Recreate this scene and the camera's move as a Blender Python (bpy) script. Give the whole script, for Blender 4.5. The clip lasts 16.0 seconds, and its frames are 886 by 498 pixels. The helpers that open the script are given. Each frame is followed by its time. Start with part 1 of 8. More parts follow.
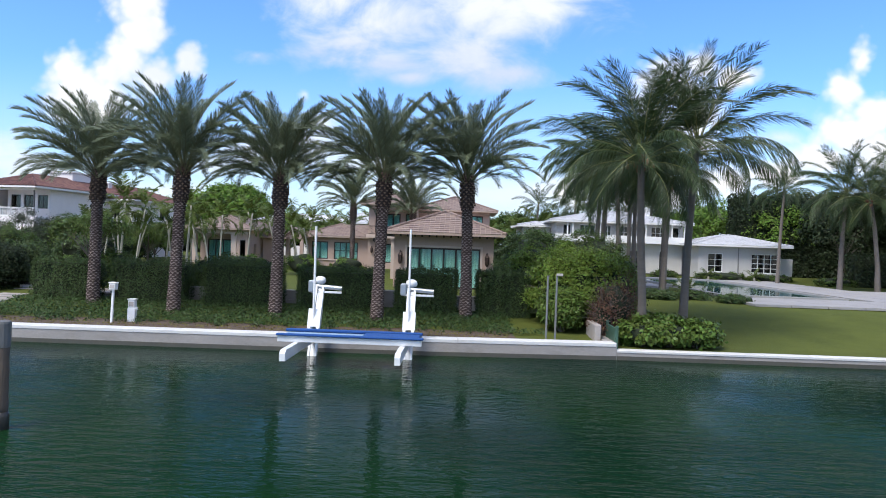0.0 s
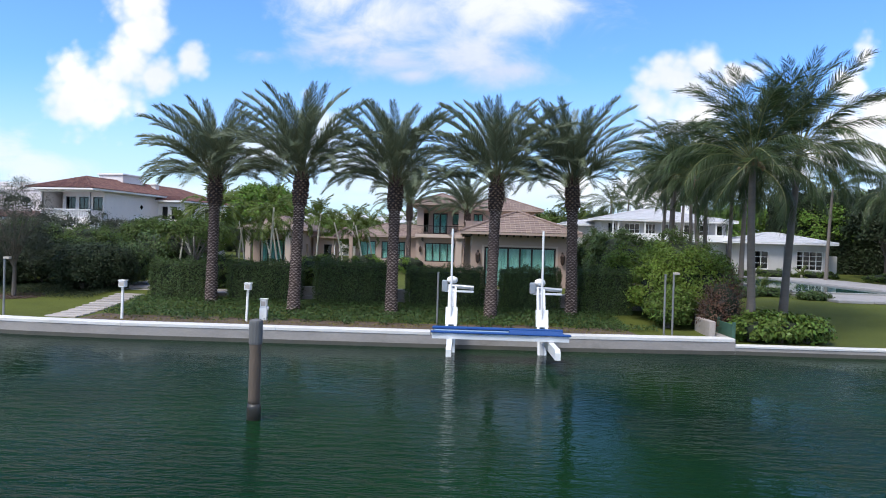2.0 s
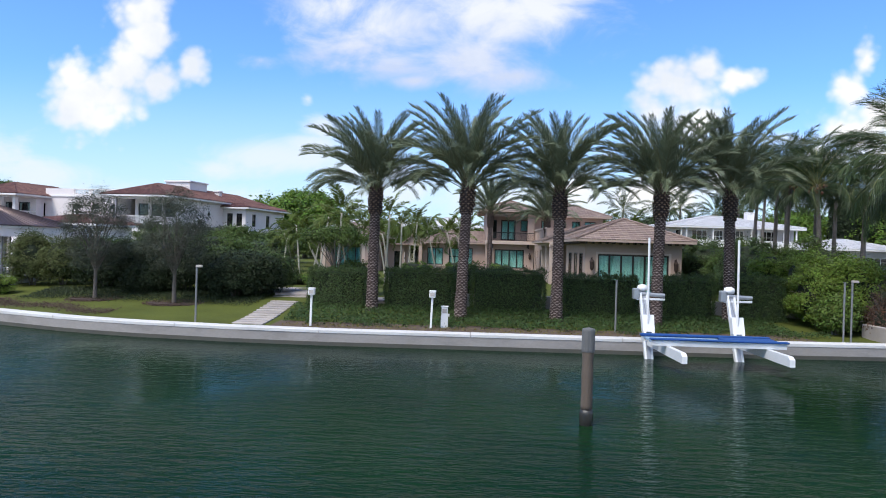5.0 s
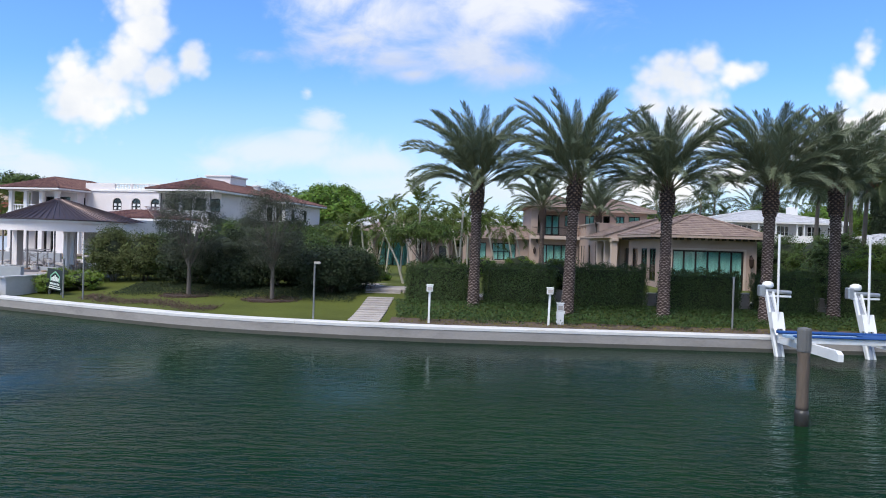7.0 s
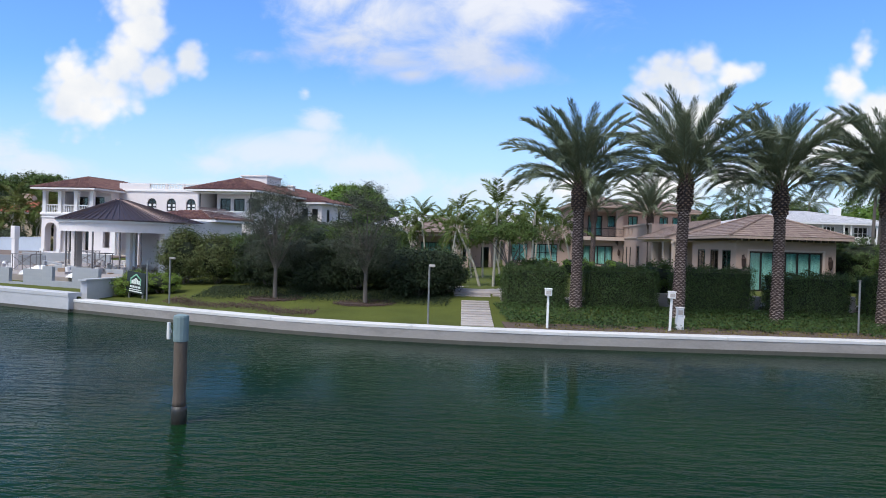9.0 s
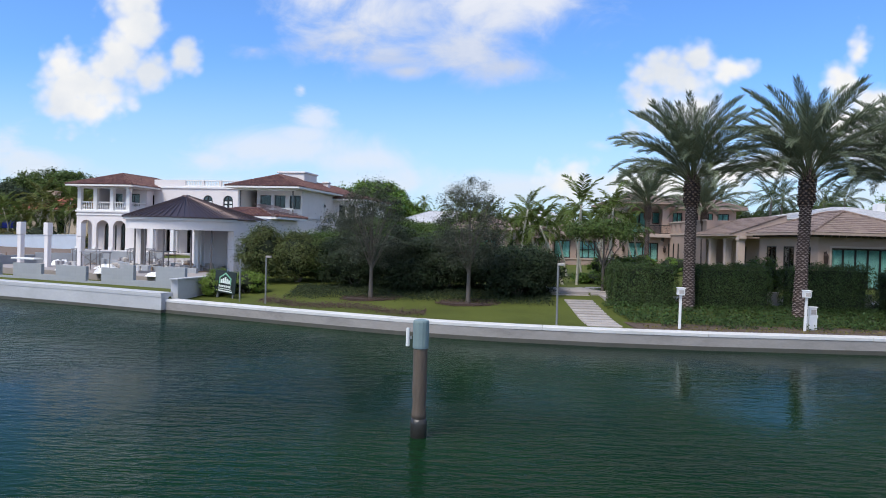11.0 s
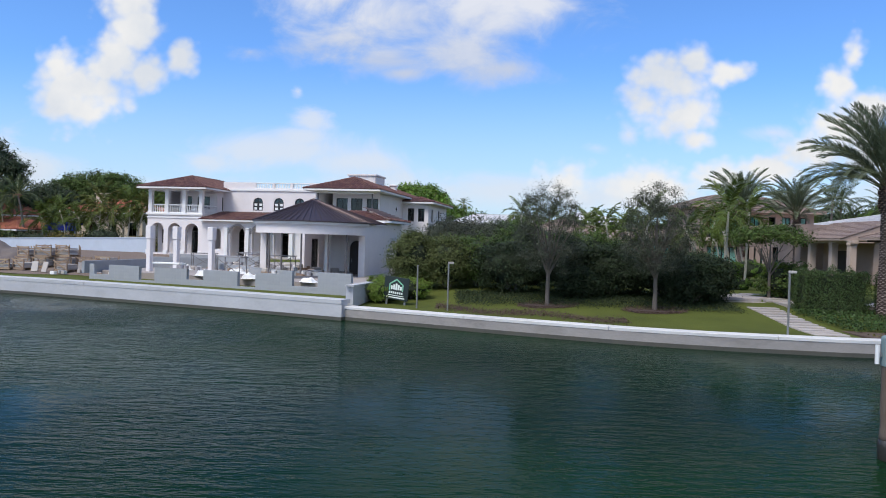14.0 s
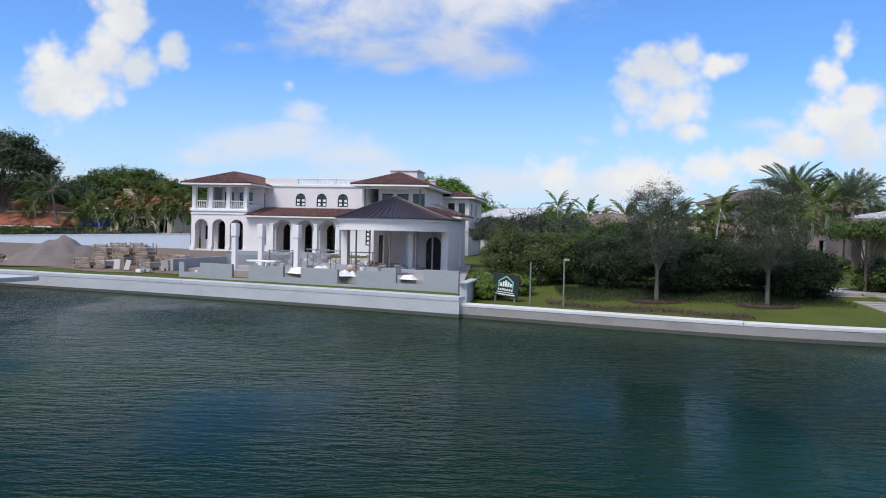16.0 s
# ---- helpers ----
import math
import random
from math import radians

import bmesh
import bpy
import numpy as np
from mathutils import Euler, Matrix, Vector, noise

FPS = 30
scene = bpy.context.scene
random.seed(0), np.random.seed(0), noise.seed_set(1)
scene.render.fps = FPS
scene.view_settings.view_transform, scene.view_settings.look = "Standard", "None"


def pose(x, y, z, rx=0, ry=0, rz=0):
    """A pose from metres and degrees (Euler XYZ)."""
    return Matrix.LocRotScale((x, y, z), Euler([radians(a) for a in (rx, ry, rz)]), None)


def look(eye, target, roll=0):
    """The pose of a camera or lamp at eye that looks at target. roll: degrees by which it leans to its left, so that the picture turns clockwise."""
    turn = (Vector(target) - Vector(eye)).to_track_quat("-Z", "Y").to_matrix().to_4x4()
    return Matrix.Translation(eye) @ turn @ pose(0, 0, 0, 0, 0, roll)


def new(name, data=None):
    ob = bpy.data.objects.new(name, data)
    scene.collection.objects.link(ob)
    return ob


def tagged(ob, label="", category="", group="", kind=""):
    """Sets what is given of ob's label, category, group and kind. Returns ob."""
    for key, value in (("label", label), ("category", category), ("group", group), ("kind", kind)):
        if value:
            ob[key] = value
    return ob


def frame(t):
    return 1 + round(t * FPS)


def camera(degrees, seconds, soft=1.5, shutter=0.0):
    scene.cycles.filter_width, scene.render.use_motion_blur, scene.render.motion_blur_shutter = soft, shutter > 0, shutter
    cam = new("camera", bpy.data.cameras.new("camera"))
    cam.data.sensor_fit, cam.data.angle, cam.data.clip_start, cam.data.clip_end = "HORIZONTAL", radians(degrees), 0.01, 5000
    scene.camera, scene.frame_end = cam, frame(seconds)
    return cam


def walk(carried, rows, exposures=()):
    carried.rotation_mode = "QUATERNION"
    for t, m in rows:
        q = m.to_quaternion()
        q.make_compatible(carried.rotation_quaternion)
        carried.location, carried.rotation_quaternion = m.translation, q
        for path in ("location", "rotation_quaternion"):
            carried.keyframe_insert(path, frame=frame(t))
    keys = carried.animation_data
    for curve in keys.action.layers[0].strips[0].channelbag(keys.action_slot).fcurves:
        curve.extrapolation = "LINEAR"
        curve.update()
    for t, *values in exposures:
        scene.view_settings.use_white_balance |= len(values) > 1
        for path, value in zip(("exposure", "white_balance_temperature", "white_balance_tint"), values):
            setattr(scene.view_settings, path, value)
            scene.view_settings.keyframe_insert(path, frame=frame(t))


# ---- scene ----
cam = camera(63.5, 16.0, soft=1.0)
PATH = [
    (0, (0.78, -0.014, 4.175), (0.733, 1.986, 4.162), 2.0),
    (0.5, (-0.452, -0.267, 4.16), (-0.5, 1.732, 4.142), 2.0),
    (1, (-1.735, -0.64, 4.123), (-1.781, 1.36, 4.106), 1.9),
    (1.5, (-2.957, -1.044, 4.143), (-3.01, 0.955, 4.127), 1.9),
    (2, (-4.232, -1.431, 4.14), (-4.288, 0.568, 4.121), 1.7),
    (2.5, (-5.513, -1.657, 4.12), (-5.572, 0.342, 4.099), 1.7),
    (3, (-6.845, -1.799, 4.172), (-6.907, 0.2, 4.154), 1.7),
    (3.5, (-8.28, -1.959, 4.095), (-8.338, 0.04, 4.089), 1.7),
    (4, (-9.521, -2.174, 4.09), (-9.582, -0.175, 4.086), 1.7),
    (6.5, (-16.081, -2.262, 3.99), (-16.136, -0.263, 3.98), 1.7),
    (7, (-17.276, -2.169, 4.007), (-17.334, -0.17, 3.986), 1.7),
    (7.5, (-18.542, -1.932, 4.01), (-18.6, 0.067, 3.988), 1.7),
    (8, (-19.836, -1.651, 4.018), (-19.895, 0.348, 3.999), 1.7),
    (8.5, (-21.104, -1.484, 3.979), (-21.163, 0.515, 3.964), 1.7),
    (9, (-22.346, -1.153, 3.932), (-22.398, 0.846, 3.912), 1.7),
    (11.5, (-29.074, 0.08, 3.816), (-29.115, 2.079, 3.787), 1.6),
    (12, (-30.519, 0.322, 3.83), (-30.56, 2.322, 3.804), 1.6),
    (12.5, (-32.045, 0.511, 3.862), (-32.087, 2.51, 3.837), 1.6),
    (13, (-33.627, 0.515, 3.834), (-33.667, 2.514, 3.81), 1.6),
    (13.5, (-35.124, 0.503, 3.801), (-35.161, 2.502, 3.782), 1.6),
    (14, (-36.654, 0.485, 3.741), (-36.686, 2.485, 3.718), 1.7),
    (14.5, (-38.127, 0.404, 3.757), (-38.156, 2.403, 3.727), 1.5),
    (15, (-39.653, 0.413, 3.731), (-39.674, 2.412, 3.696), 1.6),
    (15.5, (-40.977, 0.404, 3.667), (-40.997, 2.403, 3.635), 1.6),
    (16, (-42.503, 0.131, 3.8), (-42.515, 2.131, 3.758), 1.4),
]
walk(cam, [(t, look(eye, target, roll)) for t, eye, target, roll in PATH], exposures=[(0.0, 0.88), (4.0, 0.80), (9.0, 0.66), (16.0, 0.48)])

# ---- light ----
SUN_TO = Vector((-0.36, -0.43, 0.83)).normalized()
sun = new("sun", bpy.data.lights.new("sun", "SUN"))
sun.data.energy, sun.data.angle, sun.data.color = 2.45, radians(26), (1.0, 0.95, 0.87)
sun.matrix_world = look((0, 0, 60), Vector((0, 0, 60)) - SUN_TO)
tagged(sun, kind="structure")

SKY_LIGHT = 0.12
CLOUD_LIGHT = 0.62


def build_world():
    """A clear tropical sky with fair-weather cumulus."""
    world = bpy.data.worlds.new("sky")
    scene.world = world
    world.use_nodes = True
    nt = world.node_tree
    nt.nodes.clear()
    N, L = nt.nodes.new, nt.links.new

    def math_node(op, a, b=None, c=None, clamp=False):
        n = N("ShaderNodeMath")
        n.operation, n.use_clamp = op, clamp
        for k, v in enumerate((a, b, c)):
            if v is None:
                continue
            if isinstance(v, (int, float)):
                n.inputs[k].default_value = v
            else:
                L(v, n.inputs[k])
        return n.outputs[0]

    out = N("ShaderNodeOutputWorld")
    sky = N("ShaderNodeTexSky")
    sky.sky_type, sky.sun_disc = "NISHITA", False
    sky.sun_elevation = math.asin(SUN_TO.z)
    sky.sun_rotation = math.atan2(SUN_TO.x, SUN_TO.y)
    sky.air_density, sky.dust_density, sky.ozone_density, sky.altitude = 1.0, 0.6, 2.5, 0
    tc = N("ShaderNodeTexCoord")
    sep = N("ShaderNodeSeparateXYZ")
    L(tc.outputs["Generated"], sep.inputs[0])
    ahead = math_node("MAXIMUM", sep.outputs[1], 0.12)
    u = math_node("SUBTRACT", math_node("DIVIDE", sep.outputs[0], ahead), 0.005)
    v = math_node("DIVIDE", sep.outputs[2], ahead)
    uv = N("ShaderNodeCombineXYZ")
    L(u, uv.inputs[0]), L(v, uv.inputs[1])

    def fbm(scale, detail, rough, off, stretch=1.0, distort=0.0):
        mp = N("ShaderNodeMapping")
        mp.inputs["Location"].default_value = (off, off * 0.7, 0)
        mp.inputs["Scale"].default_value = (scale, scale * stretch, 1)
        L(uv.outputs[0], mp.inputs[0])
        n = N("ShaderNodeTexNoise")
        n.noise_dimensions = "2D"
        n.inputs["Scale"].default_value = 1.0
        n.inputs["Detail"].default_value = detail
        n.inputs["Roughness"].default_value = rough
        n.inputs["Distortion"].default_value = distort
        L(mp.outputs[0], n.inputs["Vector"])
        return n.outputs["Fac"]

    # rounded billows: smooth cells of three sizes under a little fine fraying
    fray = fbm(16, 8, 0.55, 3.1, 1.1, 0.2)
    billow = math_node("MULTIPLY_ADD", fray, 0.55, 0.10)
    for size, weight in ((17.0, 0.32), (36.0, 0.22), (75.0, 0.14)):
        mp = N("ShaderNodeMapping")
        mp.inputs["Scale"].default_value = (size, size * 1.15, 1)
        L(uv.outputs[0], mp.inputs[0])
        cell = N("ShaderNodeTexVoronoi")
        cell.voronoi_dimensions, cell.feature = "2D", "SMOOTH_F1"
        cell.inputs["Scale"].default_value = 1.0
        cell.inputs["Smoothness"].default_value = 0.35
        L(mp.outputs[0], cell.inputs["Vector"])
        billow = math_node("MULTIPLY_ADD", math_node("SUBTRACT", 0.62, cell.outputs["Distance"]), weight, billow)
    wisp = fbm(5, 6, 0.6, 7.7, 2.2, 0.5)
    fluff = fbm(9, 7, 0.58, 4.4, 1.5, 0.3)

    def clouds(blobs, noise_out, amount, lo, hi):
        best = None
        for u0, v0, ru, rv in blobs:
            a = math_node("MULTIPLY", math_node("SUBTRACT", u, u0), 1 / ru)
            b = math_node("MULTIPLY", math_node("SUBTRACT", v, v0), 1 / rv)
            d = math_node("SQRT", math_node("ADD", math_node("MULTIPLY", a, a), math_node("MULTIPLY", b, b)))
            d = math_node("SUBTRACT", 1.0, d)
            best = d if best is None else math_node("SMOOTH_MAX", best, d, 0.25)
        rag = math_node("MULTIPLY_ADD", math_node("SUBTRACT", noise_out, 0.5), amount, best)
        mr = N("ShaderNodeMapRange")
        mr.interpolation_type = "SMOOTHSTEP"
        mr.inputs["From Min"].default_value, mr.inputs["From Max"].default_value = lo, hi
        L(rag, mr.inputs["Value"])
        return mr.outputs[0], rag

    # crisp cumulus heaps, then soft veils
    heaps, heap_raw = clouds(CUMULUS, billow, 1.9, -0.32, 0.72)
    veils, _ = clouds(VEILS, wisp, 3.0, -0.1, 1.2)
    soft, _ = clouds(SOFT_BANK, fluff, 2.6, -0.35, 1.15)

    def colour_mix(fac, a, b):
        n = N("ShaderNodeMix")
        n.data_type = "RGBA"
        if isinstance(fac, float):
            n.inputs[0].default_value = fac
        else:
            L(fac, n.inputs[0])
        for sock, value in ((n.inputs[6], a), (n.inputs[7], b)):
            if isinstance(value, tuple):
                sock.default_value = (*value, 1)
            else:
                L(value, sock)
        return n.outputs[2]

    mul = N("ShaderNodeVectorMath")
    mul.operation = "SCALE"
    mul.inputs["Scale"].default_value = SKY_LIGHT
    tint = colour_mix(1.0, sky.outputs[0], SKY_TINT)
    tint.node.blend_type = "MULTIPLY"
    L(tint, mul.inputs[0])
    col = mul.outputs[0]
    haze = N("ShaderNodeMapRange")
    haze.interpolation_type = "SMOOTHSTEP"
    haze.inputs["From Min"].default_value, haze.inputs["From Max"].default_value = 0.02, 0.26
    haze.inputs["To Min"].default_value, haze.inputs["To Max"].default_value = 0.62, 0.0
    L(v, haze.inputs["Value"])
    col = colour_mix(haze.outputs[0], col, tuple(CLOUD_LIGHT * c for c in (0.72, 0.86, 0.99)))
    bright = tuple(CLOUD_LIGHT * c for c in (1.0, 1.0, 1.0))
    grey = tuple(CLOUD_LIGHT * c for c in (0.66, 0.72, 0.86))
    shade = N("ShaderNodeMapRange")
    shade.inputs["From Min"].default_value, shade.inputs["From Max"].default_value = 0.32, 0.62
    L(fbm(7, 5, 0.55, 1.3), shade.inputs["Value"])
    heap_col = colour_mix(shade.outputs[0], tuple(CLOUD_LIGHT * c for c in (0.80, 0.85, 0.93)), bright)
    col = colour_mix(math_node("MULTIPLY", veils, 0.8), col, tuple(CLOUD_LIGHT * c for c in (0.84, 0.9, 1.0)))
    low = N("ShaderNodeMapRange")
    low.inputs["From Min"].default_value, low.inputs["From Max"].default_value = 0.25, 0.345
    L(math_node("MULTIPLY_ADD", math_node("SUBTRACT", fluff, 0.5), 0.12, v), low.inputs["Value"])
    col = colour_mix(math_node("MULTIPLY", soft, 0.88), col, colour_mix(low.outputs[0], grey, tuple(CLOUD_LIGHT * c for c in (0.95, 0.96, 1.0))))
    col = colour_mix(heaps, col, heap_col)
    # unseen fair-weather clouds added overhead and behind, to whiten and lift ambient light
    over = N("ShaderNodeTexNoise")
    over.inputs["Scale"].default_value, over.inputs["Detail"].default_value, over.inputs["Roughness"].default_value = 2.6, 6, 0.6
    L(tc.outputs["Generated"], over.inputs["Vector"])
    puff = N("ShaderNodeMapRange")
    puff.interpolation_type = "SMOOTHSTEP"
    puff.inputs["From Min"].default_value, puff.inputs["From Max"].default_value = 0.46, 0.60
    L(over.outputs["Fac"], puff.inputs["Value"])
    rear = N("ShaderNodeMapRange")
    rear.interpolation_type = "SMOOTHSTEP"
    rear.inputs["From Min"].default_value, rear.inputs["From Max"].default_value = 0.72, 0.45
    L(sep.outputs[1], rear.inputs["Value"])
    col = colour_mix(math_node("MULTIPLY", puff.outputs[0], rear.outputs[0]), col, tuple(CLOUD_LIGHT * c for c in (0.98, 0.97, 0.96)))
    bg = N("ShaderNodeBackground")
    L(col, bg.inputs[0])
    bg.inputs[1].default_value = 1.0
    L(bg.outputs[0], out.inputs[0])


SKY_TINT = (0.56, 0.84, 1.22)
# clouds as (sideways slope, upward slope, half width, half height) seen from the water
CUMULUS = [
    (-0.471, 0.32, 0.040, 0.040), (-0.46, 0.281, 0.041, 0.041), (-0.482, 0.24, 0.046, 0.038), (-0.524, 0.201, 0.054, 0.038), (-0.57, 0.229, 0.030, 0.034),
    (-0.546, 0.167, 0.052, 0.035), (-0.443, 0.225, 0.032, 0.028), (-0.398, 0.245, 0.024, 0.026), (-0.505, 0.222, 0.035, 0.028), (-0.563, 0.195, 0.035, 0.035),
    (0.286, 0.227, 0.052, 0.039), (0.322, 0.257, 0.028, 0.028), (0.366, 0.244, 0.030, 0.018), (0.256, 0.195, 0.038, 0.034), (0.311, 0.182, 0.044, 0.03), (0.326, 0.151, 0.027, 0.017),
    (0.54, 0.278, 0.018, 0.029), (0.52, 0.234, 0.025, 0.03), (0.561, 0.198, 0.041, 0.028), (0.525, 0.172, 0.049, 0.033), (0.48, 0.137, 0.052, 0.028), (0.566, 0.147, 0.052, 0.047),
    (0.141, 0.088, 0.043, 0.026), (0.266, 0.084, 0.068, 0.027), (0.358, 0.098, 0.046, 0.021), (0.43, 0.11, 0.05, 0.02),
]
VEILS = [(-0.209, 0.164, 0.036, 0.021), (-0.23, 0.203, 0.012, 0.012), (-0.263, 0.117, 0.16, 0.030), (-0.367, 0.1, 0.10, 0.024), (-0.159, 0.106, 0.10, 0.023), (0.188, 0.135, 0.028, 0.011), (0.232, 0.155, 0.016, 0.016),
         (0.43, 0.163, 0.045, 0.014), (-0.708, 0.115, 0.095, 0.039), (0.062, 0.075, 0.316, 0.032), (-0.414, 0.06, 0.316, 0.032), (0.297, 0.07, 0.316, 0.032), (-0.609, 0.086, 0.095, 0.032), (-0.224, 0.139, 0.047, 0.017)]
SOFT_BANK = [(-0.164, 0.279, 0.095, 0.043), (-0.086, 0.312, 0.125, 0.060), (0.024, 0.323, 0.125, 0.068), (0.102, 0.34, 0.095, 0.045), (-0.108, 0.249, 0.087, 0.024), (-0.211, 0.262, 0.060, 0.024), (0.002, 0.267, 0.110, 0.042),
             (-0.299, 0.256, 0.050, 0.015), (-0.084, 0.232, 0.047, 0.013), (0.058, 0.241, 0.070, 0.023), (-0.182, 0.334, 0.063, 0.032), (0.0, 0.38, 0.2, 0.06)]
build_world()

# ---- materials ----
def surface(name, colour, rough=0.7, second=None, scale=1.0, spread=0.5, bump=0.0, bump_scale=20.0, metal=0.0, island=0.0, obj=0.0, stain=0.0, stain_scale=0.4, stretch=(1, 1, 1), sheen_through=0.0, spec=0.5):
    """A weathered surface: two scales of mottling, fine relief, and piece-to-piece variation."""
    m = bpy.data.materials.new(name)
    m.use_nodes = True
    nt = m.node_tree
    N, L = nt.nodes.new, nt.links.new
    bsdf = nt.nodes["Principled BSDF"]
    bsdf.inputs["Roughness"].default_value = rough
    bsdf.inputs["Metallic"].default_value = metal
    bsdf.inputs["Specular IOR Level"].default_value = 0.2 if name.endswith("leaf") else spec
    second = second or tuple(c * 0.72 for c in colour)
    tc = N("ShaderNodeTexCoord")
    mp = N("ShaderNodeMapping")
    mp.inputs["Scale"].default_value = stretch
    L(tc.outputs["Object"], mp.inputs[0])

    def noise_fac(s, detail=4.0, rough_=0.6):
        n = N("ShaderNodeTexNoise")
        n.inputs["Scale"].default_value, n.inputs["Detail"].default_value, n.inputs["Roughness"].default_value = s, detail, rough_
        L(mp.outputs[0], n.inputs["Vector"])
        return n.outputs["Fac"]

    def ramp(fac, lo, hi):
        r = N("ShaderNodeMapRange")
        r.inputs["From Min"].default_value, r.inputs["From Max"].default_value = lo, hi
        L(fac, r.inputs["Value"])
        return r.outputs[0]

    def mix(fac, a, b, mode="MIX"):
        n = N("ShaderNodeMix")
        n.data_type, n.blend_type = "RGBA", mode
        if isinstance(fac, (int, float)):
            n.inputs[0].default_value = fac
        else:
            L(fac, n.inputs[0])
        for sock, v in ((n.inputs[6], a), (n.inputs[7], b)):
            if isinstance(v, tuple):
                sock.default_value = (*v, 1)
            else:
                L(v, sock)
        return n.outputs[2]

    half = spread / 2
    col = mix(ramp(noise_fac(scale), 0.5 - half, 0.5 + half), colour, second)
    col = mix(ramp(noise_fac(scale * 9, 3), 0.35, 0.75), col, mix(0.5, col, second))
    if stain:
        dark = mix(1.0, col, tuple(0.45 for _ in range(3)), "MULTIPLY")
        f = N("ShaderNodeMath")
        f.operation = "MULTIPLY"
        L(ramp(noise_fac(stain_scale, 6, 0.7), 0.5, 0.72), f.inputs[0])
        f.inputs[1].default_value = stain
        col = mix(f.outputs[0], col, dark)
    if island or obj:
        src = N("ShaderNodeNewGeometry").outputs["Random Per Island"] if island else N("ShaderNodeObjectInfo").outputs["Random"]
        amount = island or obj
        hsv = N("ShaderNodeHueSaturation")
        v = N("ShaderNodeMapRange")
        v.inputs["To Min"].default_value, v.inputs["To Max"].default_value = 1 - amount, 1 + amount
        L(src, v.inputs["Value"])
        L(v.outputs[0], hsv.inputs["Value"])
        h = N("ShaderNodeMapRange")
        h.inputs["To Min"].default_value, h.inputs["To Max"].default_value = 0.5 - amount * 0.05, 0.5 + amount * 0.05
        L(src, h.inputs["Value"])
        L(h.outputs[0], hsv.inputs["Hue"])
        L(col, hsv.inputs["Color"])
        col = hsv.outputs[0]
    L(col, bsdf.inputs["Base Color"])
    if bump:
        b = N("ShaderNodeBump")
        b.inputs["Strength"].default_value, b.inputs["Distance"].default_value = bump, 0.02
        L(noise_fac(bump_scale, 5), b.inputs["Height"])
        L(b.outputs[0], bsdf.inputs["Normal"])
    if sheen_through:
        tr = N("ShaderNodeBsdfTranslucent")
        L(col, tr.inputs[0])
        ms = N("ShaderNodeMixShader")
        ms.inputs[0].default_value = sheen_through
        L(bsdf.outputs[0], ms.inputs[1])
        L(tr.outputs[0], ms.inputs[2])
        L(ms.outputs[0], nt.nodes["Material Output"].inputs[0])
    return m


def water_surface():
    m = bpy.data.materials.new("water")
    m.use_nodes = True
    nt = m.node_tree
    N, L = nt.nodes.new, nt.links.new
    bsdf = nt.nodes["Principled BSDF"]
    bsdf.inputs["Roughness"].default_value = 0.045
    bsdf.inputs["Specular IOR Level"].default_value = 0.042
    bsdf.inputs["IOR"].default_value = 1.33
    tc = N("ShaderNodeTexCoord")

    def noise_fac(sx, sy, detail, rough, rot=0.0, distort=0.0):
        mp = N("ShaderNodeMapping")
        mp.inputs["Scale"].default_value = (sx, sy, 1)
        mp.inputs["Rotation"].default_value = (0, 0, rot)
        L(tc.outputs["Object"], mp.inputs[0])
        n = N("ShaderNodeTexNoise")
        n.inputs["Scale"].default_value, n.inputs["Detail"].default_value, n.inputs["Roughness"].default_value = 1, detail, rough
        n.inputs["Distortion"].default_value = distort
        L(mp.outputs[0], n.inputs["Vector"])
        return n.outputs["Fac"]

    ripples = noise_fac(1.25, 4.0, 3.0, 0.55, 0.12, 0.4)
    chop = noise_fac(5.5, 11.0, 2.5, 0.5, -0.2, 0.3)
    swell = noise_fac(0.22, 0.5, 2.0, 0.5, 0.3)
    # wind patches: where the breeze touches, the ripples stand higher
    gust = N("ShaderNodeMapRange")
    gust.inputs["From Min"].default_value, gust.inputs["From Max"].default_value = 0.44, 0.68
    gust.inputs["To Min"].default_value, gust.inputs["To Max"].default_value = 0.28, 2.9
    L(noise_fac(0.09, 0.06, 3, 0.6, 0.2), gust.inputs["Value"])
    add = N("ShaderNodeMath")
    add.operation = "MULTIPLY_ADD"
    L(chop, add.inputs[0])
    add.inputs[1].default_value = 0.28
    L(ripples, add.inputs[2])
    add2 = N("ShaderNodeMath")
    add2.operation = "MULTIPLY_ADD"
    L(swell, add2.inputs[0])
    add2.inputs[1].default_value = 1.1
    L(add.outputs[0], add2.inputs[2])
    b = N("ShaderNodeBump")
    b.inputs["Distance"].default_value = 0.065
    L(gust.outputs[0], b.inputs["Strength"])
    L(add2.outputs[0], b.inputs["Height"])
    L(b.outputs[0], bsdf.inputs["Normal"])
    mix = N("ShaderNodeMix")
    mix.data_type = "RGBA"
    mix.inputs[6].default_value = (0.0056, 0.0250, 0.0090, 1)
    mix.inputs[7].default_value = (0.0030, 0.0165, 0.0090, 1)
    r = N("ShaderNodeMapRange")
    r.inputs["From Min"].default_value, r.inputs["From Max"].default_value = 0.4, 0.6
    L(noise_fac(0.07, 0.1, 3, 0.5), r.inputs["Value"])
    L(r.outputs[0], mix.inputs[0])
    L(mix.outputs[2], bsdf.inputs["Base Color"])
    return m


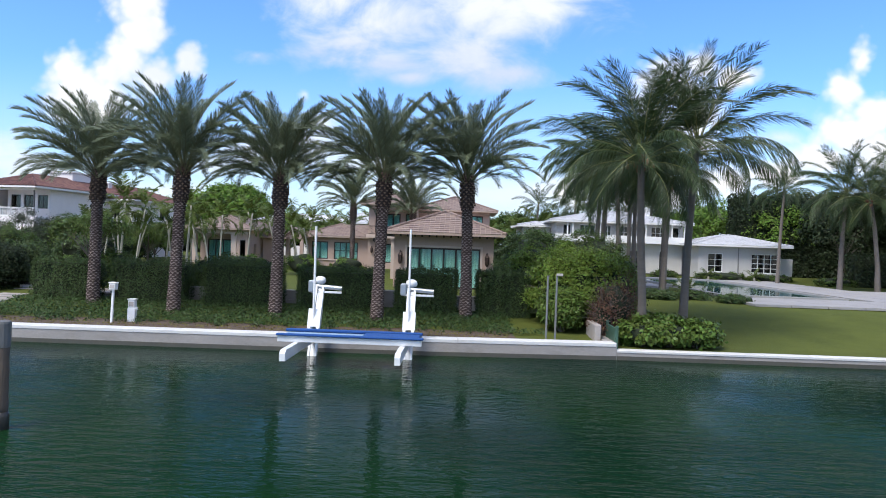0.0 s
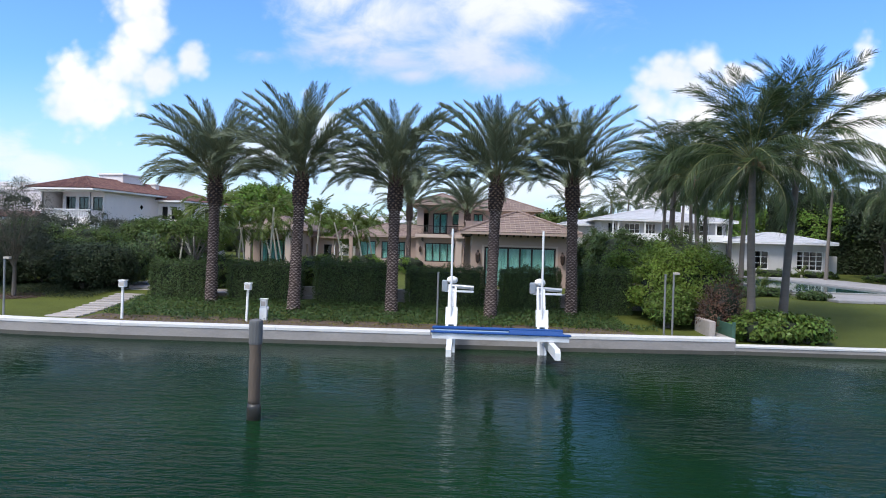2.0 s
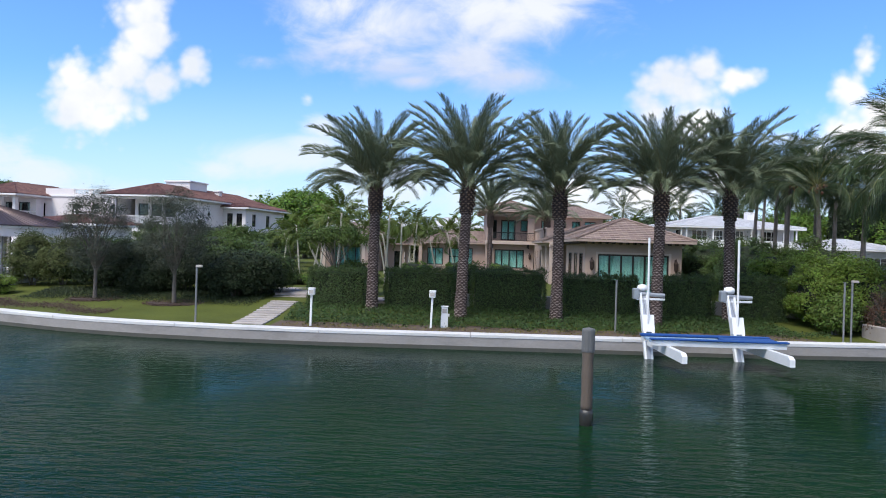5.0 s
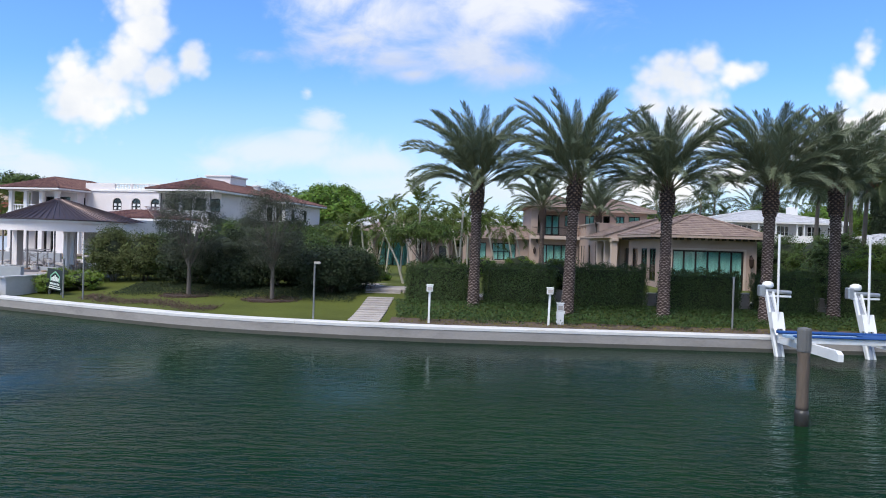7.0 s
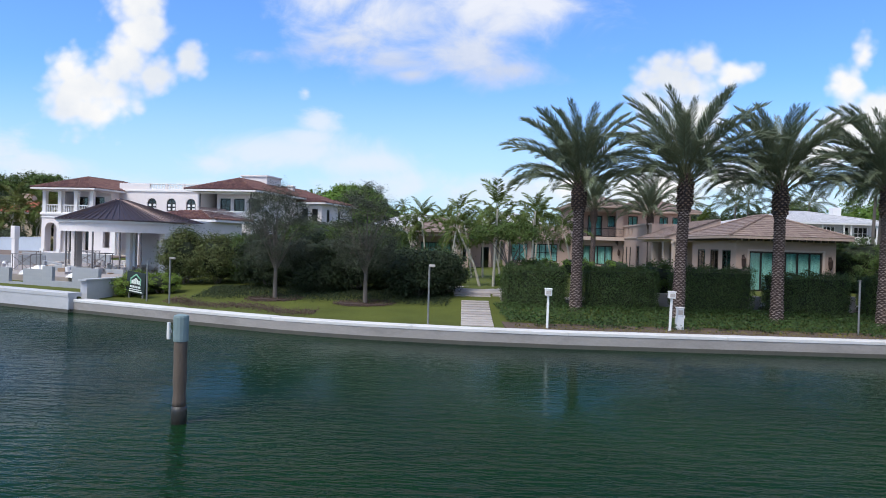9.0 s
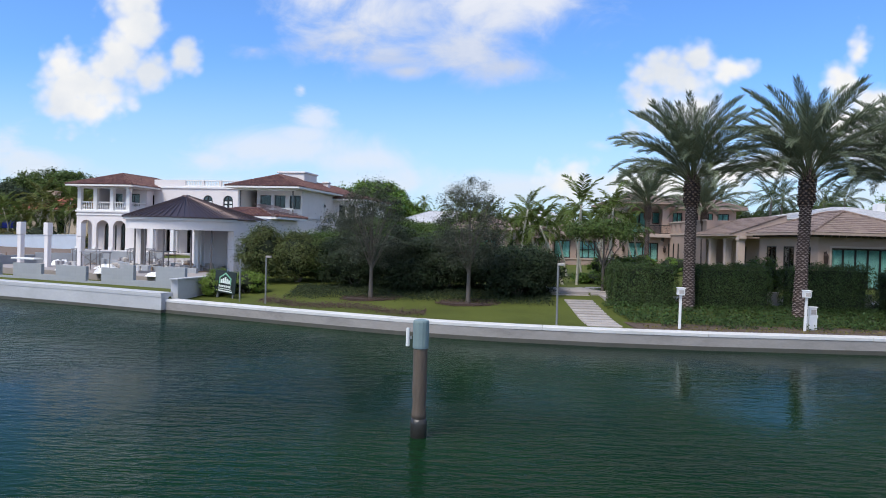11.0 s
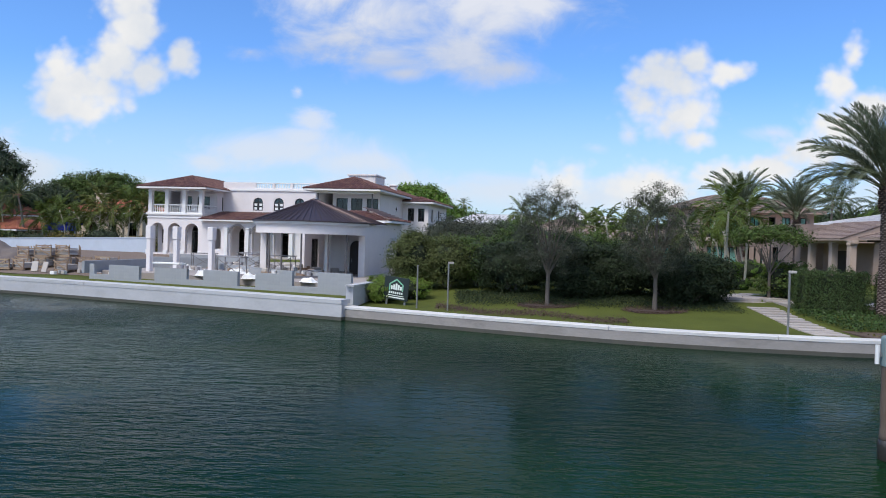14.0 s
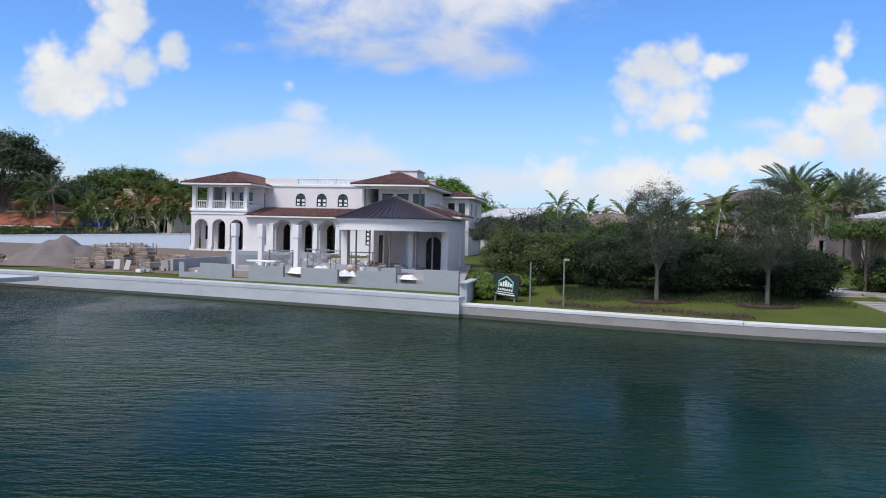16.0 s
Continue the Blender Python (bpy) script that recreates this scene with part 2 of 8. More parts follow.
def pane_glass(name, tint, rough=0.03, alpha=0.35):
    """Window glass: a thin see-through pane with a real reflection."""
    m = bpy.data.materials.new(name)
    m.use_nodes = True
    nt = m.node_tree
    N, L = nt.nodes.new, nt.links.new
    nt.nodes.clear()
    out = N("ShaderNodeOutputMaterial")
    clear = N("ShaderNodeBsdfTransparent")
    clear.inputs[0].default_value = (*tint, 1)
    gloss = N("ShaderNodeBsdfGlossy")
    gloss.inputs["Roughness"].default_value = rough
    fres = N("ShaderNodeFresnel")
    fres.inputs["IOR"].default_value = 1.6
    ms = N("ShaderNodeMixShader")
    L(fres.outputs[0], ms.inputs[0])
    L(clear.outputs[0], ms.inputs[1])
    L(gloss.outputs[0], ms.inputs[2])
    L(ms.outputs[0], out.inputs[0])
    return m


M = {
    "water": water_surface(),
    "grass": surface("lawn_grass", (0.100, 0.116, 0.024), 0.9, (0.068, 0.084, 0.018), 0.6, 0.6, 0.7, 40, stain=0.4, stain_scale=0.22, spec=0.15),
    "cap": surface("seawall_cap", (0.66, 0.65, 0.645), 0.8, (0.54, 0.53, 0.525), 0.8, 0.6, 0.3, 30, stain=0.25, stain_scale=0.6),
    "concrete": surface("seawall_concrete", (0.37, 0.345, 0.33), 0.85, (0.25, 0.232, 0.222), 0.7, 0.7, 0.4, 14, stain=0.5, stain_scale=0.5, stretch=(1, 1, 2.5)),
    "algae": surface("tide_band", (0.05, 0.05, 0.045), 0.7, (0.085, 0.08, 0.065), 1.5, 0.6, 0.5, 20),
    "newcap": surface("new_seawall", (0.52, 0.525, 0.545), 0.8, (0.41, 0.415, 0.44), 0.6, 0.6, 0.3, 20, stain=0.3, stain_scale=0.4, stretch=(1, 1, 2)),
    "stone": surface("pale_stone", (0.42, 0.38, 0.36), 0.85, (0.31, 0.275, 0.26), 1.4, 0.7, 0.4, 25, obj=0.12),
    "deck": surface("deck_paving", (0.34, 0.325, 0.32), 0.85, (0.25, 0.24, 0.24), 1.2, 0.6, 0.3, 25, obj=0.08),
    "pinkwall": surface("pink_stucco", (0.44, 0.33, 0.28), 0.85, (0.36, 0.265, 0.225), 0.6, 0.7, 0.35, 40, stain=0.15),
    "pinktrim": surface("cast_stone_trim", (0.53, 0.43, 0.375), 0.85, (0.45, 0.355, 0.31), 1.0, 0.6, 0.3, 30),
    "taupe_tile": surface("flat_roof_tile", (0.30, 0.225, 0.19), 0.8, (0.20, 0.145, 0.125), 1.2, 0.8, 0.4, 12, island=0.16),
    "fascia": surface("roof_fascia", (0.40, 0.31, 0.265), 0.7, (0.33, 0.25, 0.21), 1.5),
    "dark_wood": surface("dark_eave_wood", (0.06, 0.045, 0.04), 0.6, (0.04, 0.03, 0.027), 3),
    "bronze": surface("dark_bronze_frame", (0.018, 0.017, 0.016), 0.4, (0.03, 0.028, 0.026), 4, metal=0.3),
    "teal_curtain": surface("teal_curtain", (0.74, 0.84, 0.83), 0.8, (0.40, 0.55, 0.53), 1.2, 0.6, stretch=(4, 4, 0.6)),
    "glass_teal": pane_glass("tinted_glass", (0.72, 0.92, 0.90)),
    "glass": pane_glass("dark_glass", (0.20, 0.22, 0.23)),
    "white_wall": surface("white_stucco", (0.80, 0.752, 0.748), 0.85, (0.71, 0.665, 0.664), 0.5, 0.7, 0.25, 30, stain=0.12),
    # white stucco toned down for the palms' shade, with random staining
    "shaded_white": surface("shaded_white_stucco", (0.58, 0.56, 0.545), 0.85, (0.49, 0.47, 0.46), 0.5, 0.7, 0.25, 30, stain=0.25),
    "white_trim": surface("white_trim", (0.80, 0.79, 0.78), 0.75, (0.72, 0.71, 0.71), 1.0, 0.6, 0.2, 30),
    "red_tile": surface("barrel_roof_tile", (0.175, 0.076, 0.062), 0.75, (0.098, 0.048, 0.044), 0.8, 0.9, 0.4, 14, island=0.3),
    "orange_tile": surface("orange_roof_tile", (0.40, 0.135, 0.080), 0.75, (0.29, 0.095, 0.06), 0.8, 0.8, 0.4, 14, island=0.22),
    "bare_deck": surface("unfinished_roof_deck", (0.46, 0.36, 0.32), 0.85, (0.32, 0.22, 0.2), 1.2),
    "seam_metal": surface("seam_metal_roof", (0.060, 0.042, 0.045), 0.42, (0.085, 0.06, 0.06), 0.7, 0.6, metal=0.55),
    "white_roof": surface("white_roof_tile", (0.60, 0.60, 0.62), 0.75, (0.48, 0.48, 0.50), 1.0, 0.7, 0.4, 14, island=0.06),
    "block": surface("grey_block", (0.33, 0.345, 0.37), 0.9, (0.27, 0.285, 0.305), 1.0, 0.7, 0.4, 18, stain=0.25, obj=0.03),
    "steel": surface("galvanised_post", (0.30, 0.30, 0.30), 0.5, (0.2, 0.2, 0.2), 3, metal=0.5),
    "alu": surface("white_coated_metal", (0.78, 0.79, 0.80), 0.4, (0.66, 0.67, 0.69), 2, 0.5, stain=0.15),
    "alu_raw": surface("raw_aluminium", (0.45, 0.47, 0.50), 0.4, (0.36, 0.38, 0.41), 3, metal=0.7),
    "blue_carpet": surface("blue_bunk_carpet", (0.012, 0.075, 0.27), 0.9, (0.010, 0.055, 0.21), 3, 0.6, 0.5, 60),
    "blue_pale": surface("pale_blue_rail", (0.30, 0.42, 0.56), 0.6, (0.24, 0.36, 0.5), 3),
    "white_plastic": surface("white_plastic", (0.80, 0.80, 0.80), 0.45, (0.72, 0.72, 0.72), 3),
    "pile_wood": surface("weathered_pile", (0.145, 0.112, 0.088), 0.9, (0.085, 0.066, 0.054), 2.0, 0.8, 0.8, 10, stain=0.5, stain_scale=1.5, stretch=(3, 3, 0.35)),
    "pile_wrap": surface("pile_cap_wrap", (0.22, 0.30, 0.31), 0.6, (0.15, 0.21, 0.22), 2.5, 0.8, 0.3, 12),
    "pile_grey": surface("pile_grey_top", (0.16, 0.165, 0.168), 0.7, (0.10, 0.098, 0.098), 2.5, 0.8, 0.4, 12, stain=0.4, stain_scale=3.0, stretch=(3, 3, 0.4)),
    "pile_wet": surface("wet_pile_foot", (0.018, 0.017, 0.016), 0.35, (0.03, 0.028, 0.024), 4, 0.6, 0.6, 16),
    "date_trunk": surface("date_palm_bark", (0.088, 0.060, 0.053), 0.95, (0.050, 0.034, 0.030), 3.0, 0.9, 0.7, 22),
    "boot": surface("date_palm_boot", (0.37, 0.30, 0.275), 0.9, (0.17, 0.125, 0.112), 3.0, 0.9, 0.5, 22, island=0.25),
    "date_top": surface("date_palm_crownshaft", (0.13, 0.085, 0.065), 0.9, (0.21, 0.14, 0.10), 3.0, 0.8, 0.7, 22),
    "date_leaf": surface("date_palm_frond", (0.200, 0.235, 0.145), 0.45, (0.135, 0.165, 0.100), 0.7, 0.7, island=0.28, sheen_through=0.22),
    "date_rib": surface("date_palm_rib", (0.16, 0.165, 0.085), 0.6, (0.11, 0.12, 0.06), 2),
    "coco_trunk": surface("coconut_trunk", (0.19, 0.165, 0.148), 0.9, (0.115, 0.098, 0.088), 2.2, 0.8, 0.6, 16, stretch=(1, 1, 3)),
    "coco_leaf": surface("coconut_frond", (0.066, 0.100, 0.032), 0.45, (0.040, 0.066, 0.022), 0.6, 0.7, island=0.3, sheen_through=0.25),
    "coco_rib": surface("coconut_rib", (0.20, 0.20, 0.07), 0.6, (0.15, 0.16, 0.05), 2),
    "coco_fruit": surface("palm_flower_stalk", (0.30, 0.16, 0.10), 0.8, (0.20, 0.09, 0.06), 3, island=0.3),
    "palm_leaf": surface("garden_palm_leaf", (0.125, 0.160, 0.034), 0.45, (0.075, 0.108, 0.024), 0.6, 0.7, island=0.3, sheen_through=0.28),
    "areca_leaf": surface("areca_leaf", (0.17, 0.17, 0.045), 0.5, (0.10, 0.12, 0.03), 0.6, 0.7, island=0.35, sheen_through=0.25),
    "palm_stem": surface("pale_palm_stem", (0.46, 0.43, 0.36), 0.85, (0.33, 0.31, 0.25), 2.0, 0.7, 0.3, 12, stretch=(1, 1, 4)),
    "hedge_leaf": surface("hedge_leaf", (0.078, 0.116, 0.036), 0.5, (0.044, 0.072, 0.024), 0.5, 0.7, island=0.4, sheen_through=0.15),
    # near-black green: the shade between leaves is put into the core's colour
    "hedge_core": surface("hedge_inner_shade", (0.020, 0.030, 0.012), 0.95, (0.012, 0.019, 0.009), 2.0),
    "cover_leaf": surface("groundcover_leaf", (0.052, 0.090, 0.024), 0.5, (0.032, 0.058, 0.018), 0.5, 0.8, island=0.4, sheen_through=0.15),
    "tree_leaf": surface("broad_tree_leaf", (0.092, 0.135, 0.030), 0.5, (0.054, 0.088, 0.021), 0.25, 0.7, island=0.4, sheen_through=0.22),
    # lit copy of the tree leaf: sunlight is put into the green
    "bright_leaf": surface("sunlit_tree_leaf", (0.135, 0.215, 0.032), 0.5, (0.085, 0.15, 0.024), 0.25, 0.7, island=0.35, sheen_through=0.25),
    "olive_leaf": surface("olive_shrub_leaf", (0.110, 0.128, 0.042), 0.55, (0.068, 0.085, 0.028), 0.5, 0.7, island=0.4, sheen_through=0.2),
    "oak_leaf": surface("live_oak_leaf", (0.082, 0.092, 0.062), 0.55, (0.052, 0.060, 0.042), 0.5, 0.7, island=0.4, sheen_through=0.15),
    "grape_leaf": surface("round_shrub_leaf", (0.125, 0.180, 0.036), 0.42, (0.075, 0.12, 0.025), 0.6, 0.7, island=0.45, sheen_through=0.2),
    "yellow_leaf": surface("dry_yellow_leaf", (0.19, 0.155, 0.045), 0.6, (0.12, 0.11, 0.03), 0.5, 0.7, island=0.35, sheen_through=0.2),
    "red_leaf": surface("reddish_shrub_leaf", (0.16, 0.075, 0.055), 0.6, (0.09, 0.06, 0.04), 0.6, 0.7, island=0.4, sheen_through=0.2),
    "bark": surface("tree_bark", (0.17, 0.145, 0.125), 0.9, (0.10, 0.085, 0.075), 2.5, 0.8, 0.7, 14, stretch=(1, 1, 0.4)),
    "mulch": surface("bark_mulch", (0.095, 0.062, 0.046), 0.95, (0.058, 0.038, 0.030), 4, 0.8, 0.8, 30, island=0.3),
    "soil": surface("bare_soil", (0.20, 0.15, 0.12), 0.95, (0.13, 0.095, 0.075), 1.2, 0.8, 0.6, 20, stain=0.4, stain_scale=0.8),
    "sand": surface("heap_of_sand", (0.20, 0.168, 0.155), 0.95, (0.125, 0.103, 0.095), 1.0, 0.8, 0.8, 12),
    "pallet": surface("pallet_wood", (0.36, 0.26, 0.18), 0.85, (0.24, 0.17, 0.12), 3, 0.7, 0.3, 20, obj=0.2),
    "paver": surface("stacked_paver", (0.47, 0.43, 0.40), 0.9, (0.36, 0.33, 0.31), 2, obj=0.2),
    "pale_blue_wall": surface("pale_blue_wall", (0.50, 0.56, 0.66), 0.85, (0.43, 0.49, 0.58), 0.3, 0.7, 0.2, 20, stain=0.15),
    "awning": surface("blue_awning", (0.015, 0.03, 0.32), 0.7, (0.012, 0.025, 0.24), 1),
    "cream": surface("cream_stucco", (0.56, 0.47, 0.38), 0.85, (0.46, 0.38, 0.30), 0.5),
    "sign_black": surface("sign_board", (0.010, 0.018, 0.018), 0.5, (0.014, 0.024, 0.022), 2),
    "sign_white": surface("sign_white", (0.75, 0.80, 0.76), 0.6, (0.70, 0.76, 0.71), 3),
    "sign_green": surface("sign_green", (0.36, 0.55, 0.42), 0.6, (0.13, 0.42, 0.26), 3),
    "pool_water": surface("pool_water", (0.025, 0.11, 0.11), 0.05, (0.02, 0.09, 0.095), 0.4, 0.6, 0.05, 3),
    "green_post": surface("green_post", (0.05, 0.12, 0.085), 0.6, (0.035, 0.085, 0.06), 2),
    "lantern": surface("lantern_iron", (0.035, 0.022, 0.018), 0.6, (0.05, 0.03, 0.025), 4, metal=0.4),
    "far_leaf": surface("far_foliage", (0.046, 0.072, 0.024), 0.6, (0.028, 0.046, 0.016), 0.1, 0.7, island=0.4, sheen_through=0.15),
    # leaf green darkened to stand for foliage in shade
    "shade_leaf": surface("shade_dark_leaf", (0.030, 0.046, 0.018), 0.6, (0.018, 0.028, 0.012), 0.3, 0.7, island=0.4, sheen_through=0.1),
    # shrub leaf brightened in its colour to look sunlit
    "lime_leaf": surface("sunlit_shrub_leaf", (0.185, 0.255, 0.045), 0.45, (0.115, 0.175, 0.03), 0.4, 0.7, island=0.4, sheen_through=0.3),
    "junk": surface("site_clutter", (0.34, 0.33, 0.34), 0.8, (0.22, 0.21, 0.22), 2, island=0.5),
    "teal_tarp": surface("teal_tarp", (0.10, 0.26, 0.24), 0.6, (0.07, 0.2, 0.19), 1.5),
    "rust": surface("scaffold_metal", (0.22, 0.21, 0.21), 0.55, (0.14, 0.12, 0.12), 3, metal=0.5),
}

# ---- mesh helpers ----
def thing(name, m, label, category, group="", kind=""):
    ob = new(name)
    ob.empty_display_size = 0.3
    ob.matrix_world = m
    return tagged(ob, label, category, group, kind)


def finish(name, bm, material, smooth=False):
    me = bpy.data.meshes.new(name)
    bmesh.ops.recalc_face_normals(bm, faces=bm.faces)
    bm.to_mesh(me)
    bm.free()
    me.materials.append(M[material])
    if smooth:
        me.shade_smooth()
    return me


def part(name, bm, material, parent, label="", smooth=False, m=None, kind=""):
    """Links a bmesh (or a ready mesh) as one mesh object under a thing or under a part."""
    me = bm if isinstance(bm, bpy.types.Mesh) else finish(name, bm, material, smooth)
    ob = new(name, me)
    ob.parent = parent
    if m is not None:
        ob.matrix_local = m
    return tagged(ob, label, kind=kind)


def whole(name, bm, material, label, category, group="", kind="", m=None, smooth=False):
    me = bm if isinstance(bm, bpy.types.Mesh) else finish(name, bm, material, smooth)
    ob = new(name, me)
    if m is not None:
        ob.matrix_world = m
    return tagged(ob, label, category, group, kind)


def box(bm, x0, x1, y0, y1, z0, z1, bevel=0.0):
    vs = [bm.verts.new((x, y, z)) for z in (z0, z1) for x, y in ((x0, y0), (x1, y0), (x1, y1), (x0, y1))]
    fs = [bm.faces.new([vs[i] for i in f]) for f in ((3, 2, 1, 0), (4, 5, 6, 7), (0, 1, 5, 4), (1, 2, 6, 5), (2, 3, 7, 6), (3, 0, 4, 7))]
    if bevel:
        es = list({e for f in fs for e in f.edges})
        bmesh.ops.bevel(bm, geom=es, offset=bevel, segments=1, affect="EDGES")
    return bm


def boxes(*rows, bevel=0.0):
    bm = bmesh.new()
    for r in rows:
        box(bm, *r, bevel=bevel)
    return bm


def prism(bm, poly, z0, z1):
    """Extrudes a plan polygon between two heights."""
    lo = [bm.verts.new((x, y, z0)) for x, y in poly]
    hi = [bm.verts.new((x, y, z1)) for x, y in poly]
    bm.faces.new(lo[::-1])
    bm.faces.new(hi)
    n = len(poly)
    for i in range(n):
        bm.faces.new((lo[i], lo[(i + 1) % n], hi[(i + 1) % n], hi[i]))
    return bm


def upright(bm, poly, y0, y1):
    """Extrudes a polygon given in x and z along y."""
    lo = [bm.verts.new((x, y0, z)) for x, z in poly]
    hi = [bm.verts.new((x, y1, z)) for x, z in poly]
    bm.faces.new(lo)
    bm.faces.new(hi[::-1])
    n = len(poly)
    for i in range(n):
        bm.faces.new((lo[i], hi[i], hi[(i + 1) % n], lo[(i + 1) % n]))
    return bm


def tube(bm, pts, radii, n=8, caps=True):
    """A round limb through points."""
    pts = [Vector(p) for p in pts]
    rings = []
    for i, p in enumerate(pts):
        d = (pts[min(i + 1, len(pts) - 1)] - pts[max(i - 1, 0)]).normalized()
        side = d.cross(Vector((0.31, 0.95, 0.05)) if abs(d.y) < 0.8 else Vector((1, 0, 0))).normalized()
        other = d.cross(side)
        r = radii[i] if isinstance(radii, (list, tuple)) else radii
        rings.append([bm.verts.new(p + r * (math.cos(a) * side + math.sin(a) * other)) for a in (math.tau * k / n for k in range(n))])
    for a, b in zip(rings, rings[1:]):
        for k in range(n):
            bm.faces.new((a[k], a[(k + 1) % n], b[(k + 1) % n], b[k]))
    if caps:
        bm.faces.new(rings[0][::-1])
        bm.faces.new(rings[-1])
    return bm


def lathe(bm, profile, n=16, centre=(0, 0)):
    """Turns a profile of (radius, height) round an upright axis."""
    rings = []
    for r, z in profile:
        rings.append([bm.verts.new((centre[0] + r * math.cos(math.tau * k / n), centre[1] + r * math.sin(math.tau * k / n), z)) for k in range(n)])
    for a, b in zip(rings, rings[1:]):
        for k in range(n):
            bm.faces.new((a[k], a[(k + 1) % n], b[(k + 1) % n], b[k]))
    bm.faces.new(rings[0][::-1])
    bm.faces.new(rings[-1])
    return bm


def mesh_from(name, verts, faces, material, smooth=False):
    me = bpy.data.meshes.new(name)
    me.from_pydata([tuple(v) for v in verts], [], faces)
    me.materials.append(M[material])
    if smooth:
        me.shade_smooth()
    return me


def leaves(name, centres, normals, size, material, rng, aspect=0.55, tilt=0.6, vary=0.4):
    """Many small leaf blades: a folded lozenge at each centre, turned about the normal there."""
    n = len(centres)
    c = np.asarray(centres, float)
    nn = np.asarray(normals, float) + rng.normal(0, tilt, (n, 3))
    nn /= np.linalg.norm(nn, axis=1)[:, None] + 1e-9
    ref = rng.normal(0, 1, (n, 3))
    a = np.cross(nn, ref)
    a /= np.linalg.norm(a, axis=1)[:, None] + 1e-9
    b = np.cross(nn, a)
    s = (size * (1 + vary * rng.uniform(-1, 1, n)))[:, None]
    v = np.empty((n, 4, 3))
    v[:, 0] = c - a * s * 0.5
    v[:, 1] = c + b * s * 0.5 * aspect + nn * s * 0.06
    v[:, 2] = c + a * s * 0.5
    v[:, 3] = c - b * s * 0.5 * aspect + nn * s * 0.06
    me = bpy.data.meshes.new(name)
    me.vertices.add(4 * n)
    me.vertices.foreach_set("co", v.reshape(-1))
    me.loops.add(4 * n)
    me.loops.foreach_set("vertex_index", np.arange(4 * n, dtype=np.int32))
    me.polygons.add(n)
    me.polygons.foreach_set("loop_start", np.arange(0, 4 * n, 4, dtype=np.int32))
    me.update()
    me.validate()
    me.materials.append(M[material])
    return me


def smooth01(a, b, x):
    t = min(1.0, max(0.0, (x - a) / (b - a)))
    return t * t * (3 - 2 * t)


def turned(x, y, z, deg=0.0):
    return pose(x, y, z, 0, 0, deg)

# ---- ground, water and seawalls ----
WATER_Z = -0.16
WALL_A = [(7.1, 28.35), (3.5, 28.0), (0, 27.7), (-4, 27.55), (-8, 27.45), (-14, 27.3), (-18, 27.2), (-22, 27.4), (-26, 27.95), (-28, 28.4), (-30, 29.0), (-32.5, 30.0), (-35.5, 31.3), (-38, 32.5), (-41.9, 34.3)]
WALL_B = [(-41.9, 34.0), (-45, 35.4), (-48, 36.75), (-53, 38.8), (-58.3, 41.0), (-62, 42.4), (-66.3, 43.8), (-74, 46.6), (-90, 52.0)]
WALL_C = [(60, 29.6), (30, 28.9), (17.6, 28.6), (7.1, 28.4)]
SHORE = sorted({*WALL_A, *WALL_B[1:], *WALL_C[:-1], (-400.0, 120.0), (400.0, 45.0)})
SHORE_X, SHORE_Y = [p[0] for p in SHORE], [p[1] for p in SHORE]


def shore(x):
    return float(np.interp(x, SHORE_X, SHORE_Y))


def ground_z(x, y):
    d = y - shore(x)
    here = 0.40 + 0.80 * smooth01(1.0, 13.0, d)
    right = 0.20 + 1.17 * smooth01(0.5, 11.5, d) + 0.5 * smooth01(44.0, 50.0, d)
    left = 0.72 + 0.45 * smooth01(0.0, 12.0, d)
    a, b = smooth01(6.95, 7.3, x), smooth01(-41.7, -42.0, x)
    return here * (1 - a) * (1 - b) + right * a + left * b


def build_ground():
    xs = sorted({*np.arange(-140, 70.1, 1.5), *np.linspace(-1500, -140, 30), *np.linspace(70, 1500, 30), *[p[0] for p in SHORE], 6.9, 7.0, 7.2, 7.35, -41.6, -41.75, -42.05, -42.2, *np.arange(-42, 8, 0.75)})
    ds = [0.55, 1, 1.6, 2.4, 3.4, 4.5, 6, 7.5, 9, 11, 13, 15, 17, 20, 25, 32, 45, 70, 120, 300, 900, 2500]
    verts, faces = [], []
    for x in xs:
        s = shore(x)
        for d in ds:
            y = s + d
            verts.append((x, y, ground_z(x, y) + 0.03 * noise.noise((x * 0.4, y * 0.4, 0))))
    n = len(ds)
    for i in range(len(xs) - 1):
        for j in range(n - 1):
            faces.append((i * n + j, (i + 1) * n + j, (i + 1) * n + j + 1, i * n + j + 1))
    whole("ground", mesh_from("ground", verts, faces, "grass", True), None, "mown green lawn sloping gently up from the seawall", "ground", kind="structure")


build_ground()
bm = bmesh.new()
box(bm, -2500, 2500, -2500, 2700, -3.0, WATER_Z)
for f in bm.faces:
    f.smooth = False
whole("water", bm, "water", "dark green rippled bay water reflecting the sky", "water", kind="structure")


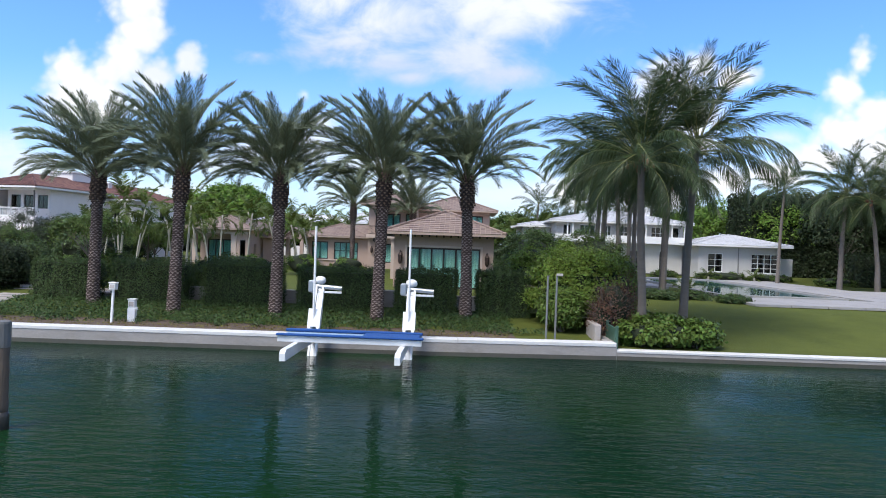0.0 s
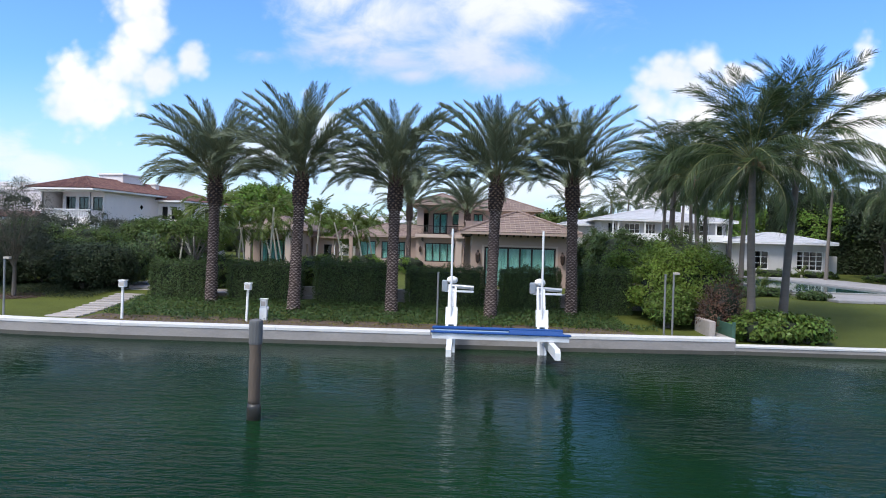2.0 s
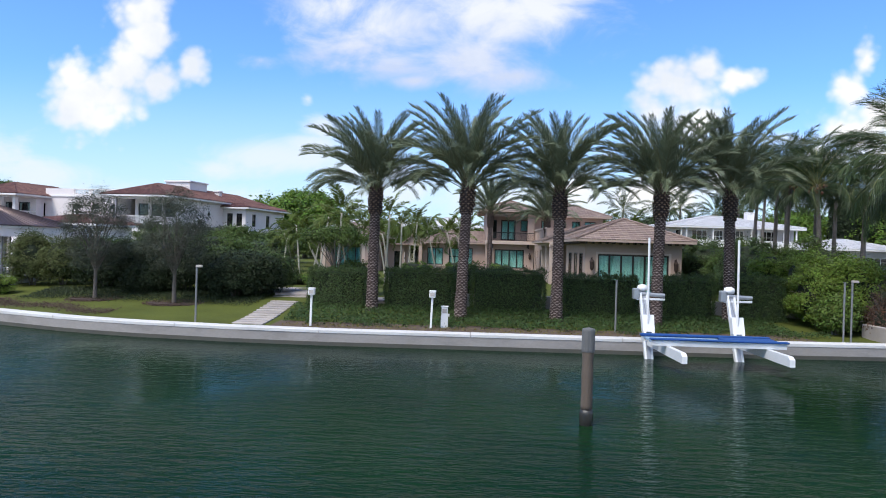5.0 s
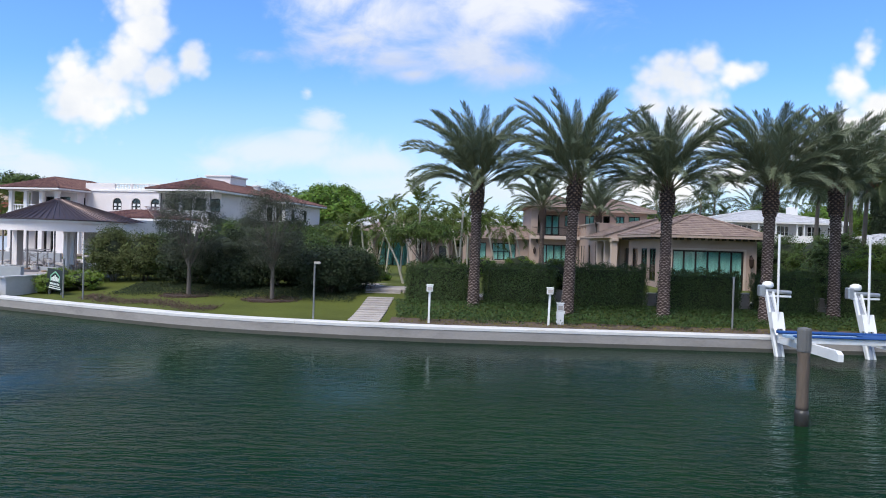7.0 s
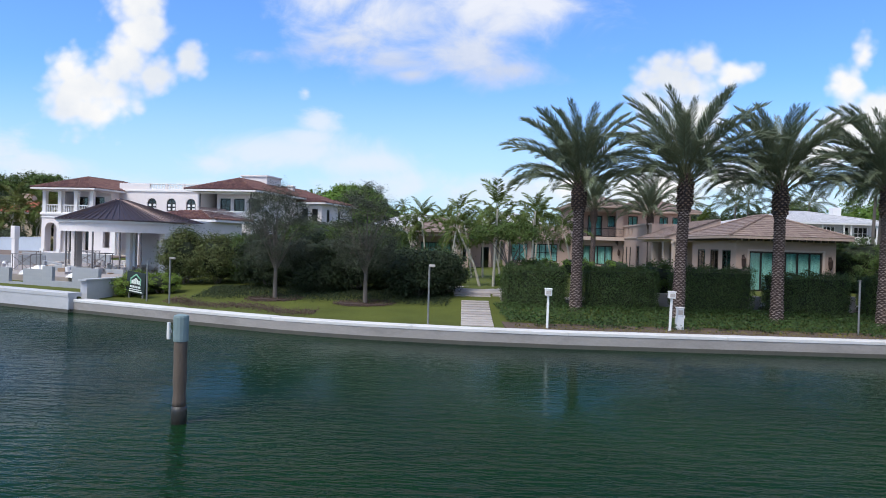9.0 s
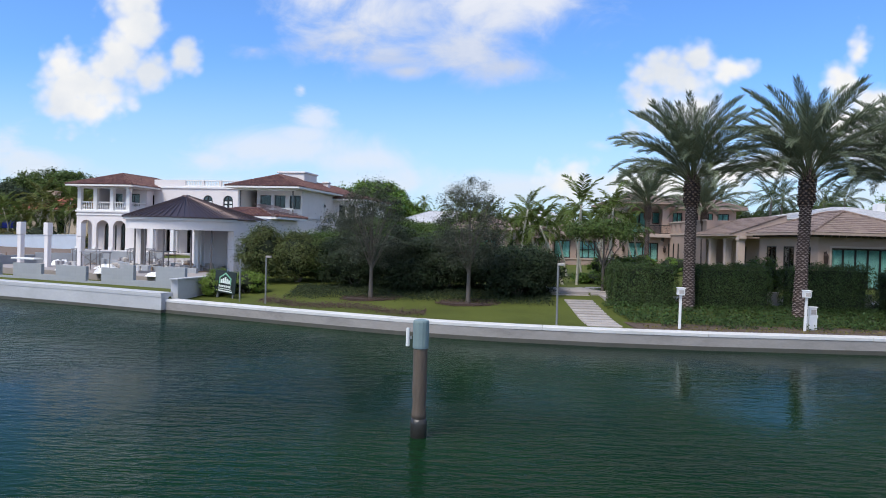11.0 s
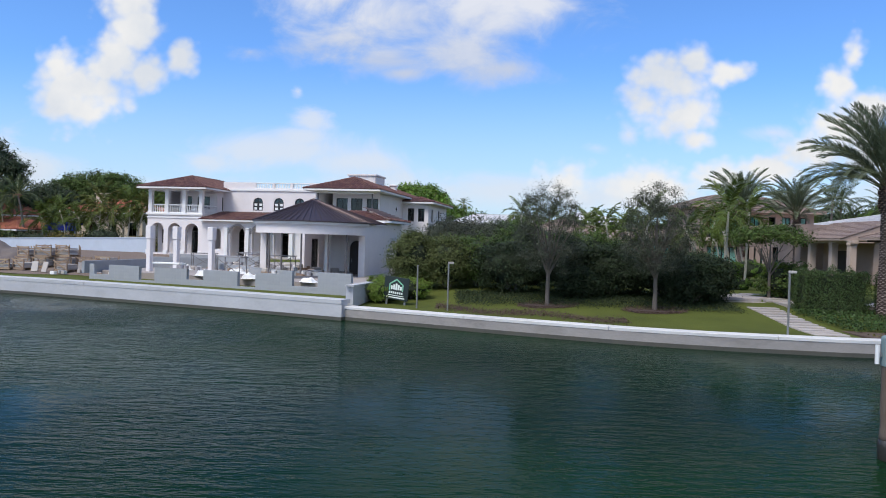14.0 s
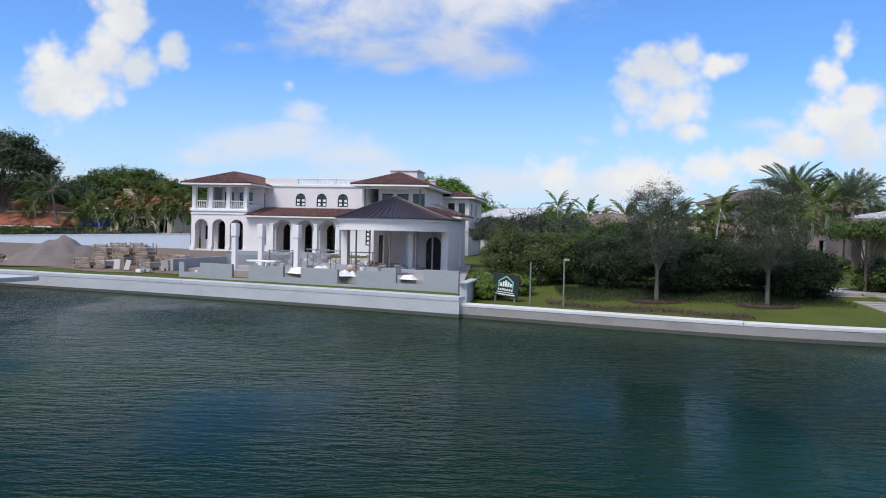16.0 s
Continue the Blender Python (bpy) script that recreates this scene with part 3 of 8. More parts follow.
def sweep_wall(name, line, profile, material, label):
    """A long wall of one section along a plan line; the section is (inland, height)."""
    verts, faces = [], []
    pts = [Vector((*p, 0)) for p in line]
    k = len(profile)
    for i, p in enumerate(pts):
        t = (pts[min(i + 1, len(pts) - 1)] - pts[max(i - 1, 0)]).normalized()
        inland = Vector((-t.y, t.x, 0))
        if inland.y < 0:
            inland = -inland
        for a, z in profile:
            q = p + inland * a
            verts.append((q.x, q.y, z))
    for i in range(len(pts) - 1):
        for j in range(k):
            faces.append((i * k + j, i * k + (j + 1) % k, (i + 1) * k + (j + 1) % k, (i + 1) * k + j))
    faces.append(tuple(range(k)))
    faces.append(tuple((len(pts) - 1) * k + j for j in range(k))[::-1])
    bm_ = bmesh.new()
    bm_.from_mesh(mesh_from(name, verts, faces, material))
    return bm_


def fine(line, step=1.0):
    out = []
    for (x0, y0), (x1, y1) in zip(line, line[1:]):
        n = max(1, int(math.hypot(x1 - x0, y1 - y0) / step))
        out += [(x0 + (x1 - x0) * i / n, y0 + (y1 - y0) * i / n) for i in range(n)]
    return out + [line[-1]]


def seawall(name, line, top, cap_h, cap_w, face_mat, cap_mat, label, lip=0.07, joint=6.0):
    wall = thing(name, Matrix(), label, "seawall", kind="structure")
    fl = fine(line)
    part("tide_band", sweep_wall("tide_band", fl, [(0.03, -1.0), (0.03, 0.0), (0.5, 0.0), (0.5, -1.0)], "algae", ""), "algae", wall, "dark wet algae band at the waterline")
    part("wall_face", sweep_wall("wall_face", fl, [(0.055, -0.2), (0.055, top - cap_h), (0.5, top - cap_h), (0.5, -0.2)], face_mat, ""), face_mat, wall)
    # the cap is cast in lengths with open joints
    total = [0.0]
    for a, b in zip(fl, fl[1:]):
        total.append(total[-1] + math.hypot(b[0] - a[0], b[1] - a[1]))
    lengths = max(1, round(total[-1] / joint))
    for s in range(lengths):
        a0, a1 = total[-1] * s / lengths + 0.012, total[-1] * (s + 1) / lengths - 0.012
        seg = [(np.interp(v, total, [p[0] for p in fl]), np.interp(v, total, [p[1] for p in fl])) for v in np.linspace(a0, a1, 7)]
        dz = random.uniform(-0.008, 0.008)
        part("cap_length", sweep_wall("cap_length", seg, [(-lip, top - cap_h), (-lip - 0.0, top - 0.02 + dz), (-lip + 0.02, top + dz), (cap_w - 0.02, top + dz), (cap_w, top - 0.02 + dz), (cap_w, top - cap_h)], cap_mat, ""), cap_mat, wall)
    return wall


seawall("seawall_main", WALL_A, 0.50, 0.13, 0.75, "concrete", "cap", "weathered grey concrete seawall with a broad white cap", lip=-0.035)
seawall("seawall_villa", [(-41.9, 34.0), *WALL_B[1:]], 0.82, 0.20, 0.8, "newcap", "newcap", "new pale concrete seawall with a flush cap", lip=-0.035)
seawall("seawall_neighbour", WALL_C, 0.24, 0.10, 0.55, "concrete", "cap", "low old concrete seawall along the neighbouring lawn", lip=-0.03)
# return of the high villa wall towards the land, beside the sign
bm = bmesh.new()
prism(bm, [(-41.85, 35.1), (-41.5, 35.1), (-38.9, 48.0), (-39.24, 48.05)], 0.3, 1.40)
prism(bm, [(-41.88, 34.9), (-41.45, 34.9), (-38.85, 48.02), (-39.28, 48.08)], 1.40, 1.47)
whole("boundary_wall", bm, "newcap", "pale concrete boundary wall running inland from the seawall", "wall", kind="structure")
# end pier of the main seawall with a pink return and a green post
bm = boxes((6.75, 7.12, 28.4, 33.0, -0.3, 0.5), bevel=0.01)
whole("wall_return", bm, "concrete", "concrete return at the end of the seawall", "wall", kind="structure")
bm = boxes((6.45, 6.72, 29.6, 31.6, 0.3, 1.08), bevel=0.03)
whole("garden_wall", bm, "stone", "low pinkish stone garden wall beside the seawall's end", "wall", kind="structure")
bm = boxes((7.12, 7.24, 28.75, 28.87, 0.1, 1.15), (7.12, 7.24, 30.6, 30.72, 0.1, 1.2), (7.15, 7.21, 28.87, 30.6, 0.25, 1.05), bevel=0.01)
whole("fence_panel", bm, "green_post", "dark green metal fence panel at the seawall's end", "fence")

# ---- plants ----
def frond_mesh(name, material, length, pairs, blade, bend, lift, forward, hang, width, seed, start=0.18, rib=0.018, rib_mat=None):
    """A feather leaf that grows along +x and arches over: one rib and two rows of folded blades."""
    rng = random.Random(seed)
    verts, faces, slots = [], [], []
    steps = 14
    pts, ang, p = [], 0.0, Vector((0, 0, 0))
    for i in range(steps + 1):
        pts.append(p.copy())
        a = ang
        p = p + Vector((math.cos(a), 0, math.sin(a))) * length / steps
        ang -= radians(bend) / steps * (0.45 + 1.1 * i / steps)
    for i, q in enumerate(pts):
        r = rib * (1 - 0.85 * i / steps)
        for k in range(4):
            th = math.tau * (k + 0.5) / 4
            verts.append((q.x, q.y + r * math.cos(th), q.z + r * 0.7 * math.sin(th)))
    for i in range(steps):
        for k in range(4):
            faces.append((4 * i + k, 4 * i + (k + 1) % 4, 4 * i + 4 + (k + 1) % 4, 4 * i + 4 + k))
            slots.append(1)

    def at(t):
        f = t * steps
        i = min(steps - 1, int(f))
        q = pts[i].lerp(pts[i + 1], f - i)
        return q, (pts[i + 1] - pts[i]).normalized()

    for j in range(pairs):
        t = start + (0.995 - start) * (j + 0.5) / pairs
        for side in (-1, 1):
            tt = min(0.995, t + rng.uniform(-0.4, 0.4) / pairs)
            q, d = at(tt)
            up = Vector((0, 1, 0)).cross(d)
            up = -up if up.z < 0 else up
            grow = math.sin(math.pi * min(1, 0.12 + 0.80 * (tt - start) / (1 - start))) ** 0.55
            ln = blade * grow * rng.uniform(0.82, 1.1)
            f = forward + 0.5 * tt + rng.uniform(-0.1, 0.1)
            lf = lift + rng.uniform(-0.28, 0.28)
            way = (Vector((0, side, 0)) * math.cos(f) + d * math.sin(f) + up * lf).normalized()
            mid = q + way * ln * 0.5 + Vector((0, 0, -hang * ln * 0.18))
            tip = q + way * ln * 0.93 + Vector((0, 0, -hang * ln * 0.75))
            w = (d * 0.9 + up * rng.uniform(-0.5, 0.5)).normalized() * width * 0.5
            n = len(verts)
            verts += [tuple(q - w * 0.5), tuple(q + w * 0.5), tuple(mid + w), tuple(mid - w), tuple(tip)]
            faces += [(n, n + 1, n + 2, n + 3), (n + 3, n + 2, n + 4)]
            slots += [0, 0]
    me = mesh_from(name, verts, faces, material)
    me.materials.append(M[rib_mat or material])
    me.polygons.foreach_set("material_index", slots)
    return me


DATE = [frond_mesh("frond", "date_leaf", 4.4, 128, 0.66, b, lf, 0.68, 0.25, 0.040, 10 + i, 0.25, 0.034, "date_rib") for i, (b, lf) in enumerate(((52, 0.42), (74, 0.32), (94, 0.22)))]
COCO = [frond_mesh("frond", "coco_leaf", 4.7, 100, 0.82, b, lf, 0.55, hg, 0.036, 20 + i, 0.18, 0.035, "coco_rib") for i, (b, lf, hg) in enumerate(((62, 0.2, 0.35), (86, 0.05, 0.6), (104, -0.2, 0.8), (118, -0.4, 0.95)))]
GARDEN = [frond_mesh("frond", "palm_leaf", 2.1, 28, 0.55, b, 0.25, 0.45, 0.5, 0.085, 30 + i, 0.16, 0.02, "palm_leaf") for i, b in enumerate((60, 95, 130))]


ARECA = [frond_mesh("frond", "areca_leaf", 2.1, 24, 0.5, b, 0.25, 0.45, 0.5, 0.095, 40 + i, 0.16, 0.02, "areca_leaf") for i, b in enumerate((50, 85, 115))]


def trunk_bm(pts, radii, around=12, boots=0.0, pitch=0.12, cells=8):
    """A trunk through points; boots: how far the cut leaf bases stand out in a diamond net."""
    bm = bmesh.new()
    pts = [Vector(p) for p in pts]
    total = [0.0]
    for a, b in zip(pts, pts[1:]):
        total.append(total[-1] + (b - a).length)
    rows = max(6, int(total[-1] / (pitch / 2 if boots else 0.35)))
    rings = []
    for i in range(rows + 1):
        s = total[-1] * i / rows
        q = Vector([float(np.interp(s, total, [p[k] for p in pts])) for k in range(3)])
        r = float(np.interp(s, total, radii))
        ring = []
        n = cells * 2 if boots else around
        for k in range(n):
            a = math.tau * k / n
            rr = r
            if boots:
                peak = (k + (i // 1)) % 2 == 0
                rr = r * (1 + (boots if peak else -boots * 0.7)) * (1 + 0.05 * noise.noise((a * 2, s * 3, r * 40)))
            ring.append(bm.verts.new(q + Vector((rr * math.cos(a), rr * math.sin(a), (0.03 if boots and (k + i) % 2 == 0 else 0)))))
        rings.append(ring)
    for a, b in zip(rings, rings[1:]):
        n = len(a)
        for k in range(n):
            bm.faces.new((a[k], a[(k + 1) % n], b[(k + 1) % n], b[k]))
    bm.faces.new(rings[-1])
    return bm


def boot_net(pts, radii, rng, cells, rise, out, wide=0.9, tall=0.034):
    """Cut leaf bases in a staggered net round a trunk: a dark stub each, with a pale lens-shaped cut."""
    pts = [Vector(p) for p in pts]
    total = [0.0]
    for a, b in zip(pts, pts[1:]):
        total.append(total[-1] + (b - a).length)
    verts, faces, slots = [], [], []
    rows = int(total[-1] / rise)
    up = Vector((0, 0, 1))
    for i in range(rows):
        s = (i + 0.5) * rise
        c = Vector([float(np.interp(s, total, [p[k] for p in pts])) for k in range(3)])
        r = float(np.interp(s, total, radii))
        for k in range(cells):
            a = math.tau * (k + 0.5 * (i % 2)) / cells + rng.uniform(-0.06, 0.06)
            o, w = Vector((math.cos(a), math.sin(a), 0)), Vector((-math.sin(a), math.cos(a), 0))
            half = math.pi * r / cells * wide * rng.uniform(0.8, 1.08)
            d = out * rng.uniform(0.7, 1.3)
            t = tall * rng.uniform(0.65, 1.35)
            p = c + o * r * 0.95 + up * rng.uniform(-0.015, 0.015)
            n = len(verts)
            verts += [tuple(v) for v in (p + o * d * 0.45 - w * half + up * t * 0.3, p + o * d - up * t, p + o * d * 0.45 + w * half + up * t * 0.3, p + o * d * 0.85 + up * t * 0.8, p - o * 0.02 - up * rise * 1.1, p - o * 0.02 + up * rise * 0.5)]
            faces += [(n, n + 1, n + 2, n + 3), (n, n + 4, n + 1), (n + 1, n + 4, n + 2), (n, n + 3, n + 5), (n + 3, n + 2, n + 5)]
            slots += [1, 0, 0, 0, 0]
    return verts, faces, slots


def boot_mesh(name, net, dark, pale):
    verts, faces, slots = net
    me = mesh_from(name, verts, faces, dark)
    me.materials.append(M[pale])
    me.polygons.foreach_set("material_index", slots)
    return me


def add_fronds(palm, meshes, top, count, rng, steep, flat, scale, squash=1.0, wind=0.0, power=0.85, roll=25):
    """Fronds in a spiral from the upright spear leaves down to the oldest ones."""
    for i in range(count):
        f = i / max(1, count - 1)
        az = i * 137.5 + rng.uniform(-12, 12)
        el = steep + (flat - steep) * f ** power + rng.uniform(-7, 7)
        s = scale * rng.uniform(0.88, 1.08) * (0.80 + 0.2 * math.sin(math.pi * min(1, f + 0.15)))
        me = meshes[min(len(meshes) - 1, int(f * len(meshes)))]
        r = 0.10 * f
        m = Matrix.Translation((top[0] + r * math.cos(radians(az)), top[1] + r * math.sin(radians(az)), top[2] - 0.35 * f)) @ pose(0, 0, 0, 0, 0, az + wind * math.sin(radians(az))) @ pose(0, 0, 0, rng.uniform(-roll, roll), -el, 0) @ Matrix.Diagonal((s, s, s * squash, 1))
        part("frond", me, None, palm, m=m)


def date_palm(x, y, z, height, scale, seed, label, group, lean=(0, 0), fronds=68, thick=1.0):
    rng = random.Random(seed)
    palm = thing("date_palm", turned(x, y, z, rng.uniform(0, 360) * 0), label, "palm tree", group)
    lx, ly = lean
    top = (lx, ly, height)
    low = [(0, 0, -0.25), (0, 0, 0), (lx * 0.25, ly * 0.25, height * 0.35), (lx * 0.7, ly * 0.7, height * 0.80)]
    t = thick
    radii = [0.34 * t, 0.29 * t, 0.232 * t, 0.228 * t]
    part("trunk", trunk_bm(low, radii, around=14), "date_trunk", palm, "dark brown trunk under pale cut leaf bases")
    part("leaf_base", boot_mesh("leaf_base", boot_net(low, radii, rng, 8, 0.083, 0.055), "date_trunk", "boot"), None, palm, "staggered net of pale cut leaf bases", kind="stuff")
    up = [(lx * 0.7, ly * 0.7, height * 0.78), (lx * 0.76, ly * 0.76, height * 0.83), (lx * 0.9, ly * 0.9, height * 0.94), top, (lx, ly, height + 0.35)]
    radii = [0.225 * t, 0.31 * t, 0.315 * t, 0.27 * t, 0.14 * t]
    head = part("crown_base", trunk_bm(up, radii, around=14), "date_trunk", palm, "dark shaggy head of old leaf stumps")
    part("leaf_stump", boot_mesh("leaf_stump", boot_net(up, radii, rng, 9, 0.11, 0.10, 0.7, 0.045), "date_trunk", "date_top"), None, head, "ragged brown leaf stumps", kind="stuff")
    add_fronds(palm, DATE, top, fronds, rng, 87, 32, scale, wind=14, power=0.75)
    return palm


def coconut_palm(x, y, z, pts, r0, r1, scale, seed, label, group, fronds=30, fruit=True, flat=18, power=0.8):
    rng = random.Random(seed)
    palm = thing("coconut_palm", turned(x, y, z), label, "palm tree", group)
    n = len(pts)
    radii = [r0 * 1.35] + [r0 + (r1 - r0) * i / (n - 2) for i in range(n - 1)]
    part("trunk", trunk_bm(pts, radii, around=12), "coco_trunk", palm, "grey ringed trunk", smooth=True)
    top = pts[-1]
    add_fronds(palm, COCO, top, fronds, rng, 88, flat, scale, wind=10, power=power, roll=38)
    if fruit:
        bm = bmesh.new()
        for k in range(14):
            a = rng.uniform(0, math.tau)
            d = rng.uniform(0.1, 0.55)
            c = Vector((top[0] + d * math.cos(a), top[1] + d * math.sin(a), top[2] - rng.uniform(0.05, 0.65)))
            tube(bm, [c + Vector((0, 0, 0.13)), c + Vector((0, 0, 0.06)), c, c - Vector((0, 0, 0.1))], [0.03, 0.09, 0.1, 0.03], 6)
        part("flower_stalk", bm, "coco_fruit", palm, "reddish-brown flower stalk with small coconuts", kind="stuff")
    return palm


def garden_palm(x, y, z, pts, r, scale, seed, label, group, fronds=11, flat=-20, name="garden_palm", leaf=None):
    rng = random.Random(seed)
    palm = thing(name, turned(x, y, z), label, "palm tree", group)
    part("trunk", trunk_bm(pts, [r * 1.25] + [r] * (len(pts) - 2) + [r * 0.8], around=8), "palm_stem", palm, "slender pale trunk", smooth=True)
    add_fronds(palm, leaf or GARDEN, pts[-1], fronds, rng, 80, flat, scale)
    return palm


def crown_points(rng, centre, radii, clumps, per, clump_r, under=-0.35):
    """Leaf places: clumps scattered over an uneven dome."""
    c, nrm = [], []
    for _ in range(clumps):
        d = rng.normal(0, 1, 3)
        d /= np.linalg.norm(d)
        if d[2] < under:
            d[2] = -d[2] * 0.6
        k = rng.uniform(0.55, 1.0) ** 0.6
        p = np.asarray(centre) + d * np.asarray(radii) * k
        r = clump_r * rng.uniform(0.6, 1.25)
        o = rng.normal(0, 0.5, (per, 3)) * r * np.array([1, 1, 0.7])
        c.append(p + o)
        nrm.append(np.tile(d * 0.6 + np.array([0, 0, 0.7]), (per, 1)) + o / (r + 1e-6) * 0.5)
    return np.concatenate(c), np.concatenate(nrm)


def broad_tree(x, y, z, trunk_h, crown_c, radii, clumps, per, leaf, material, seed, label, group="", clump_r=0.6, r0=0.16, limbs=7, name="broadleaf_tree", under=-0.35, lean=(0.0, 0.0)):
    rng = np.random.default_rng(seed)
    tree = thing(name, turned(x, y, z), label, "tree", group)
    bm = bmesh.new()
    lx, ly = lean
    tube(bm, [(0, 0, -0.2), (lx * 0.3, ly * 0.3, trunk_h * 0.5), (lx, ly, trunk_h), (lx * 0.6, ly * 0.6, crown_c + radii[2] * 0.35)], [r0 * 1.25, r0, r0 * 0.85, r0 * 0.25], 9)
    for k in range(limbs):
        a = math.tau * k / limbs + rng.uniform(-0.4, 0.4)
        e = rng.uniform(0.45, 0.85)
        tip = Vector((math.cos(a) * radii[0] * e, math.sin(a) * radii[1] * e, crown_c + radii[2] * rng.uniform(-0.3, 0.6)))
        base = Vector((lx, ly, trunk_h * rng.uniform(0.8, 1.05)))
        tube(bm, [base, base.lerp(tip, 0.5) + Vector((0, 0, 0.15 * radii[2])), tip], [r0 * 0.5, r0 * 0.3, r0 * 0.08], 6)
        for _ in range(2):
            q = base.lerp(tip, rng.uniform(0.4, 0.8))
            s = q + Vector(rng.normal(0, 0.35, 3)) * radii[0] * 0.7 + Vector((0, 0, 0.2 * radii[2]))
            tube(bm, [q, s], [r0 * 0.2, r0 * 0.05], 5)
    part("trunk", bm, "bark", tree, "grey-brown trunk and limbs")
    c, n = crown_points(rng, (lx * 0.6, ly * 0.6, crown_c), radii, clumps, per, clump_r, under)
    part("crown", leaves("crown", c, n, leaf, material, rng), None, tree)
    return tree


def shrub(x, y, z, radii, clumps, per, leaf, material, seed, label, group="", clump_r=0.35, name="shrub", stems=6, twigs=0):
    """A bush: stems from the ground and a low uneven mass of leaves."""
    rng = np.random.default_rng(seed)
    bush = thing(name, turned(x, y, z), label, "shrub", group)
    bm = bmesh.new()
    for k in range(stems):
        a = math.tau * k / stems + rng.uniform(-0.3, 0.3)
        tip = Vector((math.cos(a) * radii[0] * 0.7, math.sin(a) * radii[1] * 0.7, radii[2] * rng.uniform(0.9, 1.6)))
        tube(bm, [(0.1 * math.cos(a), 0.1 * math.sin(a), -0.1), tip * 0.5 + Vector((0, 0, 0.1)), tip], [0.05, 0.035, 0.012], 5)
    for k in range(twigs):
        d = rng.normal(0, 1, 3)
        d[2] = abs(d[2])
        d /= np.linalg.norm(d)
        p = Vector(d * np.array(radii)) * rng.uniform(0.5, 0.9) + Vector((0, 0, radii[2] * 0.8))
        q = p + Vector(d) * rng.uniform(0.3, 0.9)
        tube(bm, [p * 0.6, p, q], [0.015, 0.012, 0.005], 4)
    part("woody_stem", bm, "bark", bush, "woody stems")
    # solid core, coloured dark to stand for shade inside the bush
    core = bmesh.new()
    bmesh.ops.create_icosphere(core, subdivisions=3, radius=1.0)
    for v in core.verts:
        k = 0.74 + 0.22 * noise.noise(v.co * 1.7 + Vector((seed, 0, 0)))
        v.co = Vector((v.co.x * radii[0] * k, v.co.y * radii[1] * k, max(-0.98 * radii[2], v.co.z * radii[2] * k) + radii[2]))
    part("inner_foliage", core, "hedge_core", bush, "inner foliage coloured dark for shade", smooth=True)
    c, n = crown_points(rng, (0, 0, radii[2] * 0.95), radii, clumps, per, clump_r, -0.75)
    c[:, 2] = np.abs(c[:, 2])
    part("foliage", leaves("foliage", c, n, leaf, material, rng), None, bush)
    return bush


def hedge(x0, x1, y0, y1, z, h, leaf, count, material, seed, label, group, name="hedge"):
    """A clipped hedge: a heart coloured dark for shade and a ragged coat of leaves."""
    rng = np.random.default_rng(seed)
    xm, ym = (x0 + x1) / 2, (y0 + y1) / 2
    w, d = x1 - x0, y1 - y0
    hd = thing(name, turned(xm, ym, z), label, "hedge", group)
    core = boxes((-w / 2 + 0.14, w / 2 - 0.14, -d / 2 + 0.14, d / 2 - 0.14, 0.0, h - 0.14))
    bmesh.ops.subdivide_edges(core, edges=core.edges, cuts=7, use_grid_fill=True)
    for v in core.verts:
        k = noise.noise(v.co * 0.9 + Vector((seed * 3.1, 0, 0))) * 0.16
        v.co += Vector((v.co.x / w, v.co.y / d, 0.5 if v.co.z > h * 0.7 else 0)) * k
    part("inner_foliage", core, "hedge_core", hd, "heart of the hedge, coloured dark for shade", smooth=True)
    areas = np.array([w * h, w * h, d * h, d * h, w * d * 1.2])
    side = rng.choice(5, count, p=areas / areas.sum())
    u, v = rng.uniform(-0.5, 0.5, count), rng.uniform(0, 1, count)
    c, n = np.zeros((count, 3)), np.zeros((count, 3))
    for s in range(5):
        k = side == s
        if s < 2:
            c[k] = np.stack([u[k] * w, np.full(k.sum(), (-0.5, 0.5)[s] * d), v[k] * h], 1)
            n[k] = (0, (-1, 1)[s], 0.4)
        elif s < 4:
            c[k] = np.stack([np.full(k.sum(), (-0.5, 0.5)[s - 2] * w), u[k] * d, v[k] * h], 1)
            n[k] = ((-1, 1)[s - 2], 0, 0.4)
        else:
            c[k] = np.stack([u[k] * w, (v[k] - 0.5) * d, np.full(k.sum(), h)], 1)
            n[k] = (0, 0, 1)
    # upright shoots side by side: deep folds between them, an uneven top
    wave = np.array([0.6 * noise.noise((p[0] * 2.6, p[1] * 2.6 + seed, p[2] * 0.45)) + 0.4 * noise.noise((p[0] * 1.1, p[1] * 1.1 + seed, p[2] * 1.3)) for p in c])
    rise = np.array([noise.noise((p[0] * 2.1, p[1] * 2.1, seed * 1.7)) for p in c])
    c += n * (wave * 0.34)[:, None] + rng.normal(0, 0.05, c.shape)
    c[:, 2] *= 1 + 0.10 * rise * (c[:, 2] / h) ** 2
    part("foliage", leaves("foliage", c, n, leaf, material, rng, tilt=0.7), None, hd)
    return hd


def low_cover(name, spots, leaf, material, seed, label, spread=0.25, height=0.22):
    """Low plants that nobody could count, as one sheet of leaves over the ground."""
    rng = np.random.default_rng(seed)
    c = np.array([(x + rng.normal(0, spread * 0.3), y + rng.normal(0, spread * 0.3), ground_z(x, y) + height * rng.uniform(0.15, 1.0) ** 0.8) for x, y in spots])
    n = np.tile((0, -0.25, 0.9), (len(c), 1))
    return whole(name, leaves(name, c, n, leaf, material, rng), None, label, "plants", kind="stuff")

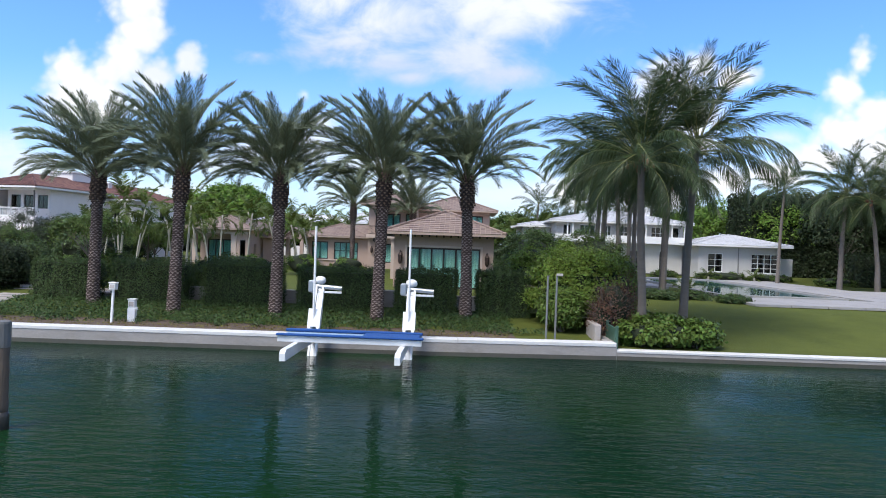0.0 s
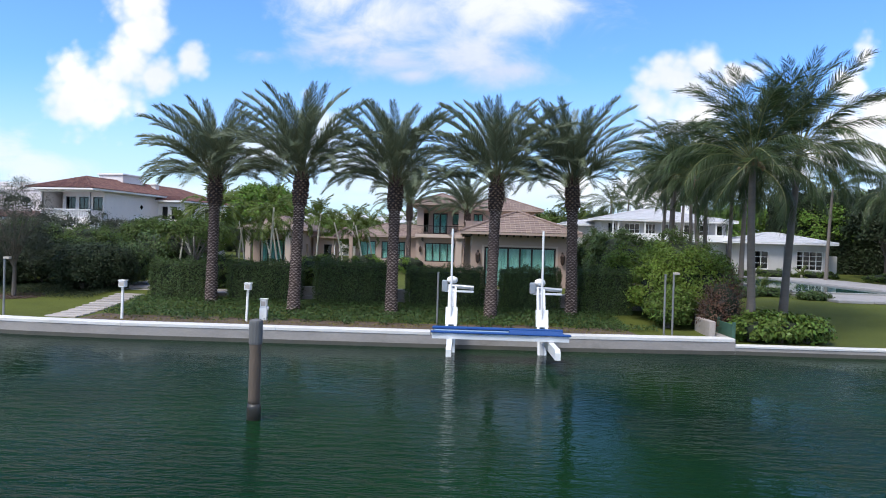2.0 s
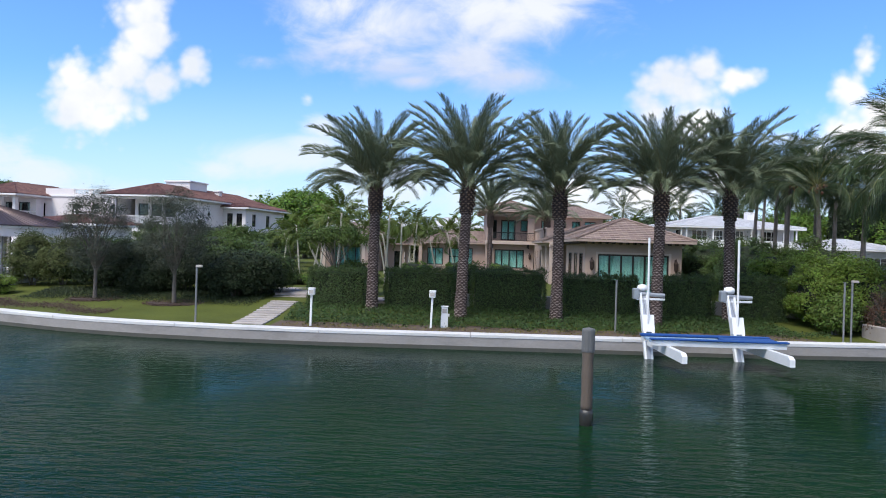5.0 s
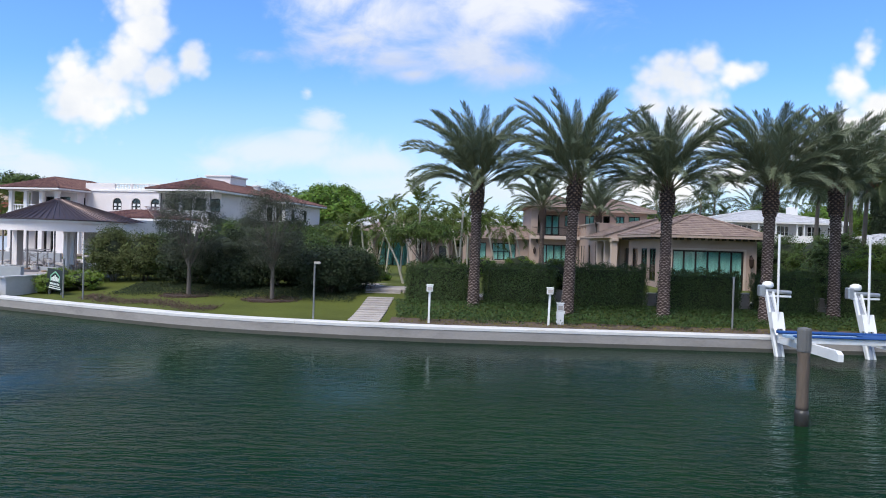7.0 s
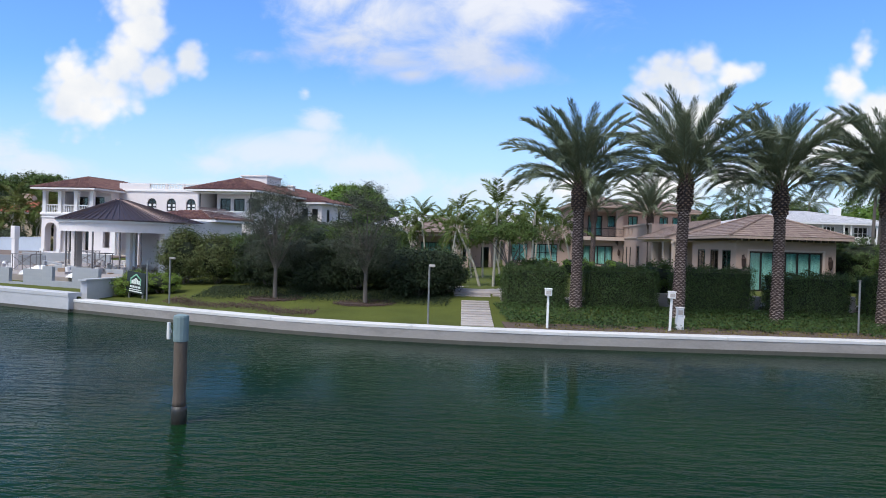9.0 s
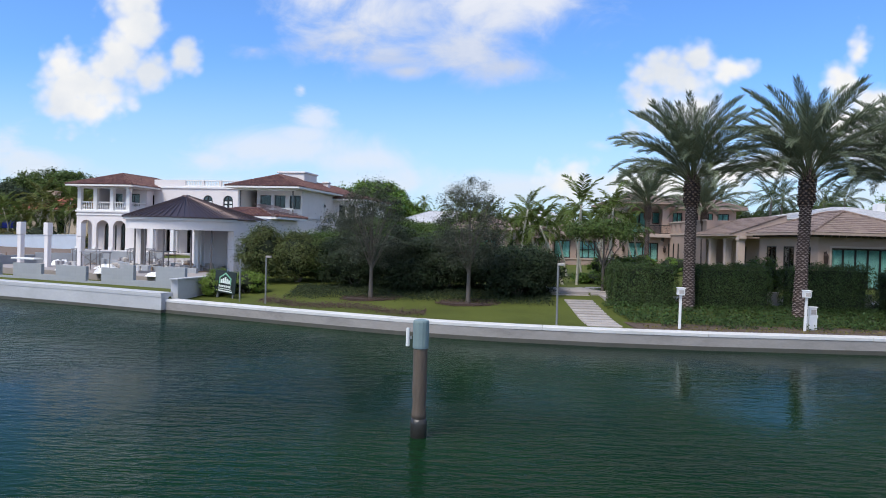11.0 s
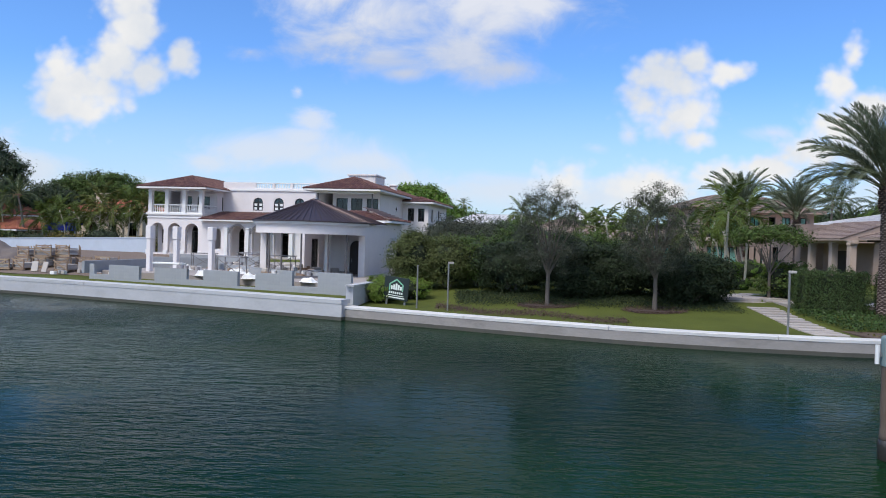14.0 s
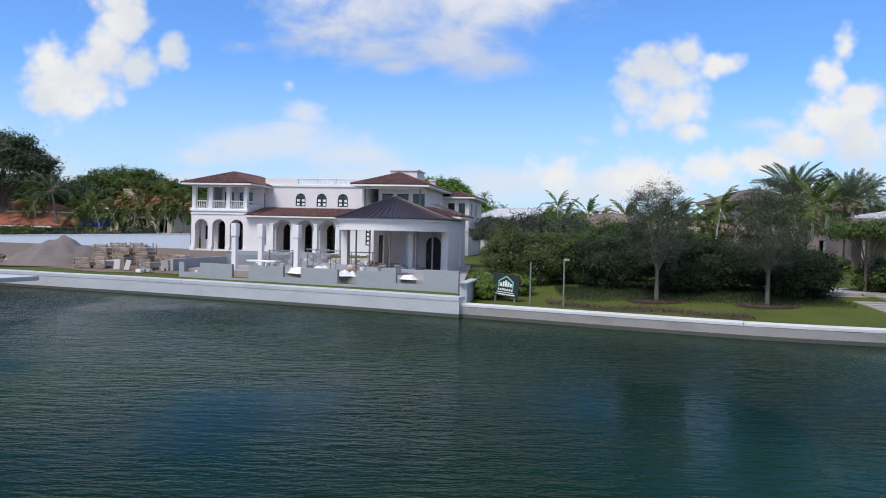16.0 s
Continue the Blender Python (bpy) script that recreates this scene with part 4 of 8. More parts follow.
# ---- building kit ----
def wall_frame(p0, p1, z0=0.0):
    """The frame of a wall from p0 to p1: x along it, y into the house, z up. Walk the plan with the outside on the right."""
    d = Vector((p1[0] - p0[0], p1[1] - p0[1], 0))
    return Matrix.Translation((p0[0], p0[1], z0)) @ Matrix.Rotation(math.atan2(d.y, d.x), 4, "Z"), d.length


def arch_points(a0, a1, spring, n=12):
    r, c = (a1 - a0) / 2, (a0 + a1) / 2
    return [(c - r * math.cos(math.pi * k / n), spring + r * math.sin(math.pi * k / n)) for k in range(n + 1)]


def wall(parent, p0, p1, z0, z1, openings=(), thick=0.25, material="white_wall", name="wall"):
    """A wall with openings that go right through: (from, to, sill, head[, 'arch']); an arch springs at its head."""
    m, length = wall_frame(p0, p1)
    bm = bmesh.new()
    a = 0.0
    for o in sorted(openings):
        o0, o1, s, h = o[:4]
        if o0 - a > 1e-3:
            box(bm, a, o0, 0, thick, z0, z1)
        if s - z0 > 1e-3:
            box(bm, o0, o1, 0, thick, z0, s)
        if len(o) > 4:
            pts = arch_points(o0, o1, h)
            mid = len(pts) // 2
            upright(bm, pts[: mid + 1] + [(pts[mid][0], z1), (o0, z1)], 0, thick)
            upright(bm, pts[mid:] + [(o1, z1), (pts[mid][0], z1)], 0, thick)
        elif z1 - h > 1e-3:
            box(bm, o0, o1, 0, thick, h, z1)
        a = o1
    if length - a > 1e-3:
        box(bm, a, length, 0, thick, z0, z1)
    bmesh.ops.remove_doubles(bm, verts=bm.verts, dist=0.0005)
    part(name, bm, material, parent, m=m)
    return m


def window(parent, m, a0, a1, z0, z1, cols=2, rows=1, frame_mat="bronze", glass="glass", curtain=None, arch=False, deep=0.10, name="window", bar=0.06, thin=0.035):
    """A framed window in a wall's frame, with its own panes, set back in the opening."""
    bm = bmesh.new()
    y0, y1 = deep, deep + 0.07
    if arch:
        r, c = (a1 - a0) / 2, (a0 + a1) / 2
        outer, inner = arch_points(a0, a1, z1), arch_points(a0 + bar, a1 - bar, z1)
        for k in range(len(outer) - 1):
            upright(bm, [outer[k], outer[k + 1], inner[k + 1], inner[k]], y0, y1)
        box(bm, a0 + bar, a1 - bar, y0 + 0.005, y1 - 0.005, z1 - thin, z1 + thin)
        box(bm, c - thin, c + thin, y0 + 0.007, y1 - 0.007, z1, z1 + r - bar)
        box(bm, a0, a0 + bar, y0, y1, z0, z1)
        box(bm, a1 - bar, a1, y0, y1, z0, z1)
        box(bm, a0 + bar, a1 - bar, y0, y1, z0, z0 + bar)
        bmesh.ops.remove_doubles(bm, verts=bm.verts, dist=0.002)
    else:
        ring = []
        for x, z, xi, zi in ((a0, z0, a0 + bar, z0 + bar), (a1, z0, a1 - bar, z0 + bar), (a1, z1, a1 - bar, z1 - bar), (a0, z1, a0 + bar, z1 - bar)):
            ring.append([bm.verts.new(q) for q in ((x, y0, z), (xi, y0, zi), (xi, y1, zi), (x, y1, z))])
        for k in range(4):
            p, q = ring[k], ring[(k + 1) % 4]
            for n in range(4):
                bm.faces.new((p[n], q[n], q[(n + 1) % 4], p[(n + 1) % 4]))
    w = part(name, bm, frame_mat, parent, m=m)
    for k in range(1, cols):
        x = a0 + (a1 - a0) * k / cols
        part("mullion", boxes((x - thin, x + thin, y0 + 0.006, y1 - 0.006, z0 + bar, z1 - (0 if arch else bar))), frame_mat, w)
    for k in range(1, rows):
        z = z0 + (z1 - z0) * k / rows
        part("glazing_bar", boxes((a0 + bar, a1 - bar, y0 + 0.012, y1 - 0.012, z - thin * 0.7, z + thin * 0.7)), frame_mat, w)
    for k in range(cols):
        g = bmesh.new()
        xa, xb = a0 + (a1 - a0) * k / cols + 0.02, a0 + (a1 - a0) * (k + 1) / cols - 0.02
        poly = [(xa, z0 + 0.02), (xb, z0 + 0.02), (xb, z1), (xa, z1)]
        if arch:
            top = [(x, z) for x, z in arch_points(a0 + 0.02, a1 - 0.02, z1, 24) if xa <= x <= xb]
            poly = [(xa, z0 + 0.02), (xb, z0 + 0.02)] + ([(xb, z1)] if top and top[-1][0] < xb - 0.01 or not top else []) + top[::-1] + ([(xa, z1)] if top and top[0][0] > xa + 0.01 or not top else [])
        upright(g, poly, (y0 + y1) / 2 - 0.006, (y0 + y1) / 2 + 0.006)
        pane = part("pane", g, glass, w)
        pane.visible_shadow = False
    if curtain:
        n = max(8, int((a1 - a0) * 16))
        verts, faces = [], []
        for k in range(n + 1):
            x = a0 + (a1 - a0) * k / n
            y = y1 + 0.065 + 0.035 * math.sin(k * 1.7) + 0.02 * math.sin(k * 0.63)
            verts += [(x, y, z0 + 0.02), (x, y, z1 + ((a1 - a0) / 2 if arch else -0.02))]
        faces = [(2 * k, 2 * k + 2, 2 * k + 3, 2 * k + 1) for k in range(n)]
        part("curtain", mesh_from("curtain", verts, faces, curtain, True), None, w, "hanging curtain behind the glass")
    return w


def roof_side(bm, e0, e1, inward, z, run, slope, kind, rng, exposure, width, left45=True, right45=True):
    """Tiles on one roof slope: columns up from the eave, cut off at the hips."""
    e0, e1, inward = Vector(e0), Vector(e1), Vector(inward)
    along = (e1 - e0)
    length = along.length
    along.normalize()
    cols = max(1, int(length / width))
    w = length / cols
    nrm = (Vector((0, 0, 1)) - inward * slope).normalized()
    for c in range(cols):
        s = (c + 0.5) * w
        top = min(run, s + w * 0.3 if left45 else run, length - s + w * 0.3 if right45 else run)
        r = 0.0
        while r < top - 0.05:
            r1 = min(r + exposure + 0.03, top)
            lift0, lift1 = 0.055 + rng.uniform(-0.008, 0.008), 0.02

            def at(q, rr, up):
                p = e0 + along * q + inward * rr
                return Vector((p.x, p.y, z + rr * slope)) + nrm * up

            if kind == "barrel":
                rad = w * 0.36
                row = []
                for rr, lf in ((r, lift0), (r1, lift1)):
                    row.append([bm.verts.new(at(s + dx * w * 0.5, rr, lf + up * rad)) for dx, up in ((-0.92, -0.2), (-0.55, 0.65), (0.0, 1.0), (0.55, 0.65), (0.92, -0.2))])
                for k in range(4):
                    bm.faces.new((row[0][k], row[0][k + 1], row[1][k + 1], row[1][k]))
                bm.faces.new(row[0][::-1])
            else:
                g = 0.012
                a, b = bm.verts.new(at(s - w / 2 + g, r, lift0)), bm.verts.new(at(s + w / 2 - g, r, lift0))
                d, e = bm.verts.new(at(s + w / 2 - g, r1, lift1)), bm.verts.new(at(s - w / 2 + g, r1, lift1))
                h, i = bm.verts.new(at(s + w / 2 - g, r, -0.01)), bm.verts.new(at(s - w / 2 + g, r, -0.01))
                bm.faces.new((a, b, d, e))
                bm.faces.new((i, h, b, a))
            r += exposure


def hip_roof(parent, x0, x1, y0, y1, z, slope, tile="taupe_tile", kind="flat", fascia="fascia", soffit=None, exposure=0.36, width=0.34, thick=0.16, gable=(), name="roof"):
    """A hipped roof over an eave rectangle: deck with fascia, tiles on each slope, and caps on hips and ridge."""
    rng = random.Random(int(abs(x0 * 31 + y0 * 17)))
    w, d = x1 - x0, y1 - y0
    run = min(w, d) / 2
    zt = z + run * slope
    if w >= d:
        r0, r1 = Vector((x0 + (0 if "w" in gable else run), (y0 + y1) / 2, zt)), Vector((x1 - (0 if "e" in gable else run), (y0 + y1) / 2, zt))
    else:
        r0, r1 = Vector(((x0 + x1) / 2, y0 + (0 if "s" in gable else run), zt)), Vector(((x0 + x1) / 2, y1 - (0 if "n" in gable else run), zt))
    c = [Vector((x0, y0, z)), Vector((x1, y0, z)), Vector((x1, y1, z)), Vector((x0, y1, z))]
    bm = bmesh.new()
    lo = [bm.verts.new(p - Vector((0, 0, thick))) for p in c]
    hi = [bm.verts.new(p) for p in c]
    a, b = bm.verts.new(r0), bm.verts.new(r1)
    bm.faces.new(lo[::-1])
    for k in range(4):
        bm.faces.new((lo[k], lo[(k + 1) % 4], hi[(k + 1) % 4], hi[k]))
    if w >= d:
        for f in ((hi[0], hi[1], b, a), (hi[1], hi[2], b), (hi[2], hi[3], a, b), (hi[3], hi[0], a)):
            bm.faces.new(f)
    else:
        for f in ((hi[0], hi[1], a), (hi[1], hi[2], b, a), (hi[2], hi[3], b), (hi[3], hi[0], a, b)):
            bm.faces.new(f)
    roof = part(name, bm, fascia, parent)
    t = bmesh.new()
    sides = ((c[0], c[1], (0, 1, 0), "s", "w", "e"), (c[1], c[2], (-1, 0, 0), "e", "s", "n"), (c[2], c[3], (0, -1, 0), "n", "e", "w"), (c[3], c[0], (1, 0, 0), "w", "n", "s"))
    for e0, e1, inward, me_, left, right in sides:
        if me_ in gable:
            continue
        roof_side(t, (e0.x, e0.y, 0), (e1.x, e1.y, 0), inward, z, run, slope, kind, rng, exposure, width, left not in gable, right not in gable)
    part("roof_tiles", t, tile, roof, kind="stuff")
    caps = bmesh.new()
    rr = 0.085 if kind == "flat" else 0.11
    lines = [(r0, r1)]
    ends = ((c[0], r0), (c[3], r0), (c[1], r1), (c[2], r1)) if w >= d else ((c[0], r0), (c[1], r0), (c[2], r1), (c[3], r1))
    lines += [(p, q) for p, q in ends]
    for p, q in lines:
        n = max(2, int((q - p).length / 0.4))
        for k in range(n):
            s, e = p.lerp(q, k / n), p.lerp(q, (k + 1.08) / n)
            up = Vector((0, 0, 0.06))
            if (e - s).length > 0.01:
                tube(caps, [s + up * 1.25, e + up], [rr * 1.1, rr * 0.9], 6)
    part("ridge_cap", caps, tile, roof, kind="stuff")
    return roof


def column(parent, x, y, z0, z1, r, material="white_trim", square=False, name="column"):
    bm = bmesh.new()
    h = z1 - z0
    if square:
        box(bm, x - r, x + r, y - r, y + r, z0 + 0.18, z1 - 0.16, 0.01)
        box(bm, x - r * 1.25, x + r * 1.25, y - r * 1.25, y + r * 1.25, z0, z0 + 0.18, 0.015)
        box(bm, x - r * 1.22, x + r * 1.22, y - r * 1.22, y + r * 1.22, z1 - 0.16, z1, 0.015)
    else:
        lathe(bm, [(r * 1.35, z0), (r * 1.35, z0 + 0.12), (r * 1.1, z0 + 0.2), (r, z0 + 0.3), (r * 0.9, z1 - 0.3), (r * 1.1, z1 - 0.2), (r * 1.3, z1 - 0.1), (r * 1.3, z1)], 14, (x, y))
    return part(name, bm, material, parent)


BALUSTER = None


def baluster_mesh():
    global BALUSTER
    if BALUSTER is None:
        bm = lathe(bmesh.new(), [(0.055, 0), (0.055, 0.06), (0.03, 0.1), (0.06, 0.28), (0.05, 0.4), (0.028, 0.52), (0.045, 0.6), (0.045, 0.66)], 8)
        BALUSTER = finish("baluster", bm, "white_trim", True)
    return BALUSTER


def balustrade(parent, p0, p1, z, h=0.95, step=0.22, name="balustrade"):
    """A turned-baluster rail between two points."""
    m, length = wall_frame(p0, p1, z)
    bm = boxes((0, length, 0, 0.16, 0, 0.12), (0, length, -0.02, 0.18, h - 0.12, h), bevel=0.012)
    rail = part(name, bm, "white_trim", parent, m=m)
    n = max(2, int(length / step))
    k = (h - 0.24) / 0.66
    for i in range(n):
        part("baluster", baluster_mesh(), None, rail, m=Matrix.Translation((length * (i + 0.5) / n, 0.08, 0.12)) @ Matrix.Diagonal((1, 1, k, 1)))
    return rail


def lantern(parent, x, y, z, h=0.7):
    """An iron wall lantern with a pointed hood, facing -y."""
    bm = bmesh.new()
    lathe(bm, [(0.02, z), (0.10, z + 0.1 * h), (0.14, z + 0.2 * h), (0.16, z + 0.62 * h), (0.19, z + 0.64 * h), (0.05, z + 0.86 * h), (0.02, z + h)], 6, (x, y - 0.2))
    box(bm, x - 0.03, x + 0.03, y - 0.2, y + 0.0, z + 0.7 * h, z + 0.76 * h)
    box(bm, x - 0.07, x + 0.07, y - 0.03, y + 0.0, z + 0.35 * h, z + 0.95 * h)
    return part("wall_lantern", bm, "lantern", parent, "dark iron wall lantern")


def shell(parent, x0, x1, y0, y1, z0, z1, material, front=(), right=(), back=(), left=(), thick=0.25):
    """Four walls round a rectangle; returns the frames of front, right, back and left. Openings are measured along each wall."""
    f = wall(parent, (x0, y0), (x1, y0), z0, z1, front, thick, material)
    r = wall(parent, (x1, y0 + thick), (x1, y1 - thick), z0, z1, [(o[0] - thick, o[1] - thick, *o[2:]) for o in right], thick, material)
    b = wall(parent, (x1, y1), (x0, y1), z0, z1, back, thick, material)
    l = wall(parent, (x0, y1 - thick), (x0, y0 + thick), z0, z1, [(o[0] - thick, o[1] - thick, *o[2:]) for o in left], thick, material)
    return f, r, b, l

# ---- the pink estate ----
def guest_house():
    x0, x1, y0, y1 = -3.65, 3.05, 48.1, 57.4
    g = thing("guest_house", turned(0, 0, 0), "pink stucco garden house with taupe hip roof and glass doors", "house")
    zb, zt = 1.0, 4.72
    lw = [(y1 - a1, y1 - a0, 1.6, 3.97) for a0, a1 in ((49.1, 50.75), (51.5, 53.2), (54.35, 56.05))]
    f, r, b, l = shell(g, x0, x1, y0, y1, zb, zt, "pinkwall", front=[(0.9, 5.82, 1.2, 3.92)], left=lw)
    window(g, f, 0.9, 5.82, 1.2, 3.92, cols=6, glass="glass_teal", curtain="teal_curtain", name="sliding_door", bar=0.11, thin=0.06)
    for o in lw:
        window(g, l, o[0] - 0.25, o[1] - 0.25, o[2], o[3], cols=2, glass="glass_teal", curtain="teal_curtain", bar=0.08, thin=0.04, deep=0.02)
    hip_roof(g, x0 - 0.78, x1 + 0.78, y0 - 0.78, y1 + 0.78, 4.92, 0.385)
    tail = boxes((-0.05, 0.05, 0.0, 0.62, -0.14, 0.0))
    tail_me = finish("rafter_tail", tail, "dark_wood")
    for k in range(17):
        part("rafter_tail", tail_me, None, g, m=turned(x0 - 0.5 + k * 0.48, y0 - 0.66, 4.76))
    for k in range(18):
        part("rafter_tail", tail_me, None, g, m=turned(x0 - 0.04, y0 - 0.3 + k * 0.55, 4.76, 90))
    lantern(g, -3.2, y0, 2.75, 0.95)
    lantern(g, 2.62, y0, 2.75, 0.95)
    # surround of the glass doors and wall base
    part("door_surround", boxes((-2.9, -2.753, y0 - 0.05, y0 - 0.003, 1.0, 4.06), (2.173, 2.32, y0 - 0.05, y0 - 0.003, 1.0, 4.06), (-2.753, 2.173, y0 - 0.05, y0 - 0.003, 3.923, 4.06), bevel=0.01), "pinktrim", g)
    part("plinth", boxes((x0 - 0.05, x1 + 0.05, y0 - 0.04, y0 - 0.003, 0.8, 1.15)), "pinktrim", g)
    return g


guest_house()


def main_house():
    h = thing("main_house", turned(0, 0, 0), "two-storey pink stucco mansion with balcony and taupe hip roofs", "house")
    # two-storey bay with the recessed balcony
    x0, x1, y0, y1 = -9.6, -4.1, 80.6, 92.0
    f = wall(h, (x0, y0), (x1, y0), 0.9, 5.0, [(1.0, 4.4, 1.87, 4.02)], 0.3, "pinkwall")
    window(h, f, 1.0, 4.4, 1.87, 4.02, cols=4, glass="glass_teal", curtain="teal_curtain", bar=0.12, thin=0.06)
    wall(h, (x0, y0), (x1, y0), 5.0, 8.3, [(0.75, 4.75, 5.05, 7.85)], 0.3, "pinkwall")
    inner = wall(h, (x0 + 0.3, y0 + 1.6), (x1 - 0.3, y0 + 1.6), 5.0, 8.3, [(1.45, 3.15, 5.1, 7.5), (3.75, 4.6, 6.2, 7.5), (0.3, 0.95, 5.3, 7.5)], 0.2, "pinkwall")
    window(h, inner, 1.45, 3.15, 5.1, 7.5, cols=2, glass="glass_teal", curtain="teal_curtain", name="french_door", bar=0.14, thin=0.09)
    window(h, inner, 3.75, 4.6, 6.2, 7.5, cols=1, glass="glass_teal", curtain="teal_curtain", bar=0.09)
    window(h, inner, 0.3, 0.95, 5.3, 7.5, cols=1, glass="glass", bar=0.09)
    wall(h, (x1, y0 + 0.3), (x1, y1), 0.9, 8.3, (), 0.3, "pinkwall")
    wall(h, (x0, y1), (x0, y0 + 0.3), 0.9, 8.3, (), 0.3, "pinkwall")
    wall(h, (x1, y1 + 0.3), (x0, y1 + 0.3), 0.9, 8.3, (), 0.3, "pinkwall")
    part("balcony_slab", boxes((x0 - 0.15, x1 + 0.1, y0 - 0.7, y0 - 0.003, 4.62, 5.0), (x0 + 0.3, x1 - 0.3, y0 + 0.302, y0 + 1.6, 4.8, 5.0), bevel=0.02), "pinktrim", h, "moulded cast-stone balcony slab")
    rail = part("balcony_rail", boxes((x0 + 0.1, x1 - 0.05, y0 - 0.62, y0 - 0.58, 5.92, 6.0), (x0 + 0.1, x1 - 0.05, y0 - 0.62, y0 - 0.58, 5.06, 5.11)), "bronze", h, "dark metal balcony rail")
    bar = finish("rail_bar", boxes((-0.012, 0.012, -0.012, 0.012, 5.1, 5.93)), "bronze")
    for k in range(40):
        part("rail_bar", bar, None, rail, m=Matrix.Translation((x0 + 0.15 + k * 0.133, y0 - 0.6, 0)))
    for x in (x0 + 0.7, x1 - 0.7):
        part("bracket", upright(bmesh.new(), [(x - 0.12, 4.61), (x + 0.12, 4.61), (x + 0.12, 4.1), (x - 0.12, 4.3)], y0 - 0.45, y0 - 0.003), "dark_wood", h)
    hip_roof(h, x0 - 0.95, x1 + 0.95, y0 - 0.95, y1 + 0.9, 8.5, 0.36)
    part("cornice", boxes((x0 - 0.12, x1 + 0.12, y0 - 0.12, y0 - 0.004, 8.0, 8.3)), "pinktrim", h)
    lantern(h, -9.15, y0, 2.9, 0.8)
    lantern(h, -4.55, y0, 2.9, 0.8)
    # upper storey to the right
    a = wall(h, (-4.1, 82.6), (4.1, 82.6), 5.2, 7.95, [(1.0, 2.1, 6.2, 7.55), (3.1, 3.9, 6.2, 7.55), (4.6, 5.6, 6.2, 7.55), (6.1, 7.4, 6.2, 7.55)], 0.3, "pinkwall")
    for o in ((1.0, 2.1), (4.6, 5.6), (6.1, 7.4)):
        window(h, a, *o, 6.2, 7.55, cols=2, glass="glass_teal", curtain="teal_curtain", bar=0.1, thin=0.05)
    window(h, a, 3.1, 3.9, 6.2, 7.55, cols=1, glass="glass", bar=0.1)
    wall(h, (4.1, 82.9), (4.1, 92.0), 0.9, 7.95, (), 0.3, "pinkwall")
    wall(h, (4.1, 92.3), (-4.1, 92.3), 0.9, 7.95, (), 0.3, "pinkwall")
    hip_roof(h, -5.0, 5.0, 81.6, 93.2, 8.12, 0.36)
    # stair wing with its terrace parapet, looking towards the garden
    lower = wall(h, (-4.05, 82.0), (-4.05, 68.5), 0.9, 5.0, [(1.2, 1.75, 1.9, 4.0), (2.9, 3.45, 1.9, 4.0), (4.6, 5.15, 1.9, 4.0), (7.4, 8.8, 1.5, 4.1)], 0.3, "pinkwall")
    for o in ((1.2, 1.75), (2.9, 3.45), (4.6, 5.15)):
        window(h, lower, *o, 1.9, 4.0, cols=1, glass="glass_teal", curtain="teal_curtain", bar=0.07, deep=0.02)
    window(h, lower, 7.4, 8.8, 1.5, 4.1, cols=2, glass="glass_teal", curtain="teal_curtain", bar=0.1)
    wall(h, (-4.05, 82.0), (-4.05, 68.5), 5.0, 6.3, [(1.6, 2.3, 5.25, 6.05), (3.3, 4.0, 5.25, 6.05), (5.0, 5.7, 5.25, 6.05)], 0.3, "pinkwall", "parapet")
    wall(h, (-3.75, 68.5), (3.0, 68.5), 0.9, 6.3, (), 0.3, "pinkwall")
    part("terrace_floor", boxes((-3.75, 4.0, 68.8, 82.6, 5.0, 5.2)), "pinktrim", h)
    part("string_course", boxes((-4.14, -4.053, 68.5, 82.0, 4.9, 5.06), (-4.14, -4.053, 68.5, 82.0, 6.22, 6.36)), "pinktrim", h)
    # low garden wing
    x0, x1, y0, y1 = -17.0, -9.6, 83.2, 92.0
    f = wall(h, (x0, y0), (x1, y0), 0.9, 4.5, [(0.5, 2.4, 2.0, 4.03), (3.1, 5.9, 2.0, 4.03)], 0.3, "pinkwall")
    window(h, f, 0.5, 2.4, 2.0, 4.03, cols=2, glass="glass_teal", curtain="teal_curtain", bar=0.1, thin=0.05)
    window(h, f, 3.1, 5.9, 2.0, 4.03, cols=4, rows=2, glass="glass_teal", curtain="teal_curtain", bar=0.1, thin=0.05)
    wall(h, (x0, y1), (x0, y0 + 0.3), 0.9, 4.5, (), 0.3, "pinkwall")
    hip_roof(h, x0 - 0.8, x1 + 0.0, y0 - 0.8, y1 + 0.8, 4.7, 0.36, gable=("e",))
    part("window_sill", boxes((x0 + 0.3, x0 + 6.2, y0 - 0.1, y0 - 0.003, 1.85, 1.98), bevel=0.01), "pinktrim", h)
    # small gabled porch
    p = bmesh.new()
    upright(p, [(-19.0, 0.9), (-18.6, 0.9), (-18.6, 4.2), (-17.4, 4.2), (-17.4, 0.9), (-17.0, 0.9), (-17.0, 4.55), (-18.0, 5.35), (-19.0, 4.55)], 80.9, 81.2)
    part("porch_gable", p, "pinkwall", h)
    t = bmesh.new()
    for s in (-1, 1):
        vs = [(-18.0 + s * 1.35, 4.32), (-18.0, 5.42), (-18.0, 5.56), (-18.0 + s * 1.35, 4.46)]
        upright(t, vs if s < 0 else vs[::-1], 80.6, 84.0)
    part("porch_roof", t, "taupe_tile", h)
    return h


main_house()


